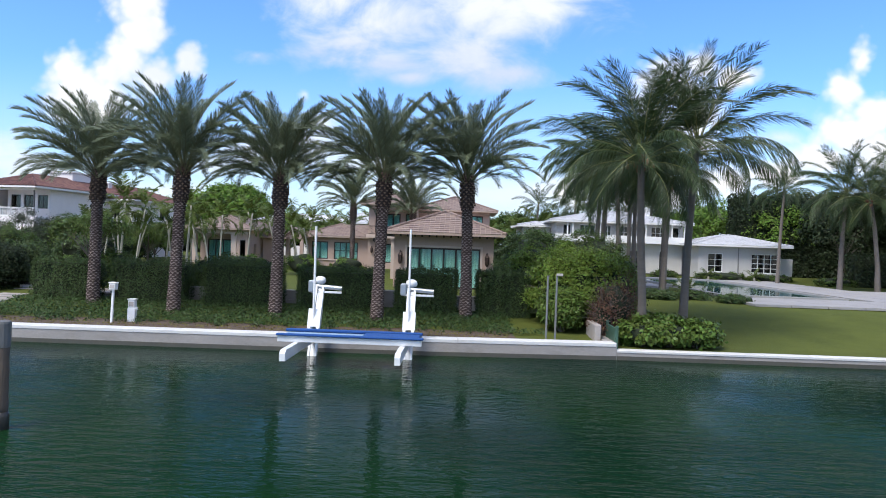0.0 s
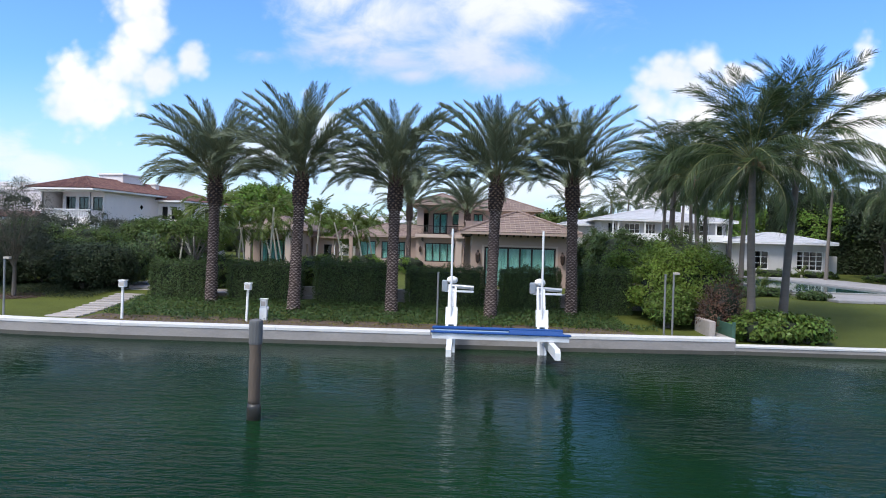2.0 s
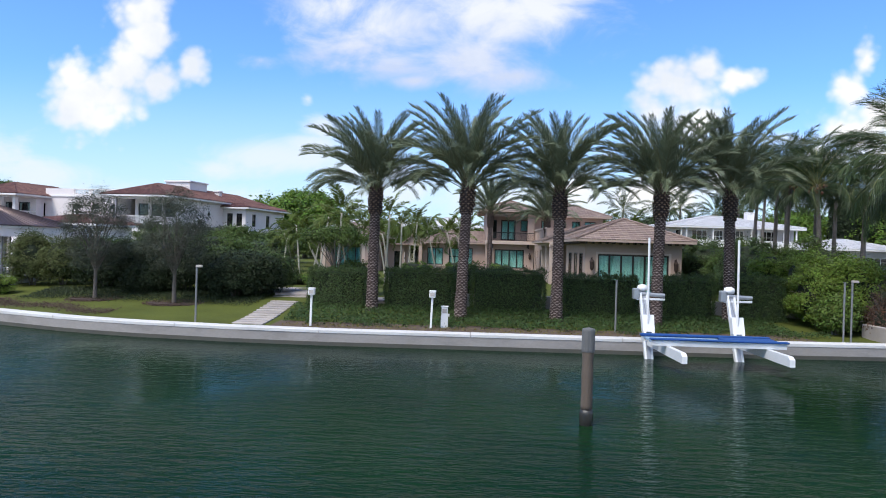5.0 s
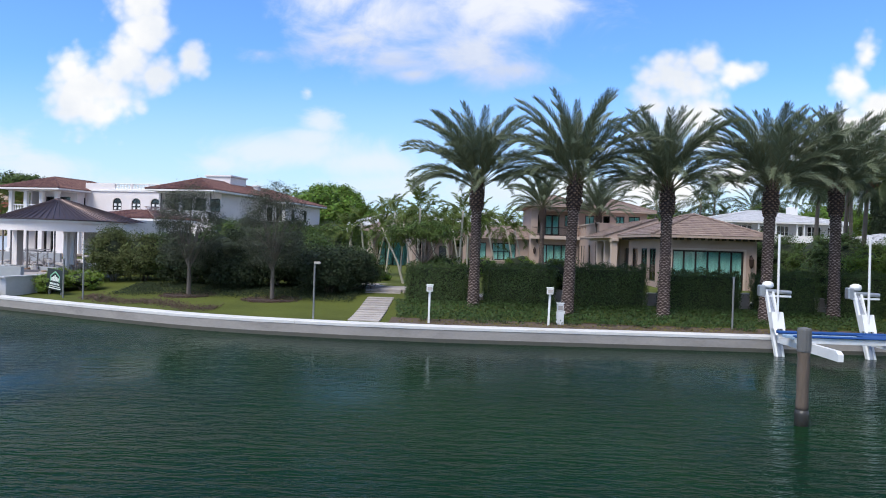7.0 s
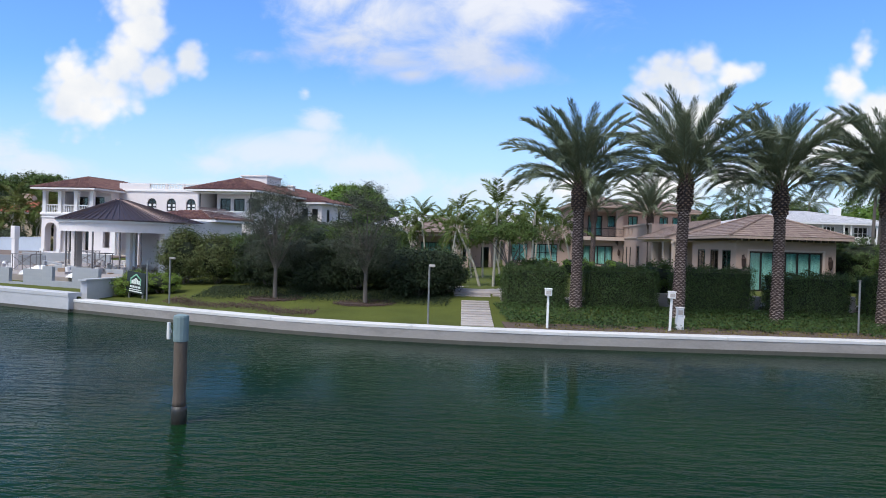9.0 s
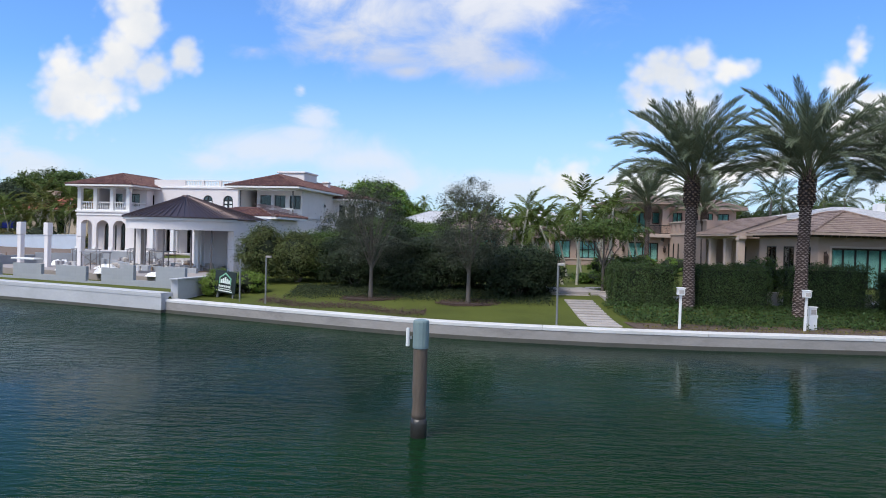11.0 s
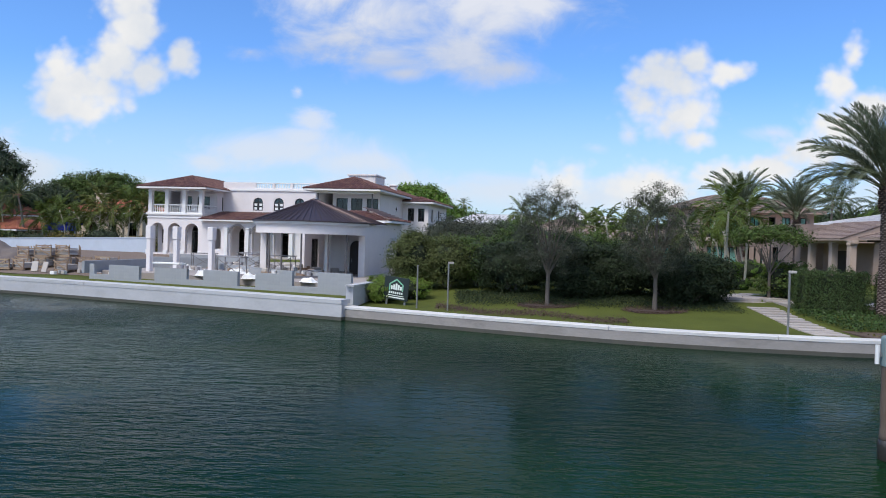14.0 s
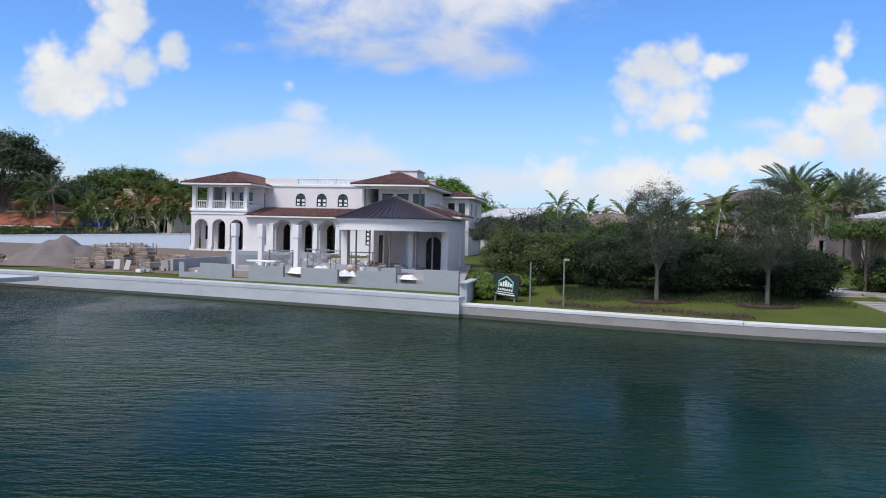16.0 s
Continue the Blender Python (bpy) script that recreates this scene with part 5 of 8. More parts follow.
def colonnade():
    """The covered walk that joins the pavilion to the big house."""
    c = thing("covered_walk", turned(0, 0, 0), "covered walk with square pink columns between pavilion and mansion", "portico")
    for y in (58.8, 61.6, 65.2):
        column(c, -4.6, y, 0.9, 4.5, 0.26, "pinktrim", True)
    wall(c, (-2.0, 68.3), (-2.0, 57.65), 0.9, 4.6, [(2.0, 4.2, 1.0, 3.9)], 0.25, "pinkwall")
    part("door_leaf", boxes((-1.9, -1.85, 64.1, 66.3, 1.0, 3.9)), "dark_wood", c, "dark timber double door")
    part("beam", boxes((-4.9, -4.3, 58.3, 68.3, 4.5, 4.75)), "pinktrim", c)
    bm = bmesh.new()
    roof_side(bm, (-5.5, 68.4, 0), (-5.5, 58.8, 0), (1, 0, 0), 4.85, 4.6, 0.36, "flat", random.Random(4), 0.36, 0.34, False, False)
    rf = part("roof", upright(bmesh.new(), [(-5.5, 4.72), (-5.5, 4.84), (-0.9, 6.5), (-0.9, 4.72)], 58.9, 68.4), "fascia", c)
    part("roof_tiles", bm, "taupe_tile", rf, kind="stuff")
    return c


colonnade()


def garden_wing():
    """The single-storey wing with a loggia at the far side of the garden."""
    w = thing("garden_wing", turned(0, 0, 0), "single-storey pink stucco wing with a columned loggia and tiled roof", "house")
    x0, x1, y0, y1 = -27.7, -21.6, 75.0, 87.0
    for x in (x0 + 0.3, x0 + 4.6):
        column(w, x, y0 + 0.3, 0.9, 4.7, 0.28, "pinktrim", True)
    part("beam", boxes((x0, x1, y0, y0 + 0.6, 4.5, 4.9), bevel=0.02), "pinktrim", w)
    f = wall(w, (x0, y0 + 3.0), (x0 + 4.9, y0 + 3.0), 0.9, 4.9, [(0.8, 4.2, 1.1, 3.9)], 0.25, "pinkwall")
    window(w, f, 0.8, 4.2, 1.1, 3.9, cols=4, glass="glass_teal", curtain="teal_curtain", name="sliding_door", bar=0.12, thin=0.06)
    g = wall(w, (x0 + 4.9, y0 + 0.05), (x1, y0 + 0.05), 0.9, 4.5, [(0.35, 0.95, 1.9, 3.9)], 0.25, "pinkwall")
    window(w, g, 0.35, 0.95, 1.9, 3.9, cols=1, glass="glass", bar=0.08)
    wall(w, (x1, y0 + 0.3), (x1, y1), 0.9, 4.9, [(2.0, 3.0, 1.0, 3.5)], 0.25, "pinkwall")
    wall(w, (x0, y1), (x0, y0 + 3.25), 0.9, 4.9, (), 0.25, "pinkwall")
    wall(w, (x1, y1 + 0.25), (x0, y1 + 0.25), 0.9, 4.9, (), 0.25, "pinkwall")
    part("floor", boxes((x0 - 0.3, x1, y0 - 0.3, y1, 0.7, 1.05)), "stone", w)
    hip_roof(w, x0 - 0.8, x1 + 0.8, y0 - 0.8, y1 + 0.8, 5.1, 0.36)
    k = wall(w, (x1 + 0.25, y0 + 5.0), (-19.0, y0 + 5.0), 0.9, 4.2, [(1.2, 2.1, 1.0, 3.5)], 0.25, "pinkwall", "link_wall")
    window(w, k, 1.2, 2.1, 1.0, 3.5, cols=1, glass="glass", name="door")
    bm = bmesh.new()
    upright(bm, [(x1 + 0.26, 4.2), (-18.6, 4.2), (-18.6, 4.4), (x1 + 0.26, 4.4)], y0 + 4.4, y0 + 9)
    part("link_roof", bm, "taupe_tile", w)
    return w


garden_wing()


# ---- the white neighbour ----
def white_house():
    h = thing("white_house", turned(-1.95, 0, 0.3), "long white two-storey house with white tiled roofs and a balcony band", "house")
    x0, x1, y0, y1 = 13.6, 28.0, 82.0, 94.0
    zb = 1.4
    ups = [(14.4, 15.3), (16.3, 18.1), (18.7, 19.9), (20.9, 22.3), (23.1, 23.9), (24.4, 26.0), (26.7, 27.6)]
    f = wall(h, (x0, y0), (x1, y0), 4.9, 6.95, [(a - x0, b - x0, 5.25, 6.7) for a, b in ups], 0.3, "shaded_white")
    for a, b in ups:
        window(h, f, a - x0, b - x0, 5.25, 6.7, cols=3 if b - a > 1 else 1, rows=2 if b - a > 1 else 1, frame_mat="white_trim", glass="glass", bar=0.07, thin=0.025)
    lows = [(19.0, 20.4), (22.0, 23.2), (25.4, 26.3)]
    g = wall(h, (x0, y0), (x1, y0), zb, 4.9, [(a - x0, b - x0, zb + 0.2, 4.0) for a, b in lows], 0.3, "shaded_white")
    for a, b in lows:
        window(h, g, a - x0, b - x0, zb + 0.2, 4.0, cols=2, rows=3, frame_mat="white_trim", glass="glass", name="french_door", bar=0.08, thin=0.03)
    for p, q in (((x1, y0 + 0.3), (x1, y1)), ((x1, y1 + 0.3), (x0, y1 + 0.3)), ((x0, y1), (x0, y0 + 0.3))):
        wall(h, p, q, zb, 6.95, (), 0.3, "shaded_white")
    part("balcony_band", boxes((x0 - 0.2, x1 + 0.2, y0 - 1.0, y0 - 0.004, 4.75, 5.0), (x0 - 0.2, x1 + 0.2, y0 - 1.0, y0 - 0.9, 5.0, 5.55), bevel=0.015), "white_trim", h, "white balcony band")
    for x in (x0 + 1.2, 15.4, 18.45, 20.4, 22.8, 23.6, 26.5, x1 - 0.1):
        part("post", boxes((x - 0.07, x + 0.07, y0 - 0.98, y0 - 0.84, 5.55, 6.95)), "white_trim", h)
    hip_roof(h, x0 - 0.9, x1 + 0.9, y0 - 1.2, y1 + 0.9, 7.07, 0.21, tile="white_roof", fascia="white_trim", exposure=0.4, width=0.36)
    part("chimney", boxes((24.5, 25.5, 87.0, 88.0, 7.6, 9.2), bevel=0.03), "white_trim", h)
    # lower rear block
    a, b, c, d = 10.2, 13.55, 86.5, 96.0
    shell(h, a, b, c, d, 1.2, 6.4, "shaded_white")
    hip_roof(h, a - 0.7, b + 0.7, c - 0.7, d + 0.7, 6.52, 0.2, tile="white_roof", fascia="white_trim", exposure=0.4, width=0.36)
    return h


white_house()


def pool_house():
    h = thing("pool_house", turned(-1.85, 0, 0.25), "low white pool house with white hip roof and many-paned windows", "house")
    x0, x1, y0, y1 = 28.1, 36.8, 77.0, 84.5
    wins = [(1.0, 2.6, 2.0, 4.0), (5.6, 8.4, 2.0, 4.05)]
    f = wall(h, (x0, y0), (x1, y0), 1.3, 4.75, wins, 0.3, "shaded_white")
    window(h, f, 1.0, 2.6, 2.0, 4.0, cols=2, rows=3, frame_mat="white_trim", glass="glass", bar=0.08, thin=0.03)
    window(h, f, 5.6, 8.4, 2.0, 4.05, cols=4, rows=4, frame_mat="white_trim", glass="glass", bar=0.08, thin=0.04)
    for p, q in (((x1, y0 + 0.3), (x1, y1)), ((x1, y1 + 0.3), (x0, y1 + 0.3)), ((x0, y1), (x0, y0 + 0.3))):
        wall(h, p, q, 1.3, 4.75, (), 0.3, "shaded_white")
    hip_roof(h, x0 - 0.9, x1 + 0.9, y0 - 0.9, y1 + 0.9, 4.9, 0.23, tile="white_roof", fascia="white_trim", exposure=0.4, width=0.36)
    part("downpipe", tube(bmesh.new(), [(x0 + 4.2, y0 - 0.06, 1.4), (x0 + 4.2, y0 - 0.06, 4.6)], 0.05, 6), "steel", h)
    part("lean_to", boxes((x1 + 0.003, x1 + 1.8, y0 + 1.2, y0 + 4, 1.3, 3.6)), "shaded_white", h)
    return h


pool_house()
# pool and its deck
DECK_Z = 1.5
pool = thing("swimming_pool", turned(0, 0, DECK_Z), "long rectangular swimming pool with dark teal water and pale coping", "pool")
part("pool_shell", boxes((17.9, 26.0, 46.8, 47.1, -0.9, 0.06), (17.9, 26.0, 72.7, 73.0, -0.9, 0.06), (17.9, 18.2, 47.1, 72.7, -0.9, 0.06), (25.7, 26.0, 47.1, 72.7, -0.9, 0.06), bevel=0.01), "deck", pool, "pale stone coping")
part("water", boxes((18.2, 25.7, 47.1, 72.7, -0.5, -0.03)), "pool_water", pool, "still dark teal water")
deck = thing("pool_deck", turned(0, 0, DECK_Z), "pale stone pool deck of large slabs", "paving", kind="structure")
slab = finish("slab", boxes((-0.985, 0.985, -0.985, 0.985, -0.15, 0.0), bevel=0.012), "deck")
for i in range(13):
    for j in range(22):
        x, y = 14.0 + 2 * i, 40.5 + 2 * j
        inside = 17.0 < x < 27.0 and 46.0 < y < 74.0
        if inside or x < 16.5 and y < 55:
            continue
        if x > 33 and y > 60 or y > 76:
            continue
        part("slab", slab, None, deck, m=turned(x, y, 0.02 + random.uniform(-0.006, 0.006)))

# ---- the white villa under construction ----
VILLA = turned(-64.42, 79.6, 1.2, -10.2)


def villa():
    v = thing("villa", VILLA, "large new white stucco villa with red barrel-tiled roofs, arcades and balconies", "house")
    W = "white_wall"
    # left wing: arcade below, columned balcony above
    a0, a1, b0, b1 = -7.7, -0.9, 0.9, 15.0
    arches = [(0.45, 2.05, 0.25, 2.85, "arch"), (2.6, 4.2, 0.25, 2.85, "arch"), (4.75, 6.35, 0.25, 2.85, "arch")]
    wall(v, (a0, b0), (a1, b0), 0.0, 4.55, arches, 0.4, W)
    inner = wall(v, (a0 + 0.4, b0 + 1.5), (a1 - 0.4, b0 + 1.5), 0.0, 4.55, [(2.15, 3.75, 0.15, 2.8, "arch"), (4.3, 5.9, 0.15, 2.8, "arch"), (0.5, 1.2, 1.3, 2.9)], 0.25, W)
    window(v, inner, 2.15, 3.75, 0.15, 2.8, cols=2, arch=True, name="french_door", bar=0.12, thin=0.06)
    window(v, inner, 4.3, 5.9, 0.15, 2.8, cols=2, arch=True, name="french_door", bar=0.12, thin=0.06)
    window(v, inner, 0.5, 1.2, 1.3, 2.9, cols=1, bar=0.09)
    side = wall(v, (a1, b0 + 0.4), (a1, b1), 0.0, 4.55, (), 0.35, W)
    wall(v, (a0, b1), (a0, b0 + 0.4), 0.0, 4.55, [(11.4, 13.0, 0.25, 2.85, "arch")], 0.35, W)
    part("cornice", boxes((a0 - 0.14, a1 + 0.14, b0 - 0.14, b0 + 0.5, 4.552, 4.78), (a0 - 0.08, a1 + 0.08, b0 - 0.08, b0 - 0.003, 4.2, 4.35), bevel=0.02), "white_trim", v)
    part("plinth", boxes((a0 - 0.12, a0 + 0.42, b0 - 0.12, b0 - 0.003, 0.0, 0.55), (a0 + 2.08, a0 + 2.57, b0 - 0.12, b0 - 0.003, 0.0, 0.55), (a0 + 4.23, a0 + 4.72, b0 - 0.12, b0 - 0.003, 0.0, 0.55), (a0 + 6.38, a1 + 0.12, b0 - 0.12, b0 - 0.003, 0.0, 0.55), bevel=0.02), "white_trim", v)
    part("upper_floor", boxes((a0 + 0.002, a1 - 0.002, b0 + 0.502, b1, 4.552, 4.74)), "white_trim", v)
    for x in (a0 + 0.25, a0 + 2.32, a0 + 4.47, a1 - 0.25):
        column(v, x, b0 + 0.25, 4.78, 7.35, 0.22, "white_trim", True)
    for xa, xb in ((a0 + 0.5, a0 + 2.07), (a0 + 2.57, a0 + 4.22), (a0 + 4.72, a1 - 0.5)):
        balustrade(v, (xa, b0 + 0.17), (xb, b0 + 0.17), 4.78, 1.0)
    part("beam", boxes((a0 + 0.03, a1 - 0.03, b0 + 0.02, b0 + 0.48, 7.35, 7.5), (a1 - 0.48, a1 - 0.03, b0 + 0.482, b0 + 3.2, 7.35, 7.5), (a0 + 0.03, a0 + 0.48, b0 + 0.482, b0 + 3.2, 7.35, 7.5)), "white_trim", v)
    up = wall(v, (a0 + 2.1, b0 + 3.2), (a1, b0 + 3.2), 4.75, 7.5, [(0.3, 1.5, 5.3, 6.9), (2.2, 3.8, 5.3, 6.9)], 0.25, W)
    window(v, up, 0.3, 1.5, 5.3, 6.9, cols=2, bar=0.1)
    window(v, up, 2.2, 3.8, 5.3, 6.9, cols=2, bar=0.1)
    upr = wall(v, (a1, b0 + 3.46), (a1, b1), 4.75, 7.5, [(1.0, 2.8, 5.3, 6.9)], 0.25, W)
    window(v, upr, 1.0, 2.8, 5.3, 6.9, cols=2, bar=0.1)
    wall(v, (a0, b1), (a0, b0 + 3.46), 4.75, 7.5, (), 0.25, W)
    balustrade(v, (a1 - 0.02, b0 + 0.55), (a1 - 0.02, b0 + 3.1), 4.78, 1.0)
    hip_roof(v, a0 - 0.9, a1 + 0.9, b0 - 0.9, b1 + 0.5, 7.68, 0.36, tile="red_tile", kind="barrel", fascia="white_trim", exposure=0.42, width=0.30)
    # middle: upper wall with three arched windows and a parapet, arcade with lean-to roof in front
    m0, m1 = -0.9, 12.7
    wins = [(3.55, 1.24), (6.15, 1.24), (8.75, 1.24)]
    mid = wall(v, (m0 + 0.003, 5.6), (m1 - 0.003, 5.6), 0.0, 8.0, [(c - m0 - w / 2, c - m0 + w / 2, 5.45, 6.35, "arch") for c, w in wins], 0.35, W)
    for c, w in wins:
        win = window(v, mid, c - m0 - w / 2, c - m0 + w / 2, 5.45, 6.35, cols=2, rows=2, arch=True, bar=0.11, thin=0.06)
        for k in (-0.31, 0.31):
            for z in (5.50, 5.95):
                q = boxes((c - m0 + k - 0.17, c - m0 + k + 0.17, 0.085, 0.098, z + 0.06, z + 0.34))
                part("protective_film", q, "white_plastic", win, "square of white protective film on the glass")
    part("string_course", boxes((m0 + 0.01, m1 - 0.01, 5.48, 5.597, 7.75, 7.95)), "white_trim", v)
    part("parapet", boxes((m0, 3.2, 5.6, 5.85, 8.0, 8.75), (9.9, m1, 5.6, 5.85, 8.0, 8.75), (5.35, 5.6, 5.6, 5.85, 8.0, 8.75), (7.6, 7.85, 5.6, 5.85, 8.0, 8.75), bevel=0.01), W, v)
    for xa, xb in ((3.2, 5.35), (5.6, 7.6), (7.85, 9.9)):
        balustrade(v, (xa, 5.65), (xb, 5.65), 8.0, 0.75, 0.2)
    part("roof_deck", boxes((m0, m1, 5.96, 15.0, 7.5, 8.0)), "white_trim", v)
    arc = [(c - m0 - 0.85, c - m0 + 0.85, 0.15, 2.65, "arch") for c, _ in wins]
    ar = wall(v, (m0 + 0.003, 0.7), (m1 - 0.003, 0.7), 0.0, 4.0, [(1.55, 2.45, 0.9, 2.7, "arch")] + arc, 0.4, W)
    for c, _ in wins:
        o = arch_points(c - m0 - 1.08, c - m0 + 1.08, 2.65)
        n = arch_points(c - m0 - 0.86, c - m0 + 0.86, 2.65)
        am = bmesh.new()
        for k in range(len(o) - 1):
            upright(am, [o[k], o[k + 1], n[k + 1], n[k]], -0.07, -0.003)
        bmesh.ops.remove_doubles(am, verts=am.verts, dist=0.002)
        part("arch_moulding", am, "stone", v, "grey stone moulding round the arch", m=ar)
    for c in (2.3, 4.85, 7.45, 10.0):
        column(v, c, 0.55, 0.0, 3.3, 0.2, "white_trim", True)
    back = wall(v, (m0 + 0.4, 2.6), (m1 - 0.4, 2.6), 0.0, 4.2, [(c - m0 - 1.2, c - m0 + 0.4, 0.15, 2.6, "arch") for c, _ in wins], 0.25, W)
    for c, _ in wins:
        window(v, back, c - m0 - 1.2, c - m0 + 0.4, 0.15, 2.6, cols=2, rows=3, arch=True, name="french_door", bar=0.12, thin=0.05)
    part("porch_floor", boxes((m0, m1, 0.3, 4.0, -0.3, 0.12)), "stone", v)
    lean = part("porch_roof", upright_x(m0 + 0.002, m1 - 0.002, [(0.0, 3.98), (0.0, 4.12), (5.59, 5.15), (5.59, 4.98)]), "white_trim", v)
    bm = bmesh.new()
    roof_side(bm, (m0, 0.0, 0), (m1, 0.0, 0), (0, 1, 0), 4.12, 5.55, 0.185, "barrel", random.Random(3), 0.42, 0.30, False, False)
    part("roof_tiles", bm, "red_tile", lean, kind="stuff")
    # right wing: deep eaves over a recessed upper gallery
    c0, c1, d0, d1 = 12.7, 19.4, 0.1, 26.0
    lowf = wall(v, (c0, d0), (c1, d0), 0.0, 4.4, [(0.55, 1.9, 1.15, 3.1), (3.2, 4.5, 0.9, 3.1), (5.0, 6.2, 0.4, 3.1)], 0.35, W)
    win = window(v, lowf, 0.55, 1.9, 1.15, 3.1, cols=2, rows=4, bar=0.1, thin=0.06)
    for k in range(8):
        xa, za = 0.68 + 0.62 * (k % 2), 1.27 + 0.47 * (k // 2)
        part("protective_film", boxes((xa, xa + 0.42, 0.085, 0.098, za, za + 0.3)), "white_plastic", win, "square of white protective film on the glass")
    window(v, lowf, 3.2, 4.5, 0.9, 3.1, cols=2, rows=3, bar=0.1, thin=0.06)
    window(v, lowf, 5.0, 6.2, 0.4, 3.1, cols=2, rows=3, bar=0.1, thin=0.06)
    gal = wall(v, (c0 + 1.3, d0 + 2.2), (c1, d0 + 2.2), 4.4, 7.5, [(0.4, 1.7, 5.4, 6.9), (2.1, 3.4, 5.4, 6.9), (3.9, 5.2, 5.4, 6.9)], 0.25, W)
    for o in ((0.4, 1.7), (2.1, 3.4), (3.9, 5.2)):
        window(v, gal, *o, 5.4, 6.9, cols=2, bar=0.1)
    part("gallery_floor", boxes((c0, c1, d0 + 0.352, d1, 4.2, 4.45)), "white_trim", v)
    balustrade(v, (c0 + 0.2, d0 + 0.1), (c1 - 0.2, d0 + 0.1), 4.42, 1.0)
    rt = wall(v, (c1, d0 + 2.46), (c1, d1), 4.4, 7.5, [(12.0, 12.9, 5.2, 6.9), (14.5, 15.2, 5.2, 6.9)], 0.3, W)
    window(v, rt, 12.0, 12.9, 5.2, 6.9, cols=2, rows=3, bar=0.1)
    window(v, rt, 14.5, 15.2, 5.2, 6.9, cols=2, rows=3, bar=0.1)
    wall(v, (c1, d0 + 0.35), (c1, d1), 0.0, 4.4, (), 0.3, W)
    # diamond window on the flank
    dm = bmesh.new()
    for k in range(4):
        t0, t1 = math.pi / 2 * k, math.pi / 2 * (k + 1)
        p, q = (math.cos(t0), math.sin(t0)), (math.cos(t1), math.sin(t1))
        upright(dm, [(6.5 + 0.55 * p[0], 6.1 + 0.55 * p[1]), (6.5 + 0.55 * q[0], 6.1 + 0.55 * q[1]), (6.5 + 0.36 * q[0], 6.1 + 0.36 * q[1]), (6.5 + 0.36 * p[0], 6.1 + 0.36 * p[1])], -0.08, -0.003)
    part("diamond_window", dm, "white_trim", v, "diamond-shaped window in a moulded frame", m=rt)
    dg = upright(bmesh.new(), [(6.5 + 0.36, 6.1), (6.5, 6.46), (6.5 - 0.36, 6.1), (6.5, 5.74)], -0.05, -0.004)
    part("pane", dg, "glass", v, m=rt)
    for x, y in ((c0 + 0.3, d0 + 0.3), (c1 - 0.3, d0 + 0.3)):
        column(v, x, y, 4.45, 7.4, 0.06, "rust", True, "prop")
    part("gallery_beam", boxes((c0 + 0.02, c1 - 0.02, d0 + 0.02, d0 + 0.4, 7.3, 7.5)), "white_trim", v)
    wall(v, (c0, d1), (c0, d0 + 0.35), 4.4, 7.5, (), 0.3, W)
    hip_roof(v, c0 - 0.95, c1 + 0.95, d0 - 0.95, d1 + 0.9, 7.68, 0.36, tile="red_tile", kind="barrel", fascia="white_trim", exposure=0.42, width=0.30)
    part("roof_box", boxes((13.5, 16.8, 9.0, 13.0, 8.0, 10.2), (13.35, 16.95, 8.85, 13.15, 10.0, 10.2), bevel=0.02), W, v, "plain white roof enclosure")
    part("roof_vent", boxes((17.2, 17.9, 14.2, 14.9, 8.2, 9.4), (17.1, 18.0, 14.1, 15.0, 9.2, 9.35), bevel=0.02), W, v)
    # flank extension further back
    e0, e1, f0, f1 = 19.4, 22.6, 12.5, 24.0
    ext = wall(v, (e0, f0), (e1, f0), 0.0, 7.0, [(0.6, 1.4, 4.8, 6.4), (1.9, 2.7, 4.8, 6.4)], 0.3, W)
    window(v, ext, 0.6, 1.4, 4.8, 6.4, cols=2, rows=3, bar=0.1)
    window(v, ext, 1.9, 2.7, 4.8, 6.4, cols=2, rows=3, bar=0.1)
    xr = wall(v, (e1, f0 + 0.3), (e1, f1), 0.0, 7.0, [(1.5, 2.6, 4.8, 6.4), (5.5, 6.6, 4.8, 6.4)], 0.3, W)
    window(v, xr, 1.5, 2.6, 4.8, 6.4, cols=2, rows=3, bar=0.1)
    window(v, xr, 5.5, 6.6, 4.8, 6.4, cols=2, rows=3, bar=0.1)
    hip_roof(v, e0 - 0.3, e1 + 0.8, f0 - 0.7, f1 + 0.7, 7.15, 0.3, tile="red_tile", kind="barrel", fascia="white_trim", exposure=0.42, width=0.30)
    wall(v, (c1, d1 + 0.3), (a0, b1 + 11.3), 0.0, 7.5, (), 0.3, W)
    # ground-floor wing that reaches forward to the pavilion
    g0, g1, h0, h1 = 19.9, 26.6, -24.0, -16.2
    wall(v, (g1, h0), (g1, h1), 0.0, 3.75, [(5.0, 6.0, 0.0, 2.4)], 0.3, W)
    wall(v, (g1, h1 + 0.3), (g0, h1 + 0.3), 0.0, 3.75, (), 0.3, W)
    lft = wall(v, (g0, h1), (g0, h0 + 3.2), 0.0, 3.75, [(1.5, 3.1, 0.1, 2.4)], 0.3, W)
    window(v, lft, 1.5, 3.1, 0.1, 2.4, cols=2, rows=3, bar=0.1)
    hip_roof(v, g0 - 0.5, g1 + 0.5, h0 + 3.0, h1 + 1.2, 3.92, 0.22, tile="red_tile", kind="barrel", fascia="white_trim", exposure=0.42, width=0.30)
    return v


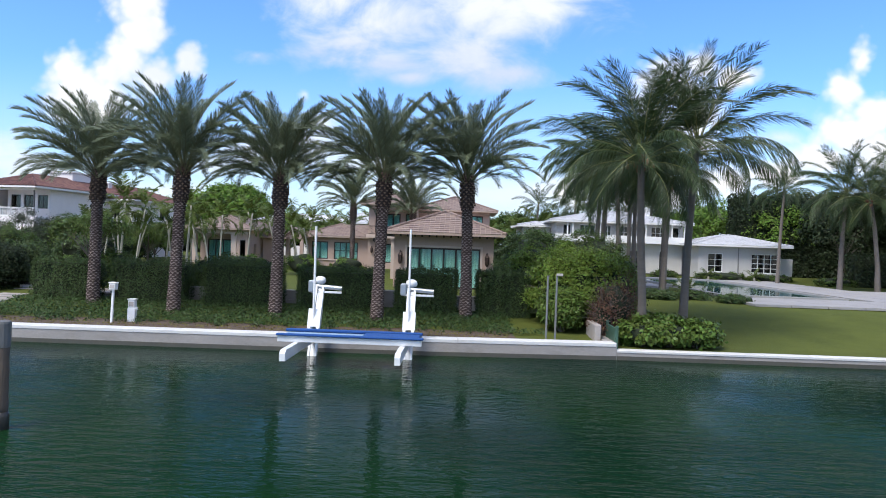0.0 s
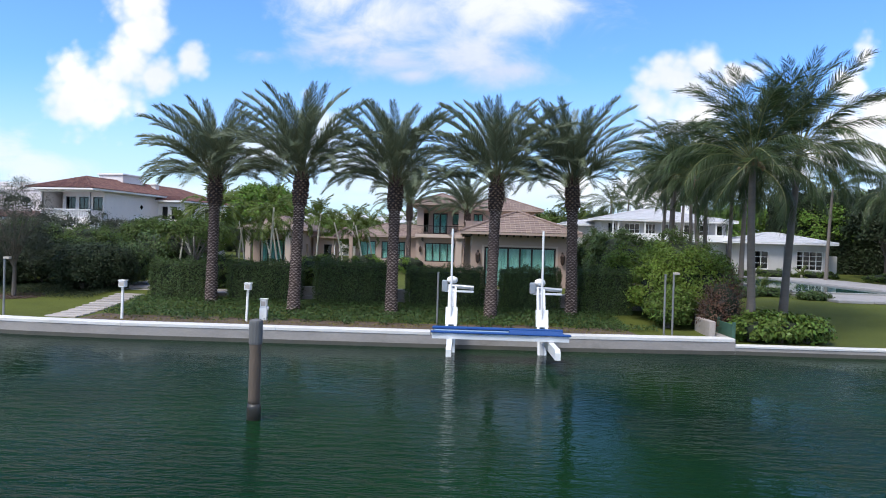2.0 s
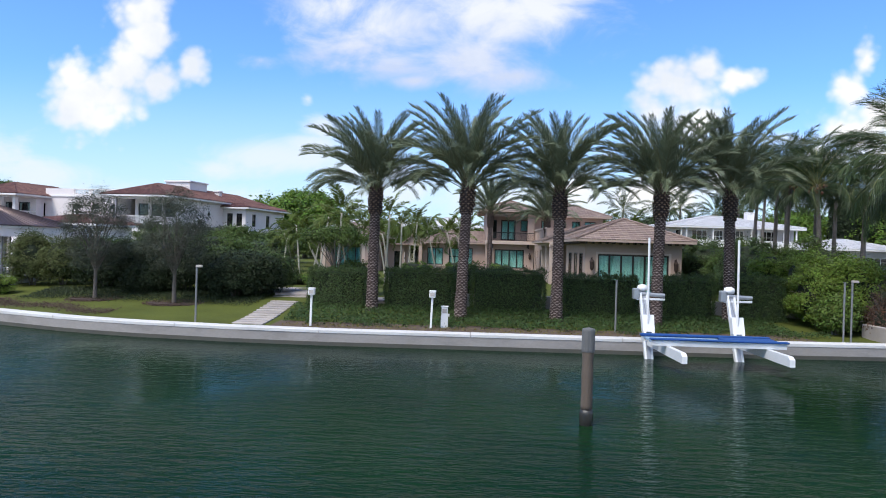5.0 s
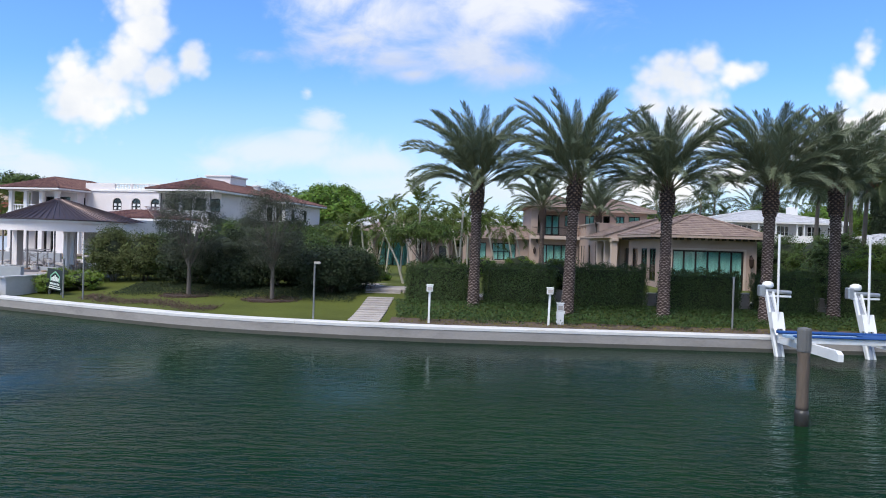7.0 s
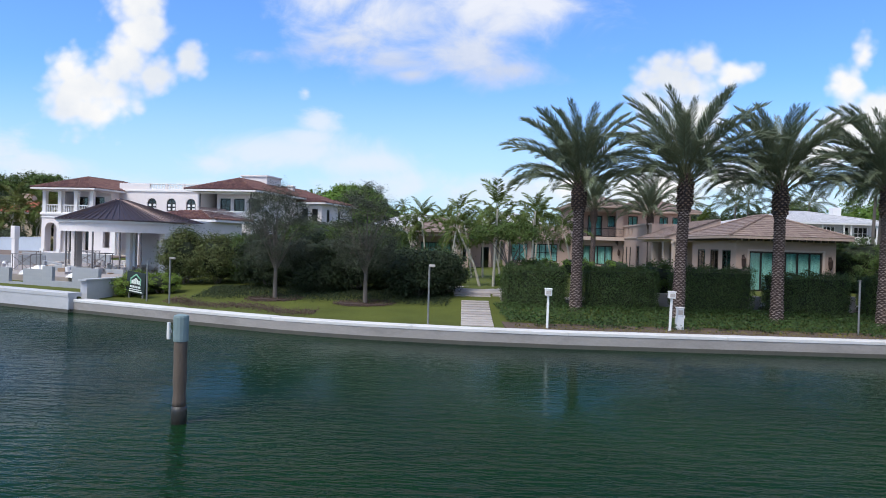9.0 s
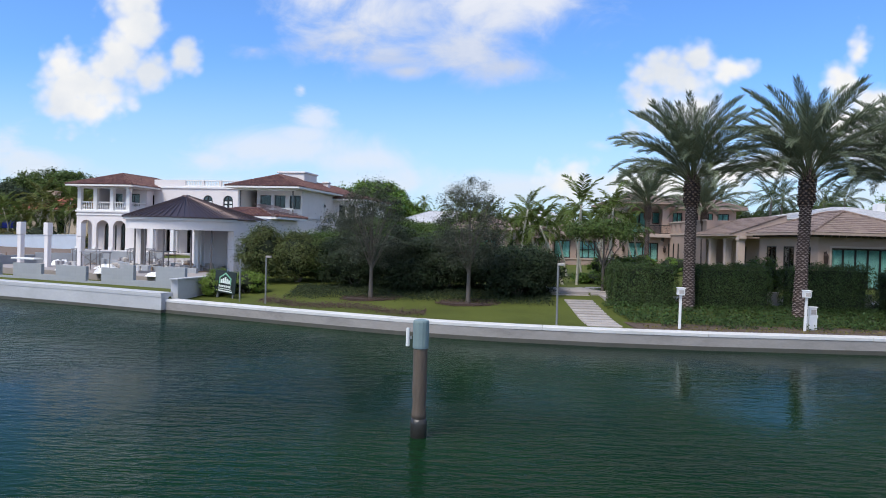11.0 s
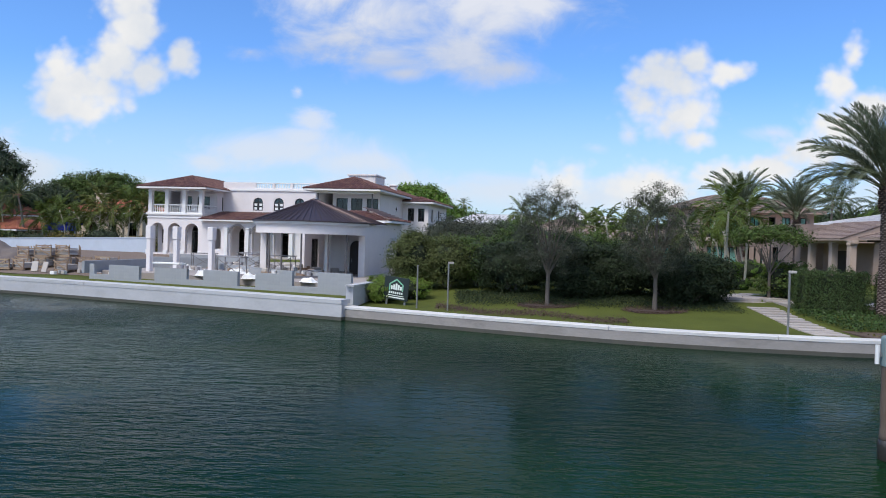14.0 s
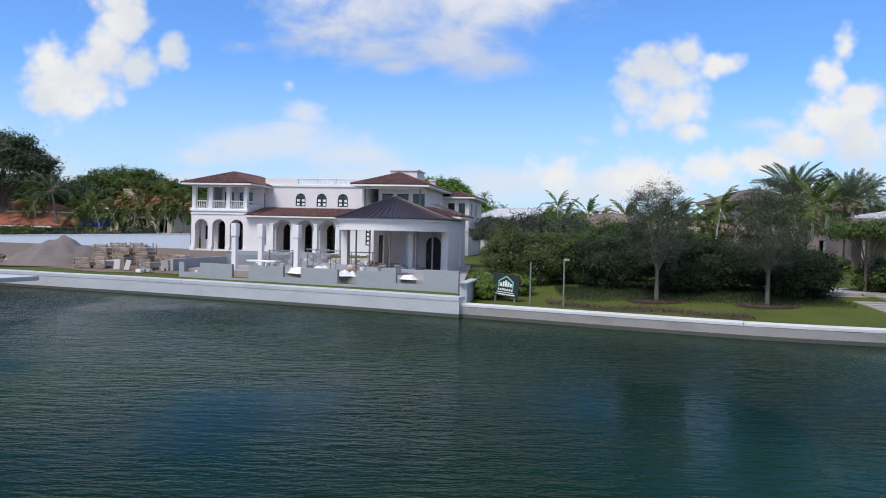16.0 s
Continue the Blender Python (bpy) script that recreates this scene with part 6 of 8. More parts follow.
def upright_x(x0, x1, poly):
    """Extrudes a polygon given in y and z along x."""
    bm = bmesh.new()
    lo = [bm.verts.new((x0, y, z)) for y, z in poly]
    hi = [bm.verts.new((x1, y, z)) for y, z in poly]
    bm.faces.new(lo[::-1])
    bm.faces.new(hi)
    n = len(poly)
    for i in range(n):
        bm.faces.new((lo[i], lo[(i + 1) % n], hi[(i + 1) % n], hi[i]))
    return bm


villa()


def pavilion():
    """The round-fronted open pavilion with a standing-seam roof."""
    p = thing("pavilion", VILLA @ turned(23.75, -28.2, 0), "open round-fronted white pavilion with a dark standing-seam metal roof", "pavilion")
    R = 3.65
    bm = bmesh.new()
    arc = [(-R * math.cos(math.pi * k / 28), -R * math.sin(math.pi * k / 28)) for k in range(29)]
    inner = [(x * 0.91, y * 0.91) for x, y in arc][::-1]
    for k in range(28):
        prism(bm, [arc[k], arc[k + 1], inner[27 - k], inner[28 - k]], 2.72, 3.42)
    box(bm, -R, -R * 0.91, 0.0, 4.6, 2.72, 3.42)
    box(bm, R * 0.91, R, 0.0, 4.6, 2.72, 3.42)
    part("ring_beam", bm, "white_wall", p)
    lip = bmesh.new()
    o2 = [(x * 1.045, y * 1.045) for x, y in arc]
    i2 = [(x * 1.003, y * 1.003) for x, y in arc][::-1]
    for k in range(28):
        prism(lip, [o2[k], o2[k + 1], i2[27 - k], i2[28 - k]], 3.32, 3.5)
    part("eave_moulding", lip, "white_trim", p)
    # metal roof: cone over the round end, two slopes running back
    seg = 30
    rim = [(-3.9 * math.cos(math.pi * k / seg), -3.9 * math.sin(math.pi * k / seg)) for k in range(seg + 1)]
    zt, ze = 4.98, 3.52
    bm = bmesh.new()
    tip = bm.verts.new((0, 0, zt))
    back = bm.verts.new((0, 0.9, zt))
    edge = [bm.verts.new((x, y, ze)) for x, y in rim]
    under = [bm.verts.new((x, y, ze - 0.06)) for x, y in rim]
    for k in range(seg):
        bm.faces.new((edge[k], edge[k + 1], tip))
        bm.faces.new((under[k], under[k + 1], edge[k + 1], edge[k]))
    lb, rb = bm.verts.new((-3.9, 4.8, ze)), bm.verts.new((3.9, 4.8, ze))
    bm.faces.new((lb, edge[0], tip, back))
    bm.faces.new((edge[-1], rb, back, tip))
    bm.faces.new((rb, lb, back))
    roof = part("roof", bm, "seam_metal", p, "dark brown standing-seam metal roof")
    for k in range(seg + 1):
        x, y = rim[k]
        s = tube(bmesh.new(), [(x, y, ze + 0.03), (x * 0.04, y * 0.04, zt + 0.02)], [0.028, 0.02], 4)
        part("seam", s, "seam_metal", roof)
    for side in (-1, 1):
        for k in range(1, 8):
            s = tube(bmesh.new(), [(side * 3.9, k * 0.6, ze + 0.03), (0, k * 0.12, zt + 0.02)], 0.024, 4)
            part("seam", s, "seam_metal", roof)
    part("finial", tube(bmesh.new(), [(0, 0, zt - 0.05), (0, 0, zt + 0.05), (0, 0, zt + 0.1)], [0.3, 0.24, 0.05], 10), "seam_metal", roof)
    # piers, back wall with arched openings, floor
    for x in (-R + 0.22, R - 0.22):
        part("pier", boxes((x - 0.22, x + 0.22, -0.1, 0.5, -0.1, 2.72), bevel=0.01), "white_wall", p)
    for x in (0.85, 1.3):
        column(p, x, -0.6 + 1.2 * (x < 1), -0.1, 2.72, 0.15, "white_trim", True)
    part("flank_wall", boxes((R - 0.28, R, 0.5, 4.6, -0.1, 2.72)), "white_wall", p)
    bw = wall(p, (-0.4, 3.2), (R - 0.28, 3.2), -0.1, 2.72, [(1.9, 2.95, -0.05, 1.85, "arch")], 0.25, "white_wall")
    leaf = upright(bmesh.new(), [(1.9, -0.05), (2.95, -0.05), *arch_points(1.9, 2.95, 1.85)[::-1]], 0.08, 0.14)
    door = part("door", leaf, "dark_wood", p, "dark arched timber door", m=bw)
    part("door_handle", boxes((2.02, 2.06, 0.02, 0.078, 0.85, 1.1)), "steel", door)
    part("floor", prism(bmesh.new(), [*arc, (R, 4.6), (-R, 4.6)], -0.35, -0.08), "stone", p)
    for a in (150, 128, 100, 78, 60):
        x, y = R * 0.93 * math.cos(radians(180 + a)), R * 0.93 * math.sin(radians(180 + a))
        part("shoring_post", tube(bmesh.new(), [(x, y, -0.1), (x, y, 2.72)], 0.055, 8), "rust", p, "thin steel shoring post")
    return p


pavilion()

# bare hip over the joint between metal and tile
tr = thing("unfinished_hip", VILLA @ turned(0, 0, 0), "unfinished tile courses and battens on the villa's lower roof", "roof")
for k in range(9):
    part("batten", boxes((26.9 - k * 0.34, 27.0 - k * 0.34, -21.6 + k * 0.34, -14.5, 4.02 + k * 0.116, 4.08 + k * 0.116)), "bare_deck", tr)

# ---- building site in front of the villa ----
BLOCKS = thing("block_wall", Matrix(), "unfinished grey concrete block wall with low gaps", "wall", kind="structure")
block = finish("concrete_block", boxes((-0.1993, 0.1993, -0.1, 0.1, 0.0, 0.1993), bevel=0.001), "block")
LINE = [(-41.85, 37.05), (-50.5, 40.6), (-59.4, 44.2)]


def along(line, s):
    for (x0, y0), (x1, y1) in zip(line, line[1:]):
        d = math.hypot(x1 - x0, y1 - y0)
        if s <= d or (x1, y1) == line[-1]:
            return x0 + (x1 - x0) * s / d, y0 + (y1 - y0) * s / d, math.degrees(math.atan2(y1 - y0, x1 - x0))
        s -= d


gaps = [(2.1, 3.5, 2), (5.85, 7.2, 1), (9.4, 10.85, 2), (13.0, 14.45, 1), (16.65, 18.2, 2)]
for i in range(46):
    s = 0.2 + i * 0.4
    x, y, a = along(LINE, s)
    top = 6 if s < 4.5 else 5
    for g0, g1, rows in gaps:
        if g0 < s < g1:
            top = rows
    for k in range(top):
        xx, yy, aa = along(LINE, s)
        part("concrete_block", block, None, BLOCKS, m=turned(xx, yy, 0.70 + k * 0.2, aa))
site_wall = thing("inner_block_wall", Matrix(), "low grey block walls around the unfinished pool terrace", "wall", kind="structure")
for (p, q), h in (((( -59.4, 44.2), (-58.2, 51.0)), 0.75), (((-46.5, 43.5), (-54.0, 52.5)), 0.55), (((-50.0, 46.8), (-43.8, 43.8)), 0.45), (((-60.5, 60.0), (-52.0, 58.5)), 0.9), (((-58.2, 51.0), (-54.0, 52.5)), 0.9)):
    m, length = wall_frame(p, q, 1.1)
    part("wall_run", boxes((0, length, 0, 0.2, 0, h), bevel=0.01), "block", site_wall, m=m)
for x, y, lean in ((-56.1, 45.9, 0), (-54.5, 46.2, 0), (-52.1, 45.8, 0)):
    c = thing("concrete_column", turned(x, y, 0.9, -20), "rough white free-standing concrete column", "column", "columns on the building site")
    part("shaft", boxes((-0.155, 0.155, -0.155, 0.155, 0.0, 2.42), bevel=0.015), "white_wall", c)
    part("head", boxes((-0.20, 0.20, -0.20, 0.20, 2.423, 3.25), bevel=0.02), "white_wall", c, "thicker rough-cast head")
slab_top = whole("coping_slab", boxes((-1.0, 1.0, -0.3, 0.3, 0, 0.1), bevel=0.02), "white_trim", "white coping slab lying on the block wall", "slab", m=turned(-53.2, 41.8, 1.91, 158))
terr = whole("site_terrace", prism(bmesh.new(), [(-41.6, 38.2), (-59, 45.6), (-62, 62), (-46, 74), (-40.5, 60)], 0.4, 1.24), "stone", "dusty concrete slab of the unfinished terrace", "paving", kind="structure")
soil_bm = bmesh.new()
soil_grid = {}
for i in range(42):
    for k in range(30):
        x = -58.5 - i * 1.05
        y = shore(x) + 3.4 + 0.5 * math.sin(x * 0.7) + k * 1.55
        soil_grid[i, k] = soil_bm.verts.new((x, y, ground_z(x, y) + 0.025 + (0.05 * noise.noise((x * 0.5, y * 0.5, 0)) + 0.06 if k else 0)))
for i in range(41):
    for k in range(29):
        soil_bm.faces.new((soil_grid[i, k], soil_grid[i, k + 1], soil_grid[i + 1, k + 1], soil_grid[i + 1, k]))
dirt = whole("bare_ground", soil_bm, "soil", "bare brown soil of the building site", "ground", kind="structure", smooth=True)

rng = random.Random(5)
# heap of sand
bm = bmesh.new()
bmesh.ops.create_grid(bm, x_segments=40, y_segments=40, size=4.0)
for v in bm.verts:
    r = math.hypot(v.co.x / 3.75, v.co.y / 3.1)
    v.co.z = max(-0.2, 1.85 * (1 - r) + 0.30 * r * (1 - r) + 0.30 * noise.noise(v.co * 1.1) + 0.12 * noise.noise(v.co * 3.3))
    if r > 1.05:
        v.co.z = -0.25
whole("sand_heap", bm, "sand", "large grey-brown heap of sand", "heap", m=turned(-71.2, 53.2, 1.15), smooth=True)


def pallet(x, y, z, rot, load, seed):
    r = random.Random(seed)
    p = thing("pallet", turned(x, y, z, rot), "wooden pallet crate stacked with pale pavers", "pallet", "pallets on the building site")
    for k in range(5):
        part("board", boxes((-0.6, 0.6, -0.5 + k * 0.22, -0.38 + k * 0.22, 0.11, 0.135)), "pallet", p)
    for k in (-0.5, 0, 0.44):
        part("bearer", boxes((-0.6, 0.6, k, k + 0.1, 0.0, 0.108)), "pallet", p)
    for sx in (-0.6, 0.53):
        for sy in (-0.52, 0.48):
            part("upright", boxes((sx, sx + 0.07, sy, sy + 0.05, 0.14, 0.72)), "pallet", p)
    part("rail", boxes((-0.6, 0.6, -0.545, -0.523, 0.62, 0.70), (-0.6, 0.6, -0.545, -0.523, 0.36, 0.42)), "pallet", p)
    brace = boxes((-0.68, 0.68, -0.03, -0.01, -0.04, 0.04))
    part("brace", brace, "pallet", p, m=pose(0, -0.55, 0.42, 0, 27 * r.choice((-1, 1)), 0))
    for k in range(load):
        part("paver_layer", boxes((-0.5 + r.uniform(-0.03, 0.03), 0.5, -0.42, 0.42, 0.14 + k * 0.12, 0.25 + k * 0.12), bevel=0.01), "paver", p)
    return p


spots = [(-66.5, 50.2), (-65.2, 50.0), (-63.9, 50.4), (-66.2, 51.9), (-64.8, 52.0), (-62.6, 50.8), (-67.0, 48.6), (-65.6, 48.4), (-61.4, 49.4), (-61.6, 51.6), (-60.2, 48.0), (-62.2, 47.4)]
for i, (x, y) in enumerate(spots):
    pallet(x, y, ground_z(x, y) + 0.09, rng.uniform(-30, 5), rng.choice((2, 3, 4)), i)
for i, (x, y) in enumerate(spots[:5]):
    pallet(x + 0.1, y, ground_z(x, y) + 0.83, rng.uniform(-30, 5), 3, 40 + i)
for i, (x, y, r) in enumerate(((-64.3, 47.2, 10), (-63.5, 46.9, -15), (-60.9, 46.7, 25), (-59.7, 46.6, -8))):
    whole("leaning_slab", boxes((-0.2, 0.2, -0.04, 0.04, 0, 0.7), bevel=0.01), "paver", "pale stone slab leaning on edge", "slab", "loose slabs on the building site", m=turned(x, y, ground_z(x, y) + 0.08, r) @ pose(0, 0, 0, -20, 0, 0))
for i in range(84):
    x, y = rng.uniform(-57, -44), rng.uniform(42.5, 57)
    if y < 41.5 + (-46 - x) * 0.42 + 1.0:
        continue
    s = rng.uniform(0.2, 0.6)
    kind = rng.choice(("board", "bucket", "tube"))
    m = turned(x, y, 1.24, rng.uniform(0, 180))
    if kind == "board":
        whole("plank", boxes((-s * 2, s * 2, -0.1, 0.1, 0, 0.05 + 0.2 * rng.random())), rng.choice(("pallet", "junk", "white_trim")), "loose plank on the building site", "plank", "loose planks on the building site", m=m)
    elif kind == "bucket":
        bm = lathe(bmesh.new(), [(0.13, 0), (0.16, 0.34), (0.17, 0.36)], 10)
        whole("bucket", bm, rng.choice(("white_trim", "junk")), "white plastic bucket on the dusty terrace", "bucket", "buckets on the building site", m=m)
    else:
        whole("sack", boxes((-0.3, 0.3, -0.2, 0.2, 0, 0.16 + 0.3 * rng.random()), bevel=0.06), "paver", "filled paper sack of cement", "sack", "sacks on the building site", m=m)


def trestle(x, y, rot):
    t = thing("scaffold_trestle", turned(x, y, 1.24, rot), "folding steel scaffold trestle with cross braces", "scaffold", "trestles on the building site")
    for sx in (-0.8, 0.8):
        for sy in (-0.35, 0.35):
            part("leg", tube(bmesh.new(), [(sx, sy, 0), (sx, sy, 1.1)], 0.025, 6), "rust", t)
    part("cross_brace", tube(bmesh.new(), [(-0.8, -0.35, 0.1), (0.8, -0.35, 1.0)], 0.018, 5), "rust", t)
    part("cross_brace", tube(bmesh.new(), [(0.8, -0.35, 0.1), (-0.8, -0.35, 1.0)], 0.018, 5), "rust", t)
    part("deck", boxes((-0.9, 0.9, -0.4, 0.4, 1.1, 1.15)), "junk", t)


for x, y, r in ((-50.2, 44.0, -20), (-54.2, 50.5, 10), (-51.2, 52.4, 35), (-48.6, 50.2, -15), (-52.6, 56.0, 5)):
    trestle(x, y, r)

def plastic_sheet(x, y, w, d, h, rot, seed):
    """A crumpled sheet thrown over a low pile."""
    bm = bmesh.new()
    bmesh.ops.create_grid(bm, x_segments=16, y_segments=12, size=1.0)
    for v in bm.verts:
        e = max(abs(v.co.x), abs(v.co.y))
        lump = noise.noise(v.co * 2.2 + Vector((seed, 0, 0)))
        v.co = Vector((v.co.x * w * (1 + 0.15 * lump), v.co.y * d, max(0.012, h * smooth01(1.0, 0.5, e) * (0.75 + 0.5 * lump) + 0.05 * noise.noise(v.co * 6.0))))
    whole("plastic_sheet", bm, "white_plastic", "crumpled white plastic sheet over goods on the terrace", "plastic sheet", "plastic sheets on the building site", m=turned(x, y, 1.24, rot))


for i, (x, y, w, d, h, rot) in enumerate(((-44.6, 39.6, 0.8, 0.5, 0.35, -20), (-48.2, 41.1, 0.9, 0.5, 0.45, 10), (-51.4, 42.6, 0.9, 0.6, 0.5, -35), (-50.6, 46.2, 1.2, 0.7, 0.4, 20), (-55.0, 48.6, 1.0, 0.7, 0.5, -10), (-47.4, 46.6, 0.8, 0.6, 0.3, 40))):
    plastic_sheet(x, y, w * 0.62, d * 0.62, h * 0.8, rot, i)

# long pale wall behind the site
bm = bmesh.new()
m, length = wall_frame((-125, 104.4), (-73.4, 86.0), 0.0)
run = upright(bm, [(0, -0.2), (length, 0.6), (length, 3.02), (0, 1.50)], 0.0, 0.25)
upright(bm, [(0, 1.50), (length, 3.02), (length, 3.12), (0, 1.60)], -0.05, 0.3)
whole("boundary_wall_long", bm, "pale_blue_wall", "long pale blue-white boundary wall", "wall", kind="structure", m=m)


def site_sign():
    s = thing("site_sign", turned(-39.55, 36.25, 0.72, -26) @ pose(0, 0, 0, 0, 5, 0) @ Matrix.Scale(1.14, 4), "black builder's sign board with white lettering on posts", "sign")
    part("board", boxes((-0.62, 0.62, 0.0, 0.04, 0.0, 1.0), bevel=0.006), "sign_black", s)
    part("post", boxes((-0.5, -0.42, 0.045, 0.11, -0.5, 0.9)), "steel", s)
    part("post", boxes((0.42, 0.5, 0.045, 0.11, -0.5, 0.9)), "steel", s)
    # house-shaped emblem in white and green
    lg = bmesh.new()
    upright(lg, [(-0.36, 0.40), (-0.30, 0.40), (-0.30, 0.66), (0.0, 0.86), (0.30, 0.66), (0.30, 0.40), (0.36, 0.40), (0.36, 0.69), (0.0, 0.93), (-0.36, 0.69)], -0.012, -0.003)
    part("emblem", lg, "sign_green", s, "pale green house-shaped emblem")
    for k in range(5):
        part("emblem_bar", boxes((-0.27 + k * 0.115, -0.18 + k * 0.115, -0.012, -0.003, 0.44, 0.60 + 0.06 * (2 - abs(k - 2)))), "sign_white", s, "white bar inside the emblem")
    for k in range(7):
        part("lettering_bar", boxes((-0.36 + k * 0.105, -0.29 + k * 0.105, -0.012, -0.003, 0.26, 0.35)), "sign_white", s, "small white lettering bar")
    part("lettering_line", boxes((-0.4, 0.4, -0.012, -0.003, 0.17, 0.2)), "sign_white", s)
    part("lettering_line", boxes((-0.46, 0.46, -0.012, -0.003, 0.07, 0.12)), "sign_white", s)
    return s


site_sign()


# covered goods and rubble beside the heap of sand
tarp = bmesh.new()
bmesh.ops.create_grid(tarp, x_segments=14, y_segments=10, size=1.0)
for v in tarp.verts:
    e = max(abs(v.co.x), abs(v.co.y))
    v.co = Vector((v.co.x * 1.1, v.co.y * 0.8, 0.62 * smooth01(1.0, 0.72, e) + 0.07 * noise.noise(v.co * 3.0)))
whole("tarpaulin", tarp, "teal_tarp", "faded teal tarpaulin draped over stacked goods", "tarpaulin", m=turned(-75.6, 50.6, ground_z(-75.6, 50.6), -20), smooth=True)
rr = random.Random(31)
for i in range(26):
    x, y = rr.uniform(-77.5, -73.2), rr.uniform(51.5, 55.5)
    bm = boxes((-rr.uniform(0.2, 0.6), rr.uniform(0.2, 0.6), -0.2, 0.2, 0, rr.uniform(0.15, 0.55)), bevel=0.03)
    whole("rubble", bm, rr.choice(("junk", "soil", "sign_black", "paver")), "piece of broken building rubble on bare soil", "rubble", "rubble beside the sand heap", m=turned(x, y, ground_z(x, y), rr.uniform(0, 180)) @ pose(0, 0, 0, rr.uniform(-15, 15), rr.uniform(-15, 15), 0))
for i in range(16):
    x, y = rr.uniform(-62.5, -57.5), rr.uniform(45.4, 47.4)
    whole("loose_block", boxes((-0.2, 0.2, -0.1, 0.1, 0, 0.2), bevel=0.01), rr.choice(("block", "paver", "white_trim")), "loose masonry block lying on the soil", "block", "loose blocks on the building site", m=turned(x, y, ground_z(x, y) + 0.08, rr.uniform(0, 180)))

# ---- things along the seawall ----
def boat_lift():
    """Two leaning masts with winches, hanging cradle beams and carpeted bunks."""
    b = thing("boat_lift", turned(-2.79, 27.0, 0.0), "white cantilever boat lift with two winch masts and blue carpeted bunks", "boat lift")
    for x in (-1.82, 1.76):
        mast = bmesh.new()
        for dx in (-0.17, 0.09):
            upright_to(mast, x + dx, x + dx + 0.08, [(-0.62, -0.5), (-0.42, -0.5), (0.92, 2.42), (0.72, 2.42)])
        m = part("mast", mast, "alu", b, "white twin-channel leaning mast")
        part("mast_web", upright_to(bmesh.new(), x - 0.09, x + 0.09, [(-0.50, -0.3), (-0.46, -0.3), (0.84, 2.42), (0.80, 2.42)]), "alu_raw", m)
        part("carriage", upright_to(bmesh.new(), x - 0.24, x + 0.23, [(-0.30, 0.92), (-0.02, 0.92), (0.26, 1.52), (-0.06, 1.58)]), "alu", m, "sliding carriage box")
        part("carriage_strut", upright_to(bmesh.new(), x - 0.22, x - 0.12, [(-0.52, 0.70), (-0.42, 0.70), (-0.10, 1.0), (-0.22, 1.0)]), "alu", m)
        part("carriage_strut", upright_to(bmesh.new(), x + 0.11, x + 0.21, [(-0.52, 0.70), (-0.42, 0.70), (-0.10, 1.0), (-0.22, 1.0)]), "alu", m)
        part("winch_drum", tube(bmesh.new(), [(x - 0.28, 0.80, 2.38), (x + 0.86, 0.72, 2.32)], 0.085, 10), "alu_raw", m, "galvanised cable drum")
        part("winch_arm", boxes((x - 0.30, x + 0.86, 0.66, 0.74, 2.12, 2.20), bevel=0.01), "alu", m)
        part("winch_motor", lathe(bmesh.new(), [(0.05, 2.44), (0.18, 2.49), (0.23, 2.58), (0.20, 2.70), (0.08, 2.76)], 14, (x - 0.02, 0.88)), "white_plastic", m, "rounded white motor housing", smooth=True)
        part("gearbox", boxes((x - 0.44, x - 0.20, 0.62, 0.95, 2.14, 2.60), bevel=0.04), "alu_raw", m)
        part("guide_pole", tube(bmesh.new(), [(x - 0.03, -0.16, 0.90), (x - 0.05, -0.12, 4.69)], 0.045, 8), "white_plastic", b, "tall white guide pole")
        arm = upright_to(bmesh.new(), x - 0.09, x + 0.09, [(-4.97, 0.38), (-4.97, 0.62), (-4.80, 0.72), (-0.30, 0.70), (-0.30, 0.38)])
        part("cradle_arm", arm, "alu", b, "white cradle arm reaching over the water")
        part("cable", tube(bmesh.new(), [(x - 0.05, 0.75, 2.36), (x - 0.05, 0.02, 1.5)], 0.012, 5), "steel", m)
    part("side_beam", boxes((-2.45, 2.40, -3.12, -2.96, 0.722, 0.93), bevel=0.01), "alu", b, "long white box beam")
    part("back_beam", boxes((-2.45, 2.35, -1.72, -1.58, 0.722, 0.90), bevel=0.01), "alu", b)
    part("bunk", boxes((-2.50, 2.46, -3.20, -2.94, 0.933, 1.0), bevel=0.02), "blue_carpet", b, "blue carpeted bunk board")
    part("bunk", boxes((-2.50, 2.36, -1.78, -1.52, 0.903, 1.0), bevel=0.02), "blue_carpet", b, "blue carpeted bunk board")
    part("bunk_pad", boxes((0.35, 2.30, -2.90, -1.85, 0.86, 0.96), bevel=0.02), "blue_carpet", b, "thicker blue pad")
    part("bunk_rail", boxes((-2.4, 0.3, -2.90, -2.55, 0.80, 0.90), bevel=0.01), "blue_pale", b, "pale blue rail")
    part("walk_board", boxes((-2.4, 0.3, -2.2, -1.85, 0.80, 0.90), bevel=0.01), "blue_pale", b, "pale blue board")
    return b


def upright_to(bm, x0, x1, poly):
    lo = [bm.verts.new((x0, y, z)) for y, z in poly]
    hi = [bm.verts.new((x1, y, z)) for y, z in poly]
    bm.faces.new(lo[::-1])
    bm.faces.new(hi)
    n = len(poly)
    for i in range(n):
        bm.faces.new((lo[i], lo[(i + 1) % n], hi[(i + 1) % n], hi[i]))
    return bm


boat_lift()


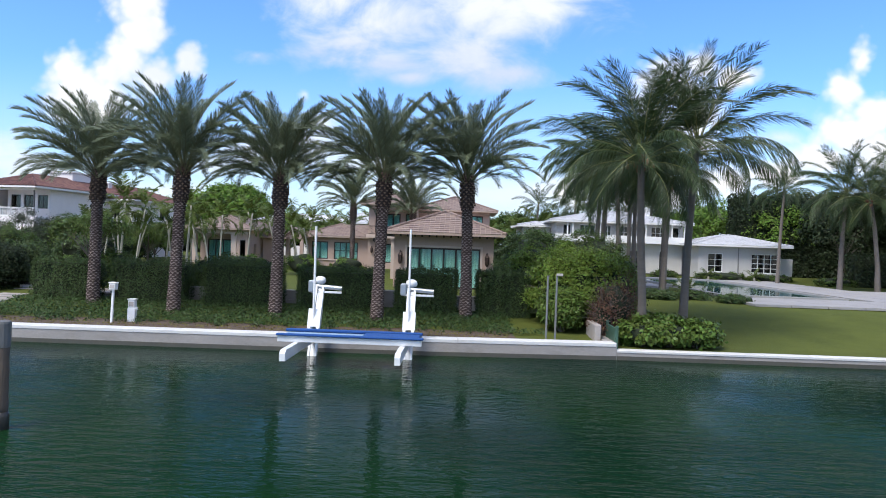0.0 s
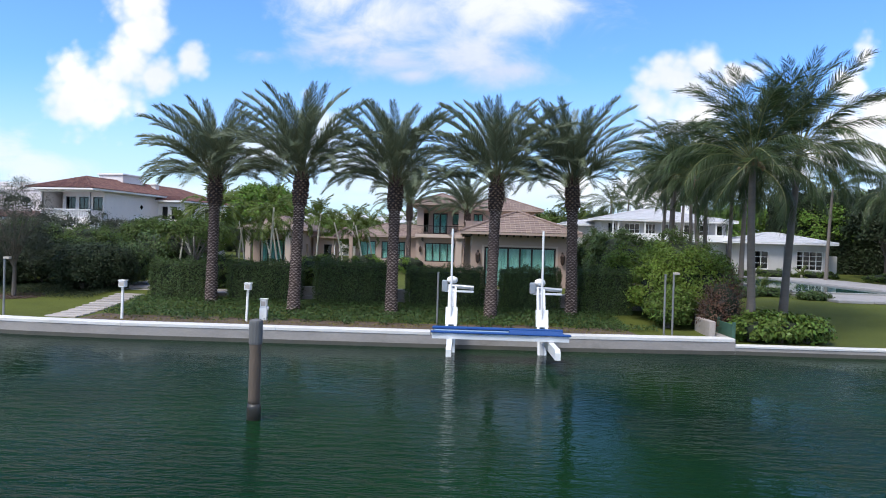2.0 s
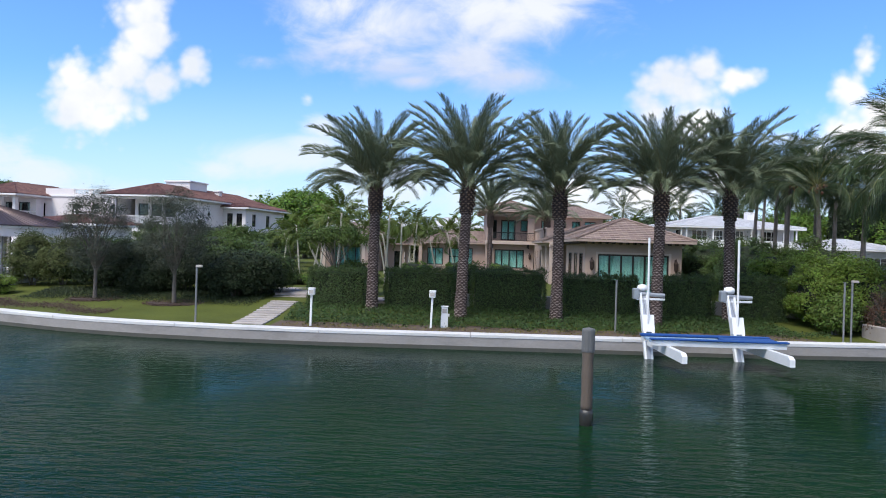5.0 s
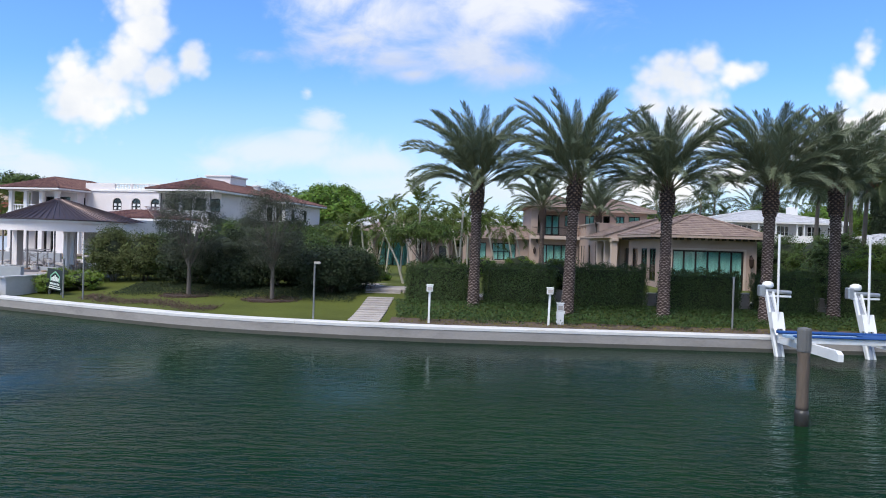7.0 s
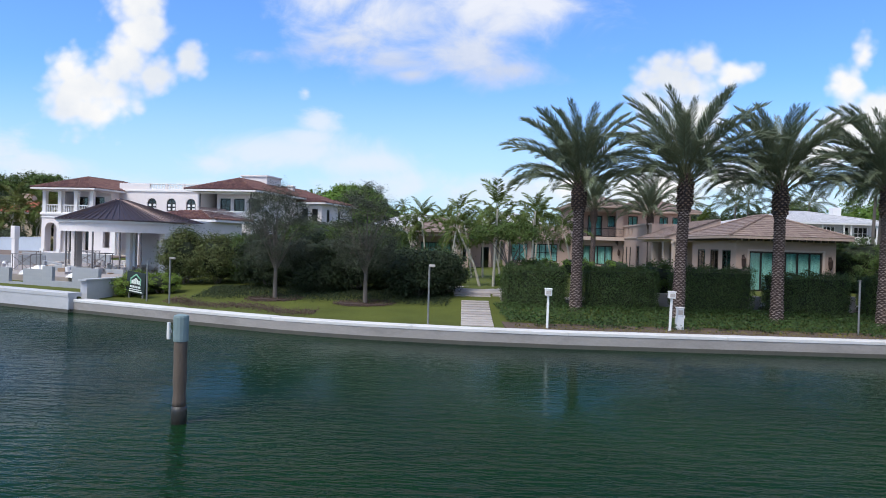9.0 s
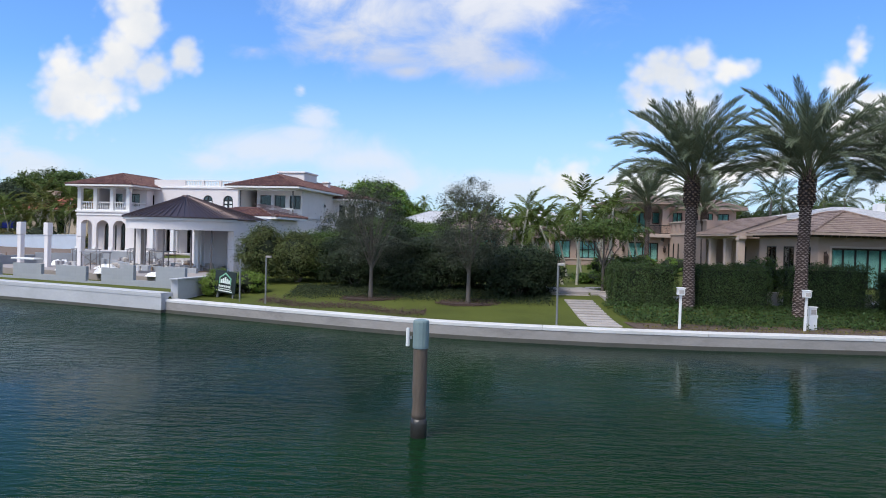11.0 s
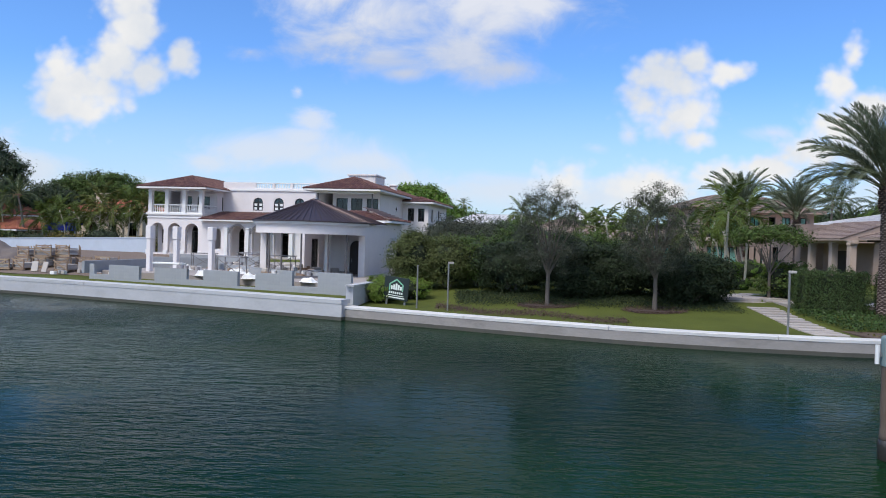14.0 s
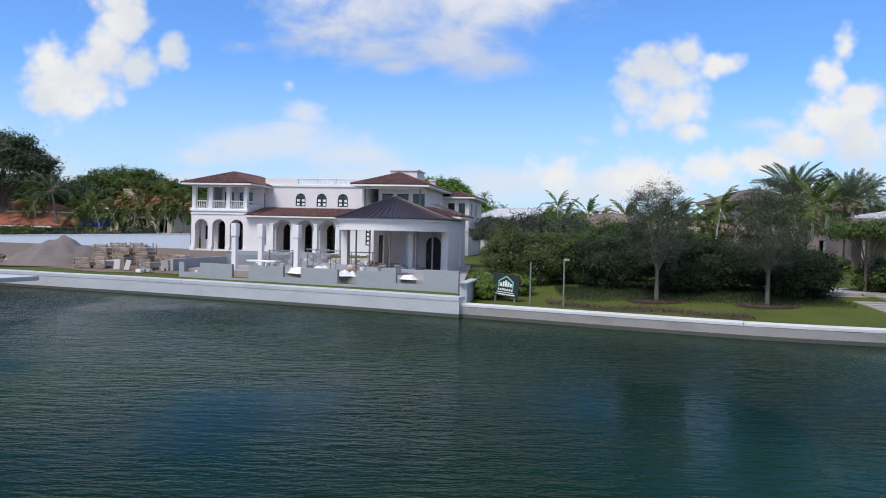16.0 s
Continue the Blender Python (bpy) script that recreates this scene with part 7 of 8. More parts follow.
def pile(x, y, bracket, seed, wrap, label):
    rng_ = random.Random(seed)
    p = thing("mooring_pile", turned(x, y, 0), label, "pile", "mooring piles in the water")
    bm = bmesh.new()
    prof = [(0.140 + rng_.uniform(-0.008, 0.008), z) for z in np.linspace(0.18, 1.72, 12)]
    part("shaft", lathe(bm, prof, 14), "pile_wood", p, smooth=True)
    part("wet_foot", lathe(bmesh.new(), [(0.15, -1.0), (0.165, 0.0), (0.17, 0.12), (0.148, 0.22)], 14), "pile_wet", p, "black barnacled foot at the waterline", smooth=True)
    part("top_wrap", lathe(bmesh.new(), [(0.155, 1.62), (0.160, 1.66), (0.161, 2.14), (0.15, 2.18), (0.03, 2.21)], 14), wrap, p, "faded weathered wrap round the top")
    if bracket:
        part("bracket", tube(bmesh.new(), [(-0.26, -0.02, 1.66), (-0.26, -0.02, 2.02)], 0.04, 8), "white_plastic", p)
        part("bracket_arm", boxes((-0.26, -0.18, -0.04, 0.0, 1.80, 1.86)), "steel", p)


pile(-9.04, 15.25, False, 1, "pile_grey", "weathered round timber mooring pile with a dull grey top")
pile(-28.35, 14.14, True, 2, "pile_wrap", "round timber mooring pile with a blue-green top wrap")


def dock_lamp(x, y, lean):
    z = ground_z(x, y)
    l = thing("dock_lamp", turned(x, y, z) @ pose(0, 0, 0, 0, lean, 0), "white post lamp with a square lantern head", "lamp", "white dock lamps")
    part("post", boxes((-0.045, 0.045, -0.045, 0.045, -0.1, 1.42), bevel=0.008), "white_plastic", l)
    part("lantern_head", boxes((-0.135, 0.135, -0.135, 0.135, 1.42, 1.68), bevel=0.02), "white_plastic", l)
    part("hood", boxes((-0.155, 0.155, -0.155, 0.155, 1.683, 1.73), bevel=0.012), "white_trim", l)
    part("lens", boxes((-0.10, 0.10, -0.141, -0.138, 1.48, 1.63)), "paver", l)


dock_lamp(-18.7, 28.7, 0.5)
dock_lamp(-13.49, 29.2, 1.5)
ped = thing("power_pedestal", turned(-12.91, 29.8, ground_z(-12.91, 29.8) + 0.1), "white dockside power and water pedestal", "pedestal")
part("body", boxes((-0.16, 0.16, -0.12, 0.12, -0.2, 0.50), bevel=0.012), "white_plastic", ped)
part("head", boxes((-0.14, 0.14, -0.12, 0.12, 0.503, 0.86), bevel=0.02), "white_plastic", ped)
part("socket", boxes((0.143, 0.22, -0.06, 0.06, 0.42, 0.55), bevel=0.01), "white_trim", ped)
part("hood", boxes((-0.17, 0.17, -0.15, 0.15, 0.862, 0.90), bevel=0.01), "white_trim", ped)
part("panel", boxes((-0.10, 0.10, -0.126, -0.122, 0.58, 0.78)), "paver", ped)


def light_pole(x, y, h, head, label="slim galvanised garden light pole"):
    z = ground_z(x, y)
    p = thing("light_pole", turned(x, y, z), label, "lamp", "slim light poles on the seawall")
    part("post", tube(bmesh.new(), [(0, 0, -0.1), (0, 0, h)], 0.042, 8), "steel", p)
    if head:
        part("lamp_head", boxes((-0.02, 0.24, -0.09, 0.09, h - 0.02, h + 0.08), bevel=0.015), "paver", p)
    else:
        part("post_cap", boxes((-0.05, 0.05, -0.05, 0.05, h, h + 0.03)), "steel", p)


light_pole(-23.65, 28.4, 2.5, True)
light_pole(-38.4, 35.1, 2.05, False)
light_pole(-36.9, 34.3, 2.25, True)
light_pole(-5.28, 29.9, 2.35, False)
light_pole(4.42, 29.3, 2.62, False)
light_pole(4.80, 29.4, 2.66, True)

# ---- the estate's garden ----
for i, (x, y, h, lean, sc) in enumerate(((-16.72, 33.9, 6.15, (0.05, 0.1), 1.04), (-12.22, 32.4, 6.45, (0.22, 0.05), 1.08), (-7.58, 32.6, 6.25, (0.05, 0.1), 1.02), (-2.87, 32.3, 6.45, (0.15, 0.1), 1.05), (1.15, 33.9, 6.5, (-0.12, -0.1), 1.05))):
    date_palm(x, y, ground_z(x, y) + 0.05, h, sc, 100 + i, "tall date palm with a diamond-netted trunk and grey-green arching crown", "date palms along the hedge", lean)
for i, (x, y, h) in enumerate(((-9.6, 68.8, 6.6), (-3.9, 69.8, 6.2))):
    date_palm(x, y, 1.0, h, 1.05, 120 + i, "shorter date palm in front of the pink mansion", "courtyard date palms", (0, 0), 52, 0.9)

SEGS = [(-20.1, -17.1), (-16.1, -12.6), (-11.65, -7.95), (-7.0, -3.2), (-2.25, 0.65), (1.75, 4.2)]
for i, (a, b) in enumerate(SEGS):
    hedge(a, b, 34.4, 35.7, 0.55, 2.2 + 0.08 * (i % 3), 0.066, 24000, "hedge_leaf", 50 + i, "tall clipped dark green hedge between palm trunks", "hedge sections along the waterfront")
# second, taller planting behind the hedge
for i, (x, y, r) in enumerate(((-12.0, 37.5, (1.6, 1.0, 1.15)), (-18.5, 39.5, (1.5, 1.2, 1.1)))):
    shrub(x, y, 1.0, r, 60, 120, 0.13, "tree_leaf", 70 + i, "leafy green shrub rising behind the hedge", "shrubs behind the hedge")

g = np.random.default_rng(3)
spots = []
while len(spots) < 30000:
    x, y = g.uniform(-20.6, 4.6), g.uniform(28.5, 34.6)
    d = y - shore(x)
    if d < 2.1 + 0.3 * math.sin(x * 1.7) + 0.25 * math.sin(x * 4.3) or (x > 3.2 and y > 31) or x < -19.9 + (y - 28) * -0.12:
        continue
    if d < 3.0 and noise.noise((x * 0.9, y * 0.9, 2.0)) < -0.1:
        continue
    spots.append((x, y))
low_cover("groundcover", spots, 0.10, "cover_leaf", 4, "dense low green groundcover along the seawall", 0.25, 0.25)
verts_soil = prism(bmesh.new(), [(-20.4, 28.15), (-14, 28.2), (-8, 28.35), (0, 28.6), (3.2, 28.85), (3.0, 33.8), (-20.6, 33.8)], 0.2, 0.475)
whole("planting_bed", verts_soil, "mulch", "brown mulched planting bed under the groundcover", "ground", kind="structure")
spots = [(g.uniform(-20, 3), 0) for _ in range(2600)]
spots = [(x, shore(x) + 0.95 + g.uniform(0, 1.3)) for x, _ in spots]
low_cover("fallen_leaves", spots, 0.09, "yellow_leaf", 9, "dry fallen leaves on the bed's edge", 0.1, 0.10)

# terrace paving behind the hedge
terrace = thing("garden_terrace", Matrix(), "pale stone terrace slabs behind the hedge", "paving", kind="structure")
slab_t = finish("slab", boxes((-0.735, 0.735, -0.735, 0.735, -0.3, 0.0), bevel=0.01), "stone")
for i in range(18):
    for j in range(8):
        part("slab", slab_t, None, terrace, m=turned(-19.5 + 1.5 * i, 36.6 + 1.5 * j, 1.13 + random.uniform(-0.004, 0.004)))
whole("garden_plinth", boxes((-12.9, -11.5, 36.0, 36.4, 0.4, 1.6), (-8.2, -6.9, 36.0, 36.4, 0.4, 1.6), (-3.5, -2.1, 36.0, 36.4, 0.4, 1.75), (0.5, 1.8, 36.0, 36.4, 0.4, 1.6), bevel=0.03), "stone", "low pale stone walls seen through the hedge gaps", "wall", kind="structure")

# stepping path up from the seawall
path = thing("garden_path", Matrix(), "path of pale stone slabs climbing from the seawall", "path", kind="structure")
for k in range(11):
    y = 29.3 + k * 0.62
    x = -21.58
    part("slab", boxes((-0.70, 0.70, -0.25, 0.25, -0.2, 0.04), bevel=0.015), "stone", path, m=turned(x, y, max(ground_z(x, y), 0.42) + 0.01, -1.5))
for k in range(4):
    part("step", boxes((-1.0, 1.0, -0.25, 0.4, -0.3, 0.16), bevel=0.015), "stone", path, m=turned(-21.7, 36.5 + k * 0.5, 0.62 + k * 0.15))
part("landing", boxes((-1.6, 3.4, 0, 5.0, -0.3, 0.05)), "stone", path, m=turned(-22.3, 38.5, 1.15))
whole("retaining_wall", boxes((-29.0, -22.9, 41.2, 41.5, 0.2, 1.15), (-20.6, -17.2, 37.5, 37.8, 0.2, 1.19), bevel=0.02), "stone", "low tan stone retaining walls beside the steps", "wall", kind="structure")

# two young live oaks in mulch rings
for i, (x, y, h) in enumerate(((-32.0, 35.9, 5.9), (-27.1, 34.5, 6.0))):
    broad_tree(x, y, ground_z(x, y), 1.7, 3.75, (1.75, 1.65, 2.3), 270, 100, 0.064, "oak_leaf", 200 + i, "young grey-green live oak on a slender trunk", "young oaks on the lawn", 0.36, 0.10, 16, "oak_tree", -0.9)
    ring = bmesh.new()
    pts = [(1.35 * math.cos(t) * (1 + 0.08 * math.sin(5 * t)), 0.75 * math.sin(t)) for t in np.linspace(0, math.tau, 26)[:-1]]
    prism(ring, pts, -0.2, -0.005)
    whole("mulch_ring", ring, "mulch", "ring of brown bark mulch round the oak", "mulch", "mulch rings under the oaks", m=turned(x, y - 0.05, ground_z(x, y) + 0.03))
g5 = np.random.default_rng(19)
spots = [(x, shore(x) + 3.1 + 0.4 * math.sin(x * 1.3) + g5.normal(0, 0.5)) for x in g5.uniform(-37.5, -29.0, 4200)]
for x0, y0 in ((-32.0, 35.85), (-27.1, 34.45)):
    for _ in range(1500):
        a, d = g5.uniform(0, math.tau), math.sqrt(g5.uniform(0, 1))
        spots.append((x0 + 1.6 * d * math.cos(a), y0 + 0.95 * d * math.sin(a)))
low_cover("mulch_chips", spots, 0.075, "mulch", 16, "loose brown bark mulch on the lawn", 0.05, 0.09)

# dark low planting behind the oaks, its colour also holding their shade
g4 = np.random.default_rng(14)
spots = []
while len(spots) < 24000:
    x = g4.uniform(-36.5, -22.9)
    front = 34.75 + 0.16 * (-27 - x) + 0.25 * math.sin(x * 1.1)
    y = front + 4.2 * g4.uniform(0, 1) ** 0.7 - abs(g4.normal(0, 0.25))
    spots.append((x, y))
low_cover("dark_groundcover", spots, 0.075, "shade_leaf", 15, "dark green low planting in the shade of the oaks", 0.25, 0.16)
# dark shrub masses behind the oaks; shade_leaf puts shade into the foliage colour
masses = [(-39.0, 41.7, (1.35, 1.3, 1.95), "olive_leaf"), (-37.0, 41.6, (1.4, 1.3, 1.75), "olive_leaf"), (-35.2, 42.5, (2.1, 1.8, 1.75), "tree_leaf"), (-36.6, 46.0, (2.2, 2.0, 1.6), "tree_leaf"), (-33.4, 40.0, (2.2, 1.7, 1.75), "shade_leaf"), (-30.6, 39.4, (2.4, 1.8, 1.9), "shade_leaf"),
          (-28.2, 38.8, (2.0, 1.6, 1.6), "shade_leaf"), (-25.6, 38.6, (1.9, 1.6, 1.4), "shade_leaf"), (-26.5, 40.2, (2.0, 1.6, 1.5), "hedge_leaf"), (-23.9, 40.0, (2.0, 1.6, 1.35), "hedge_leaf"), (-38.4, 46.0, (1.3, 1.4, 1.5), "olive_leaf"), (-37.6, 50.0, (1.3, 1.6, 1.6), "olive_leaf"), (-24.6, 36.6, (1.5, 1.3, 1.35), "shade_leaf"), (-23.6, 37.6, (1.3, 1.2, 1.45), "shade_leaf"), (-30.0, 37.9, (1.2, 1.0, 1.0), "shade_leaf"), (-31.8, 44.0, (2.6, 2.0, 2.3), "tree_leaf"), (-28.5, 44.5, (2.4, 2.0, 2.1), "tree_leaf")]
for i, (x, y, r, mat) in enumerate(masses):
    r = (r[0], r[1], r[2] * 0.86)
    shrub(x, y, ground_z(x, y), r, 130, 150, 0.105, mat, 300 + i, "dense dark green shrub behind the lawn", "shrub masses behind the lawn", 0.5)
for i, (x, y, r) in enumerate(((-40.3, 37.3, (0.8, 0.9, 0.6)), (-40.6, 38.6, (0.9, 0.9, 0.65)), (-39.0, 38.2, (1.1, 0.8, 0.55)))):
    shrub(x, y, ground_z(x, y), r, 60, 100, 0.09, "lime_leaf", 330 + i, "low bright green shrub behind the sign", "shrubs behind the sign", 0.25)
for i, (x, y, h) in enumerate(((-36.6, 54.0, 4.7), (-34.0, 51.0, 4.4), (-35.2, 58.0, 4.9))):
    broad_tree(x, y, 1.1, 1.5, h * 0.62, (1.6, 1.6, h * 0.4), 80, 60, 0.13, "oak_leaf", 340 + i, "loose grey-green tree behind the shrubs", "trees behind the lawn", 0.5, 0.1, 8, under=-0.8)

# pale-stemmed garden palms in front of the pink wings
r = random.Random(21)
for i, (x, y) in enumerate(((-22.4, 56.0), (-21.5, 55.2), (-20.6, 56.6), (-19.2, 55.0), (-18.2, 54.2), (-17.5, 50.0), (-16.4, 57.4), (-14.4, 60.0), (-12.8, 60.6), (-12.0, 61.5), (-24.2, 54.6), (-25.0, 53.8), (-25.8, 55.5), (-26.5, 54.2), (-23.2, 52.4), (-17.0, 52.8))):
    h = r.uniform(3.6, 5.2)
    lx = r.uniform(-1.1, 0.8)
    garden_palm(x, y, 1.0, [(0, 0, -0.1), (lx * 0.25, 0, h * 0.35), (lx * 0.6, 0.1, h * 0.7), (lx, 0.2, h)], 0.07, r.uniform(0.8, 1.1), 400 + i, "slender pale-stemmed garden palm", "garden palms before the pink wings", 10)
for i, (x, y, h, lx) in enumerate(((-20.3, 44.0, 5.0, 0.15), (-17.6, 47.7, 5.1, 0.2), (-21.1, 44.2, 3.7, -1.5))):
    garden_palm(x, y, 1.1, [(0, 0, -0.1), (lx * 0.3, 0, h * 0.4), (lx * 0.8, 0.1, h * 0.8), (lx, 0.1, h)], 0.075, 1.25 - 0.2 * i, 430 + i, "tall leafy garden palm above the path", "tall garden palms above the path", 13)
for i, (x, y, rr) in enumerate(((-19.66, 39.3, (2.2, 1.8, 0.8)),)):
    broad_tree(x, y, 1.1, 1.5, 3.2, rr, 100, 70, 0.12, "tree_leaf", 440 + i, "flat-topped green tree with pale forked stems", "", 0.42, 0.08, 9, under=-0.2)
for i, (x, y, rr) in enumerate(((-23.5, 47.0, (1.2, 0.9, 0.35)), (-19.0, 46.0, (1.6, 0.9, 0.4)), (-25.5, 48.0, (1.0, 0.8, 0.7)), (-16.0, 56.0, (1.6, 1.2, 0.9)), (-12.5, 60.0, (1.6, 1.2, 1.0)), (-9.0, 62.0, (1.6, 1.2, 0.9)))):
    shrub(x, y, 1.15, rr, 40, 80, 0.12, "bright_leaf", 450 + i, "low clipped green shrub in the garden", "low shrubs in the garden", 0.25)

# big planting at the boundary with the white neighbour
# lime_leaf shrubs have sunlight painted into their green
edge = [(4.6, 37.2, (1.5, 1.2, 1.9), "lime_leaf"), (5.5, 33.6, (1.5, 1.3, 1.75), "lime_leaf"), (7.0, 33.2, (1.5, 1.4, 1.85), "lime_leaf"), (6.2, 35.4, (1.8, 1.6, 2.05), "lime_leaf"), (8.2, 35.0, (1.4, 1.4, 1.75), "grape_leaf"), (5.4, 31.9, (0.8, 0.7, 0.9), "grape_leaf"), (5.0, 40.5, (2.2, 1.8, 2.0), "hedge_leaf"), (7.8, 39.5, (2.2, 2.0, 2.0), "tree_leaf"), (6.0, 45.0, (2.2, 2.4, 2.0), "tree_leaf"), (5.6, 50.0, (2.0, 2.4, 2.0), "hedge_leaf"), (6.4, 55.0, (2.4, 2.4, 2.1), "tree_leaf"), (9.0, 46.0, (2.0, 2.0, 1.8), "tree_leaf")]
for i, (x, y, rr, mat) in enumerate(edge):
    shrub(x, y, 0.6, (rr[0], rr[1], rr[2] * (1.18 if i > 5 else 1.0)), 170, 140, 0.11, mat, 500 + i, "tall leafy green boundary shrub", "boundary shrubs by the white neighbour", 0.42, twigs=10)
for i, (x, y, rr) in enumerate(((7.6, 31.4, (0.85, 0.7, 1.2)), (8.1, 33.0, (0.85, 0.7, 1.5)), (7.1, 31.0, (0.5, 0.5, 0.8)))):
    shrub(x, y, 0.5, rr, 60, 40, 0.09, "red_leaf", 520 + i, "twiggy reddish shrub with thin foliage", "twiggy shrubs at the seawall's end", 0.4, twigs=70)
for i, (x, y, rr) in enumerate(((8.4, 29.9, (0.95, 0.75, 0.52)), (9.6, 30.0, (1.0, 0.8, 0.60)), (10.8, 30.0, (0.95, 0.75, 0.56)), (9.2, 31.0, (1.2, 0.7, 0.65)))):
    shrub(x, y, 0.25, rr, 70, 70, 0.19, "grape_leaf", 530 + i, "round-leaved green shrub at the lawn's edge", "round-leaved shrubs on the seawall", 0.26)
for i, (x, y, rr) in enumerate(((12.6, 42.5, (0.9, 0.8, 0.28)), (14.8, 43.4, (1.0, 0.8, 0.26)), (16.6, 41.5, (1.0, 0.7, 0.24)), (28.0, 75.0, (3.0, 0.8, 0.5)), (33.0, 75.0, (2.6, 0.8, 0.45)), (37.0, 70.0, (2.0, 1.0, 0.5)), (22.5, 76.5, (1.5, 0.8, 0.5)))):
    shrub(x, y, 1.35, rr, 45, 80, 0.14, "hedge_leaf" if i < 3 else "tree_leaf", 540 + i, "low rounded shrub beside the pool deck", "low shrubs by the pool", 0.25)
for i, (x, y) in enumerate(((14.6, 44.2), (26.5, 74.5), (31.0, 74.0))):
    garden_palm(x, y, 1.4, [(0, 0, -0.1), (0, 0, 0.2), (0, 0, 0.45)], 0.12, 0.6, 560 + i, "low spiky cycad by the pool", "cycads by the pool", 16, 5, "cycad")

# coconut palms of the neighbour
CO = "tall coconut palm with a curved grey trunk and drooping crown"
GR = "coconut palms on the neighbouring lawn"
coconut_palm(8.75, 31.0, 0.5, [(0, 0, -0.2), (-0.1, -0.2, 1.5), (-0.35, -0.6, 4.2), (-0.5, -0.9, 6.3), (-0.55, -1.0, 7.65)], 0.18, 0.13, 1.06, 600, CO, GR, 46, True, -15, 1.05)
coconut_palm(11.2, 33.4, 0.7, [(0, 0, -0.2), (0.0, -0.2, 2.0), (-0.1, -0.8, 4.5), (-0.1, -1.2, 6.8), (-0.05, -1.4, 8.25)], 0.18, 0.13, 1.08, 601, CO, GR, 46, False, -15, 1.05)
more = [(13.4, 44.5, 7.4, 0.2), (15.4, 52.0, 8.2, 0.1), (9.6, 47.0, 8.0, 0.3), (11.0, 52.0, 8.4, 0.2), (12.6, 60.0, 9.0, 0.4), (14.2, 57.0, 8.6, -0.2), (12.6, 49.0, 8.2, 0.0), (16.6, 68.0, 9.4, 0.3), (10.6, 44.0, 7.6, -0.4), (32.0, 71.0, 9.4, 0.4), (38.0, 62.0, 7.6, 0.2), (40.0, 60.0, 8.4, 0.2)]
for i, (x, y, h, lx) in enumerate(more):
    coconut_palm(x, y, 1.2, [(0, 0, -0.2), (lx * 0.2, 0, h * 0.3), (lx * 0.6, 0, h * 0.7), (lx, 0, h)], 0.16, 0.11, 0.84 + 0.07 * (i % 3), 610 + i, CO, GR, 32, i % 2 == 0, 0)
for i, (x, y, h) in enumerate(((17.0, 104.0, 9.4), (20.4, 108.0, 10.2), (24.0, 103.0, 9.0), (12.4, 111.0, 9.6), (28.5, 106.0, 10.0))):
    coconut_palm(x, y, 1.2, [(0, 0, -0.2), (0.1, 0, h * 0.4), (0.2, 0, h * 0.8), (0.3, 0, h)], 0.17, 0.12, 0.92, 640 + i, "tall coconut palm behind the white house", "coconut palms behind the white house", 26, False, -10)
for i, (x, y, h, lx) in enumerate(((36.0, 61.0, 8.0, -0.9), (33.6, 62.5, 8.6, 0.3), (39.5, 64.0, 9.0, 0.4), (43.5, 62.0, 8.4, -0.5))):
    coconut_palm(x, y, 1.2, [(0, 0, -0.2), (lx * 0.1, 0, h * 0.3), (lx * 0.5, 0, h * 0.7), (lx, 0, h)], 0.19, 0.13, 1.15, 660 + i, "leaning coconut palm with a dense drooping crown beyond the pool", GR, 36, i == 0, -14)
# dark woods on the right, shade and sunlit tops put into leaf colours
for i, (x, y, s) in enumerate(((42.0, 78.0, 5.0), (47.0, 72.0, 5.5), (52.0, 80.0, 6.0), (40.0, 90.0, 5.5), (46.0, 92.0, 6.0), (34.0, 96.0, 5.0), (56.0, 66.0, 6.0), (60.0, 74.0, 6.0), (36.0, 104.0, 6.0), (30.0, 112.0, 5.5), (50.0, 60.0, 4.5))):
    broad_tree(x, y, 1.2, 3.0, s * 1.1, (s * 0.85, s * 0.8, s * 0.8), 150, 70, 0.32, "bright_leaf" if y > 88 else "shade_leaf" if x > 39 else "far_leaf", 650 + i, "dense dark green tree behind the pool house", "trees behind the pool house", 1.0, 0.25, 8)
for i in range(6):
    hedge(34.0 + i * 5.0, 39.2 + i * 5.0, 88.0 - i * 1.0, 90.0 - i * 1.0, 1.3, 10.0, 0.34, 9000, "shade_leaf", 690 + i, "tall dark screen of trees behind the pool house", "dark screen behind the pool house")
for i in range(7):
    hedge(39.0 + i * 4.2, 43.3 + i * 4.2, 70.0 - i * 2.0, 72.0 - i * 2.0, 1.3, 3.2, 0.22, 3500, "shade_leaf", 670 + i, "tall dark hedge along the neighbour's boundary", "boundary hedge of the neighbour")

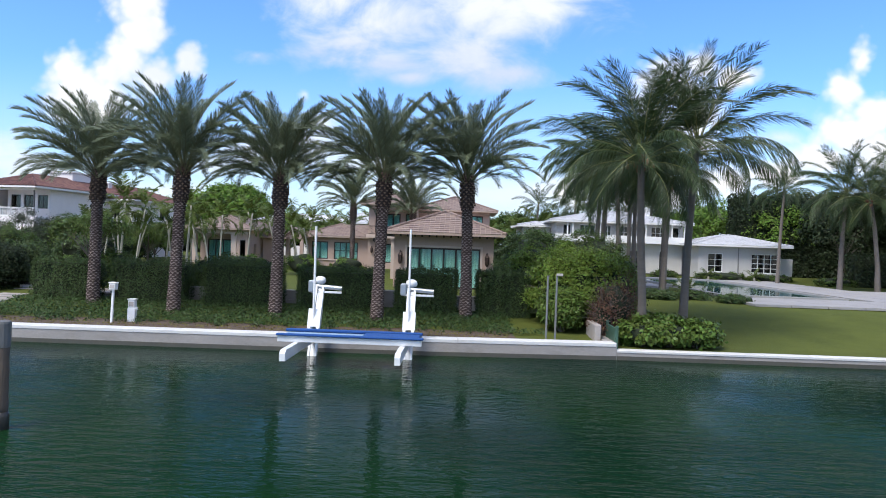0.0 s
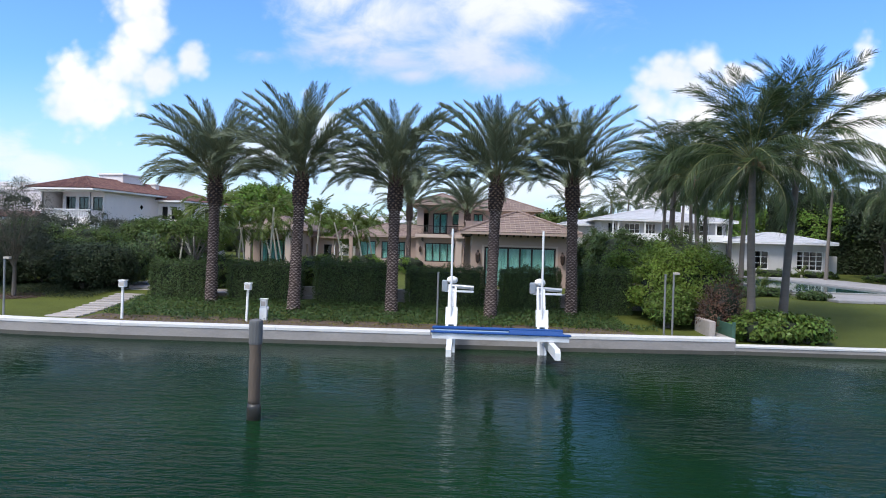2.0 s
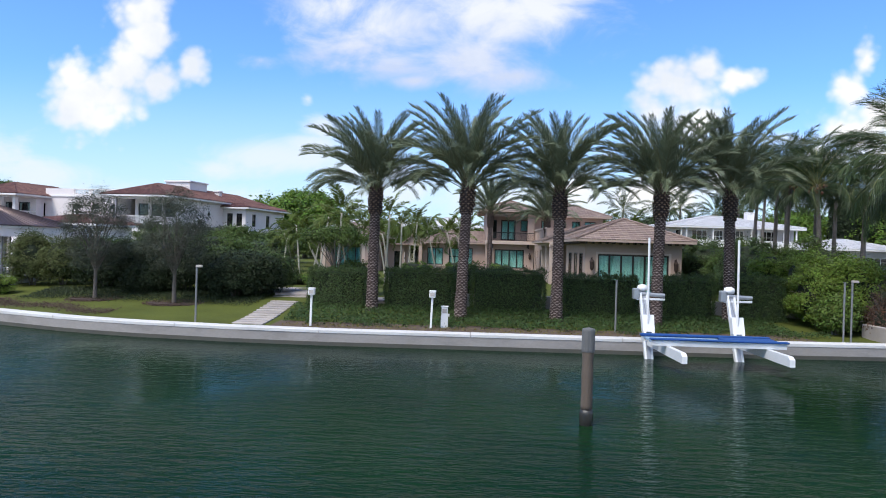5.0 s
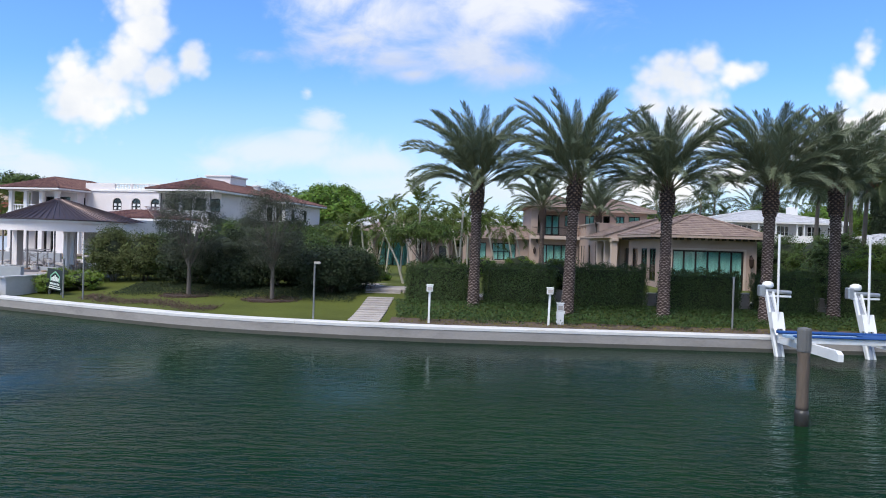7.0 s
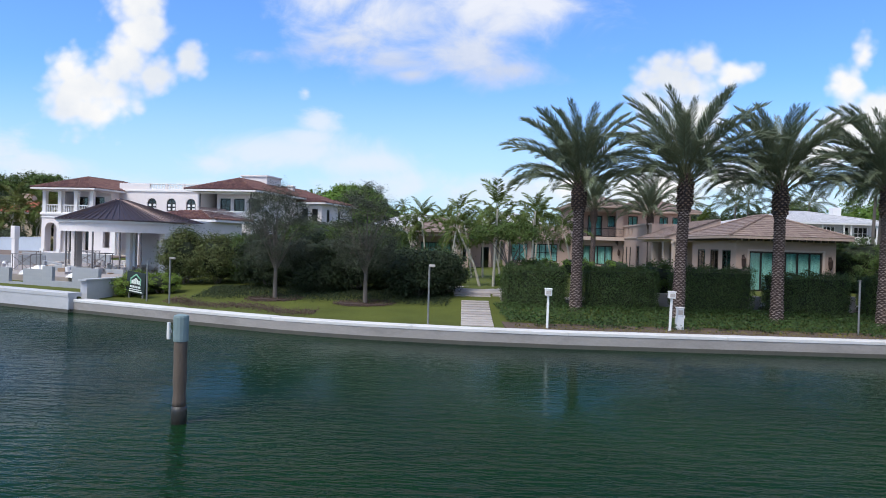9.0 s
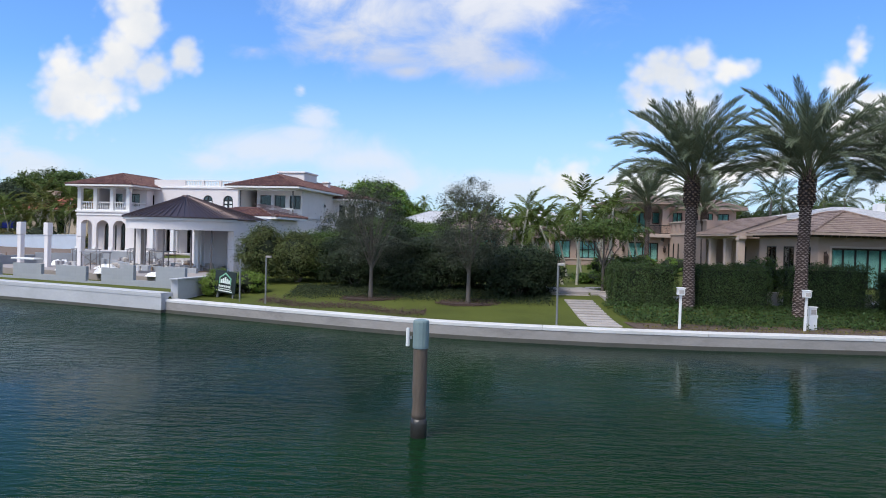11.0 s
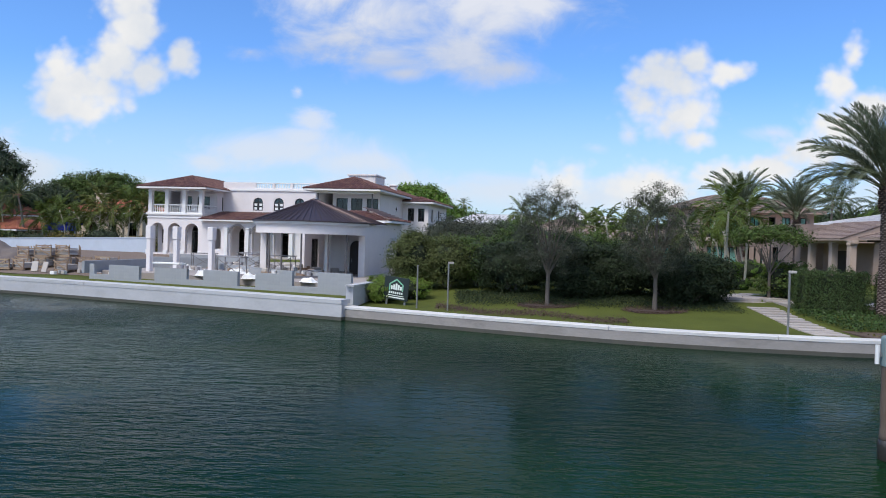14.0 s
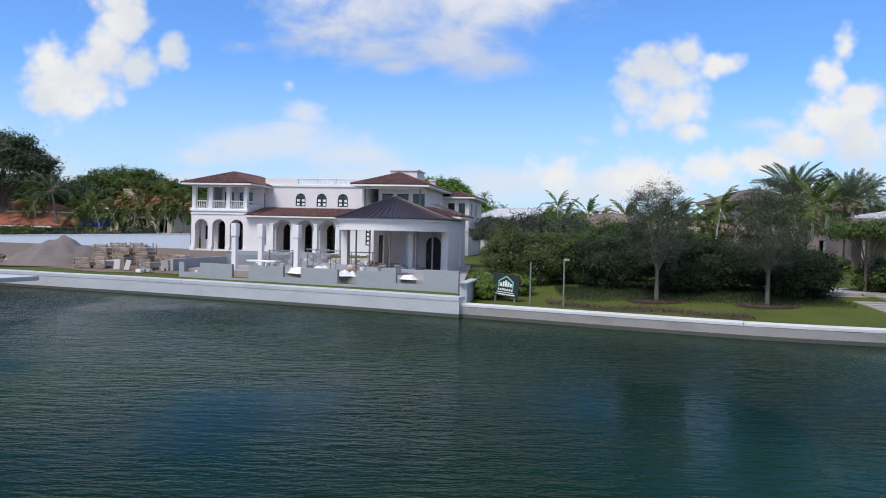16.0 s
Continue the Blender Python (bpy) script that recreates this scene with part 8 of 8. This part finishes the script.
# ---- distance ----
def far_house(x, y, rot, w, d, h, tile, walls, label, windows=4, kind="barrel", chimney=False):
    f = thing("distant_house", turned(x, y, 1.1, rot), label, "house", "distant houses")
    n = windows
    ops = [(w * (k + 0.3) / n, w * (k + 0.7) / n, h * 0.35, h * 0.75) for k in range(n)]
    m = wall(f, (-w / 2, 0), (w / 2, 0), 0, h, ops, 0.3, walls)
    for o in ops:
        window(f, m, *o, cols=2, bar=0.1)
    for p, q in (((w / 2, 0.3), (w / 2, d)), ((w / 2, d + 0.3), (-w / 2, d + 0.3)), ((-w / 2, d), (-w / 2, 0.3))):
        wall(f, p, q, 0, h, (), 0.3, walls)
    hip_roof(f, -w / 2 - 0.9, w / 2 + 0.9, -0.9, d + 0.9, h + 0.15, 0.36, tile=tile, kind=kind, fascia="white_trim", exposure=0.5, width=0.42)
    if chimney:
        c = part("chimney", boxes((-w * 0.32, -w * 0.32 + 1.5, d * 0.4, d * 0.4 + 1.3, h, h + 3.2), (-w * 0.32 - 0.15, -w * 0.32 + 1.65, d * 0.4 - 0.15, d * 0.4 + 1.45, h + 3.2, h + 3.4), bevel=0.03), "cream", f, "cream chimney with arched openings")
    return f


far_house(-91, 110, -12, 14, 10, 5.3, "orange_tile", "cream", "cream house with an orange barrel-tiled roof and chimney behind palms", 4, chimney=True)
far_house(-105, 100.5, -14, 16, 8, 2.3, "orange_tile", "cream", "low wing with a bright orange tiled roof", 3)
far_house(-108.5, 110, -10, 14, 8, 4.5, "orange_tile", "cream", "cream house with a weathered orange roof among trees", 4)
aw = thing("awning", turned(-91.7, 101.6, 3.6, -14), "deep blue fabric awning on the far house", "awning")
part("fabric", upright_to(bmesh.new(), -2.6, 2.6, [(-1.6, 0.0), (-1.6, 0.7), (0.0, 1.2), (0.0, 1.1)]), "awning", aw)
part("post", boxes((-2.5, -2.35, -1.5, -1.35, -3.0, 0.0)), "steel", aw)
part("post", boxes((2.35, 2.5, -1.5, -1.35, -3.0, 0.0)), "steel", aw)
far_house(-28, 128, 0, 20, 10, 5.4, "white_roof", "white_wall", "distant white house with a pale flat-tiled roof", 5, "flat")
far_house(-14.5, 118, 0, 11, 9, 6.0, "white_roof", "cream", "distant cream house with pale roof behind the wings", 3, "flat")
for i, (x, y, h, w) in enumerate(((-36.4, 66.0, 4.5, 2.6), (-33.0, 63.0, 4.6, 2.4), (-37.8, 74.0, 4.7, 2.4), (-30.0, 70.0, 4.6, 2.8), (-34.0, 84.0, 5.0, 3.4), (-36.5, 100.0, 5.6, 4.0))):
    broad_tree(x, y, 1.1, 1.3, h * 0.6, (w, w * 0.9, h * 0.36), 130, 80, 0.17, "tree_leaf" if i % 2 else "oak_leaf", 760 + i, "rounded green garden tree beside the villa", "garden trees beside the villa", 0.55, 0.1, 8)

TREES = [(-45.5, 132.0, 8.6, "bright_leaf"), (-39.0, 140.0, 7.0, "bright_leaf"), (-112, 146, 6.5, "far_leaf"), (-128, 138, 7.0, "far_leaf"), (-26.0, 112.0, 4.8, "bright_leaf"), (-20.0, 116.0, 4.6, "tree_leaf"),
         (-10.0, 118.0, 4.6, "bright_leaf"), (2.0, 122.0, 5.2, "bright_leaf"), (10.0, 116.0, 6.0, "tree_leaf"), (18.0, 120.0, 6.4, "far_leaf"), (26.0, 118.0, 6.6, "far_leaf"), (34.0, 122.0, 7.0, "far_leaf"), (-33.0, 104.0, 3.2, "tree_leaf"), (-140, 118, 8.0, "far_leaf"), (-4.0, 110.0, 4.4, "tree_leaf"), (-31.0, 92.0, 2.8, "tree_leaf"), (-34.5, 82.0, 2.3, "tree_leaf")]
for i, (x, y, s, mat) in enumerate(TREES):
    broad_tree(x, y, 1.1, s * 0.3, s * (1.12 if x < -80 else 0.78), (s * 1.0, s * 0.9, s * 0.62), 190, 80, 0.075 * s, mat, 700 + i, "broad spreading tree with a dense uneven crown", "distant broad trees", s * 0.17, 0.045 * s, 9)

broad_tree(-44.4, 142.0, 1.1, 4.0, 9.9, (6.0, 6.0, 3.7), 230, 90, 0.5, "bright_leaf", 730, "large bright green banyan crown above the roofs", "distant broad trees", 1.4, 0.4, 10)
broad_tree(-108.6, 106, 1.1, 5.0, 10.2, (7.6, 5.0, 6.0), 300, 100, 0.36, "far_leaf", 731, "tall dark tree with layered foliage behind the wall", "distant broad trees", 1.2, 0.4, 10)
broad_tree(-118, 106, 1.1, 5.0, 12.0, (7.0, 5.0, 6.0), 260, 90, 0.36, "far_leaf", 732, "tall dark tree with layered foliage behind the wall", "distant broad trees", 1.2, 0.4, 10)
broad_tree(-98.5, 124, 1.1, 4.0, 8.6, (8.6, 6.5, 4.4), 330, 110, 0.36, "tree_leaf", 733, "broad dark green mango tree behind the orange-roofed house", "distant broad trees", 1.1, 0.5, 12)
broad_tree(-89.5, 126, 1.1, 4.0, 7.2, (6.5, 6.0, 3.6), 220, 110, 0.36, "tree_leaf", 734, "broad dark green tree behind the orange-roofed house", "distant broad trees", 1.1, 0.4, 10)
coconut_palm(-96.6, 99.2, 1.2, [(0, 0, -0.2), (-0.1, 0, 2.5), (-0.5, 0, 5.2), (-1.0, 0, 7.3)], 0.17, 0.12, 0.86, 735, "leaning coconut palm behind the long wall", "palms behind the long wall", 24, True, -15)
hedge(-107, -97.2, 97.6, 98.8, 1.0, 2.3, 0.2, 4500, "tree_leaf", 736, "clipped green hedge behind the long wall", "hedges behind the long wall")
broad_tree(-103.5, 116, 1.1, 4.0, 6.6, (6.0, 4.0, 3.4), 200, 100, 0.34, "far_leaf", 738, "dark tree crown between the orange roofs", "distant broad trees", 1.0, 0.3, 8)
r = random.Random(77)
for i, (x, y) in enumerate(((-100.6, 101), (-102.5, 102), (-94.6, 100), (-92.8, 101), (-91.0, 99), (-89.4, 100), (-87.8, 98), (-86.2, 99.0), (-85.2, 97.0), (-84.1, 98.6), (-82.9, 96.6), (-82.0, 98.2), (-80.9, 96.2), (-79.9, 97.6), (-78.9, 95.6), (-78.0, 97.0), (-115, 104), (-93.6, 104), (-96, 105))):
    h = r.uniform(3.8, 6.6)
    garden_palm(x, y, 1.2, [(0, 0, -0.1), (r.uniform(-0.4, 0.4), 0, h * 0.5), (r.uniform(-0.9, 0.9), 0, h)], 0.09, r.uniform(1.25, 1.8), 800 + i, "feathery clumping palm with yellowing fronds" if 7 <= i <= 15 else "feathery palm behind the long wall", "palms behind the long wall", 13, leaf=ARECA if 7 <= i <= 15 and i % 3 else GARDEN)
for i, (x, y) in enumerate(((-28.0, 96.0), (-24.5, 94.0), (-22.0, 99.0), (-19.5, 95.0), (-17.0, 101.0), (-14.0, 97.0), (-12.0, 104.0), (-26.0, 103.0), (-8.0, 106.0), (5.5, 104.0), (9.0, 108.0), (13.0, 106.0), (17.0, 110.0))):
    h = r.uniform(4.6, 6.6)
    garden_palm(x, y, 1.2, [(0, 0, -0.1), (r.uniform(-0.3, 0.3), 0, h * 0.5), (r.uniform(-0.6, 0.6), 0, h)], 0.12, r.uniform(1.5, 2.2), 830 + i, "feathery palm behind the pink house", "palms behind the pink house", 13)
for i, (x, y, h) in enumerate(((-35.2, 150.0, 10.4), (-31.1, 150.0, 7.6))):
    garden_palm(x, y, 1.2, [(0, 0, -0.1), (0.1, 0, h * 0.5), (0.2, 0, h)], 0.16, 0.95, 850 + i, "tall thin fan palm on the skyline", "skyline palms", 22, -60)
# understorey that hides the far ground
for i in range(30):
    x = -150 + i * 7.0
    y = 132 + 12 * math.sin(i * 1.3) + (10 if x > -60 else 0)
    shrub(x, y, 1.0, (5.0, 3.0, 2.4 + 0.8 * math.sin(i * 2.1)), 60, 60, 0.45, "far_leaf", 900 + i, "distant belt of mixed green foliage", "distant foliage", 1.2)
for i, x in enumerate(range(-136, -74, 6)):
    y = 86.0 + (-73.4 - x) * 0.357 + 3.4
    shrub(x, y, 0.4, (3.2, 1.2, 1.6 + 0.3 * math.sin(i * 2.3)), 45, 60, 0.26, "far_leaf" if i % 2 else "yellow_leaf", 940 + i, "mixed dark and dry foliage behind the long wall", "foliage behind the long wall", 0.9)
for i, (x, y) in enumerate(((-30.5, 60.0), (-32.0, 66.0), (-33.5, 73.0), (-36.5, 62.0), (-28.5, 56.0))):
    shrub(x, y, 1.1, (2.6, 2.4, 1.7), 70, 90, 0.2, "tree_leaf" if i % 2 else "hedge_leaf", 970 + i, "dense green garden shrub behind the lawn", "shrubs deep in the garden", 0.6)
# dock at the far end of the villa wall
dock = thing("dock", turned(-70.0, 41.2, 0.0, -20), "low grey concrete dock platform on the water", "dock")
part("platform", boxes((-9.0, 2.6, -2.4, 2.4, 0.45, 0.72), bevel=0.02), "newcap", dock)
for x in (-6.0, -1.5, 2.0):
    part("dock_pile", tube(bmesh.new(), [(x, -1.9, -1.0), (x, -1.9, 0.45)], 0.2, 10), "concrete", dock)
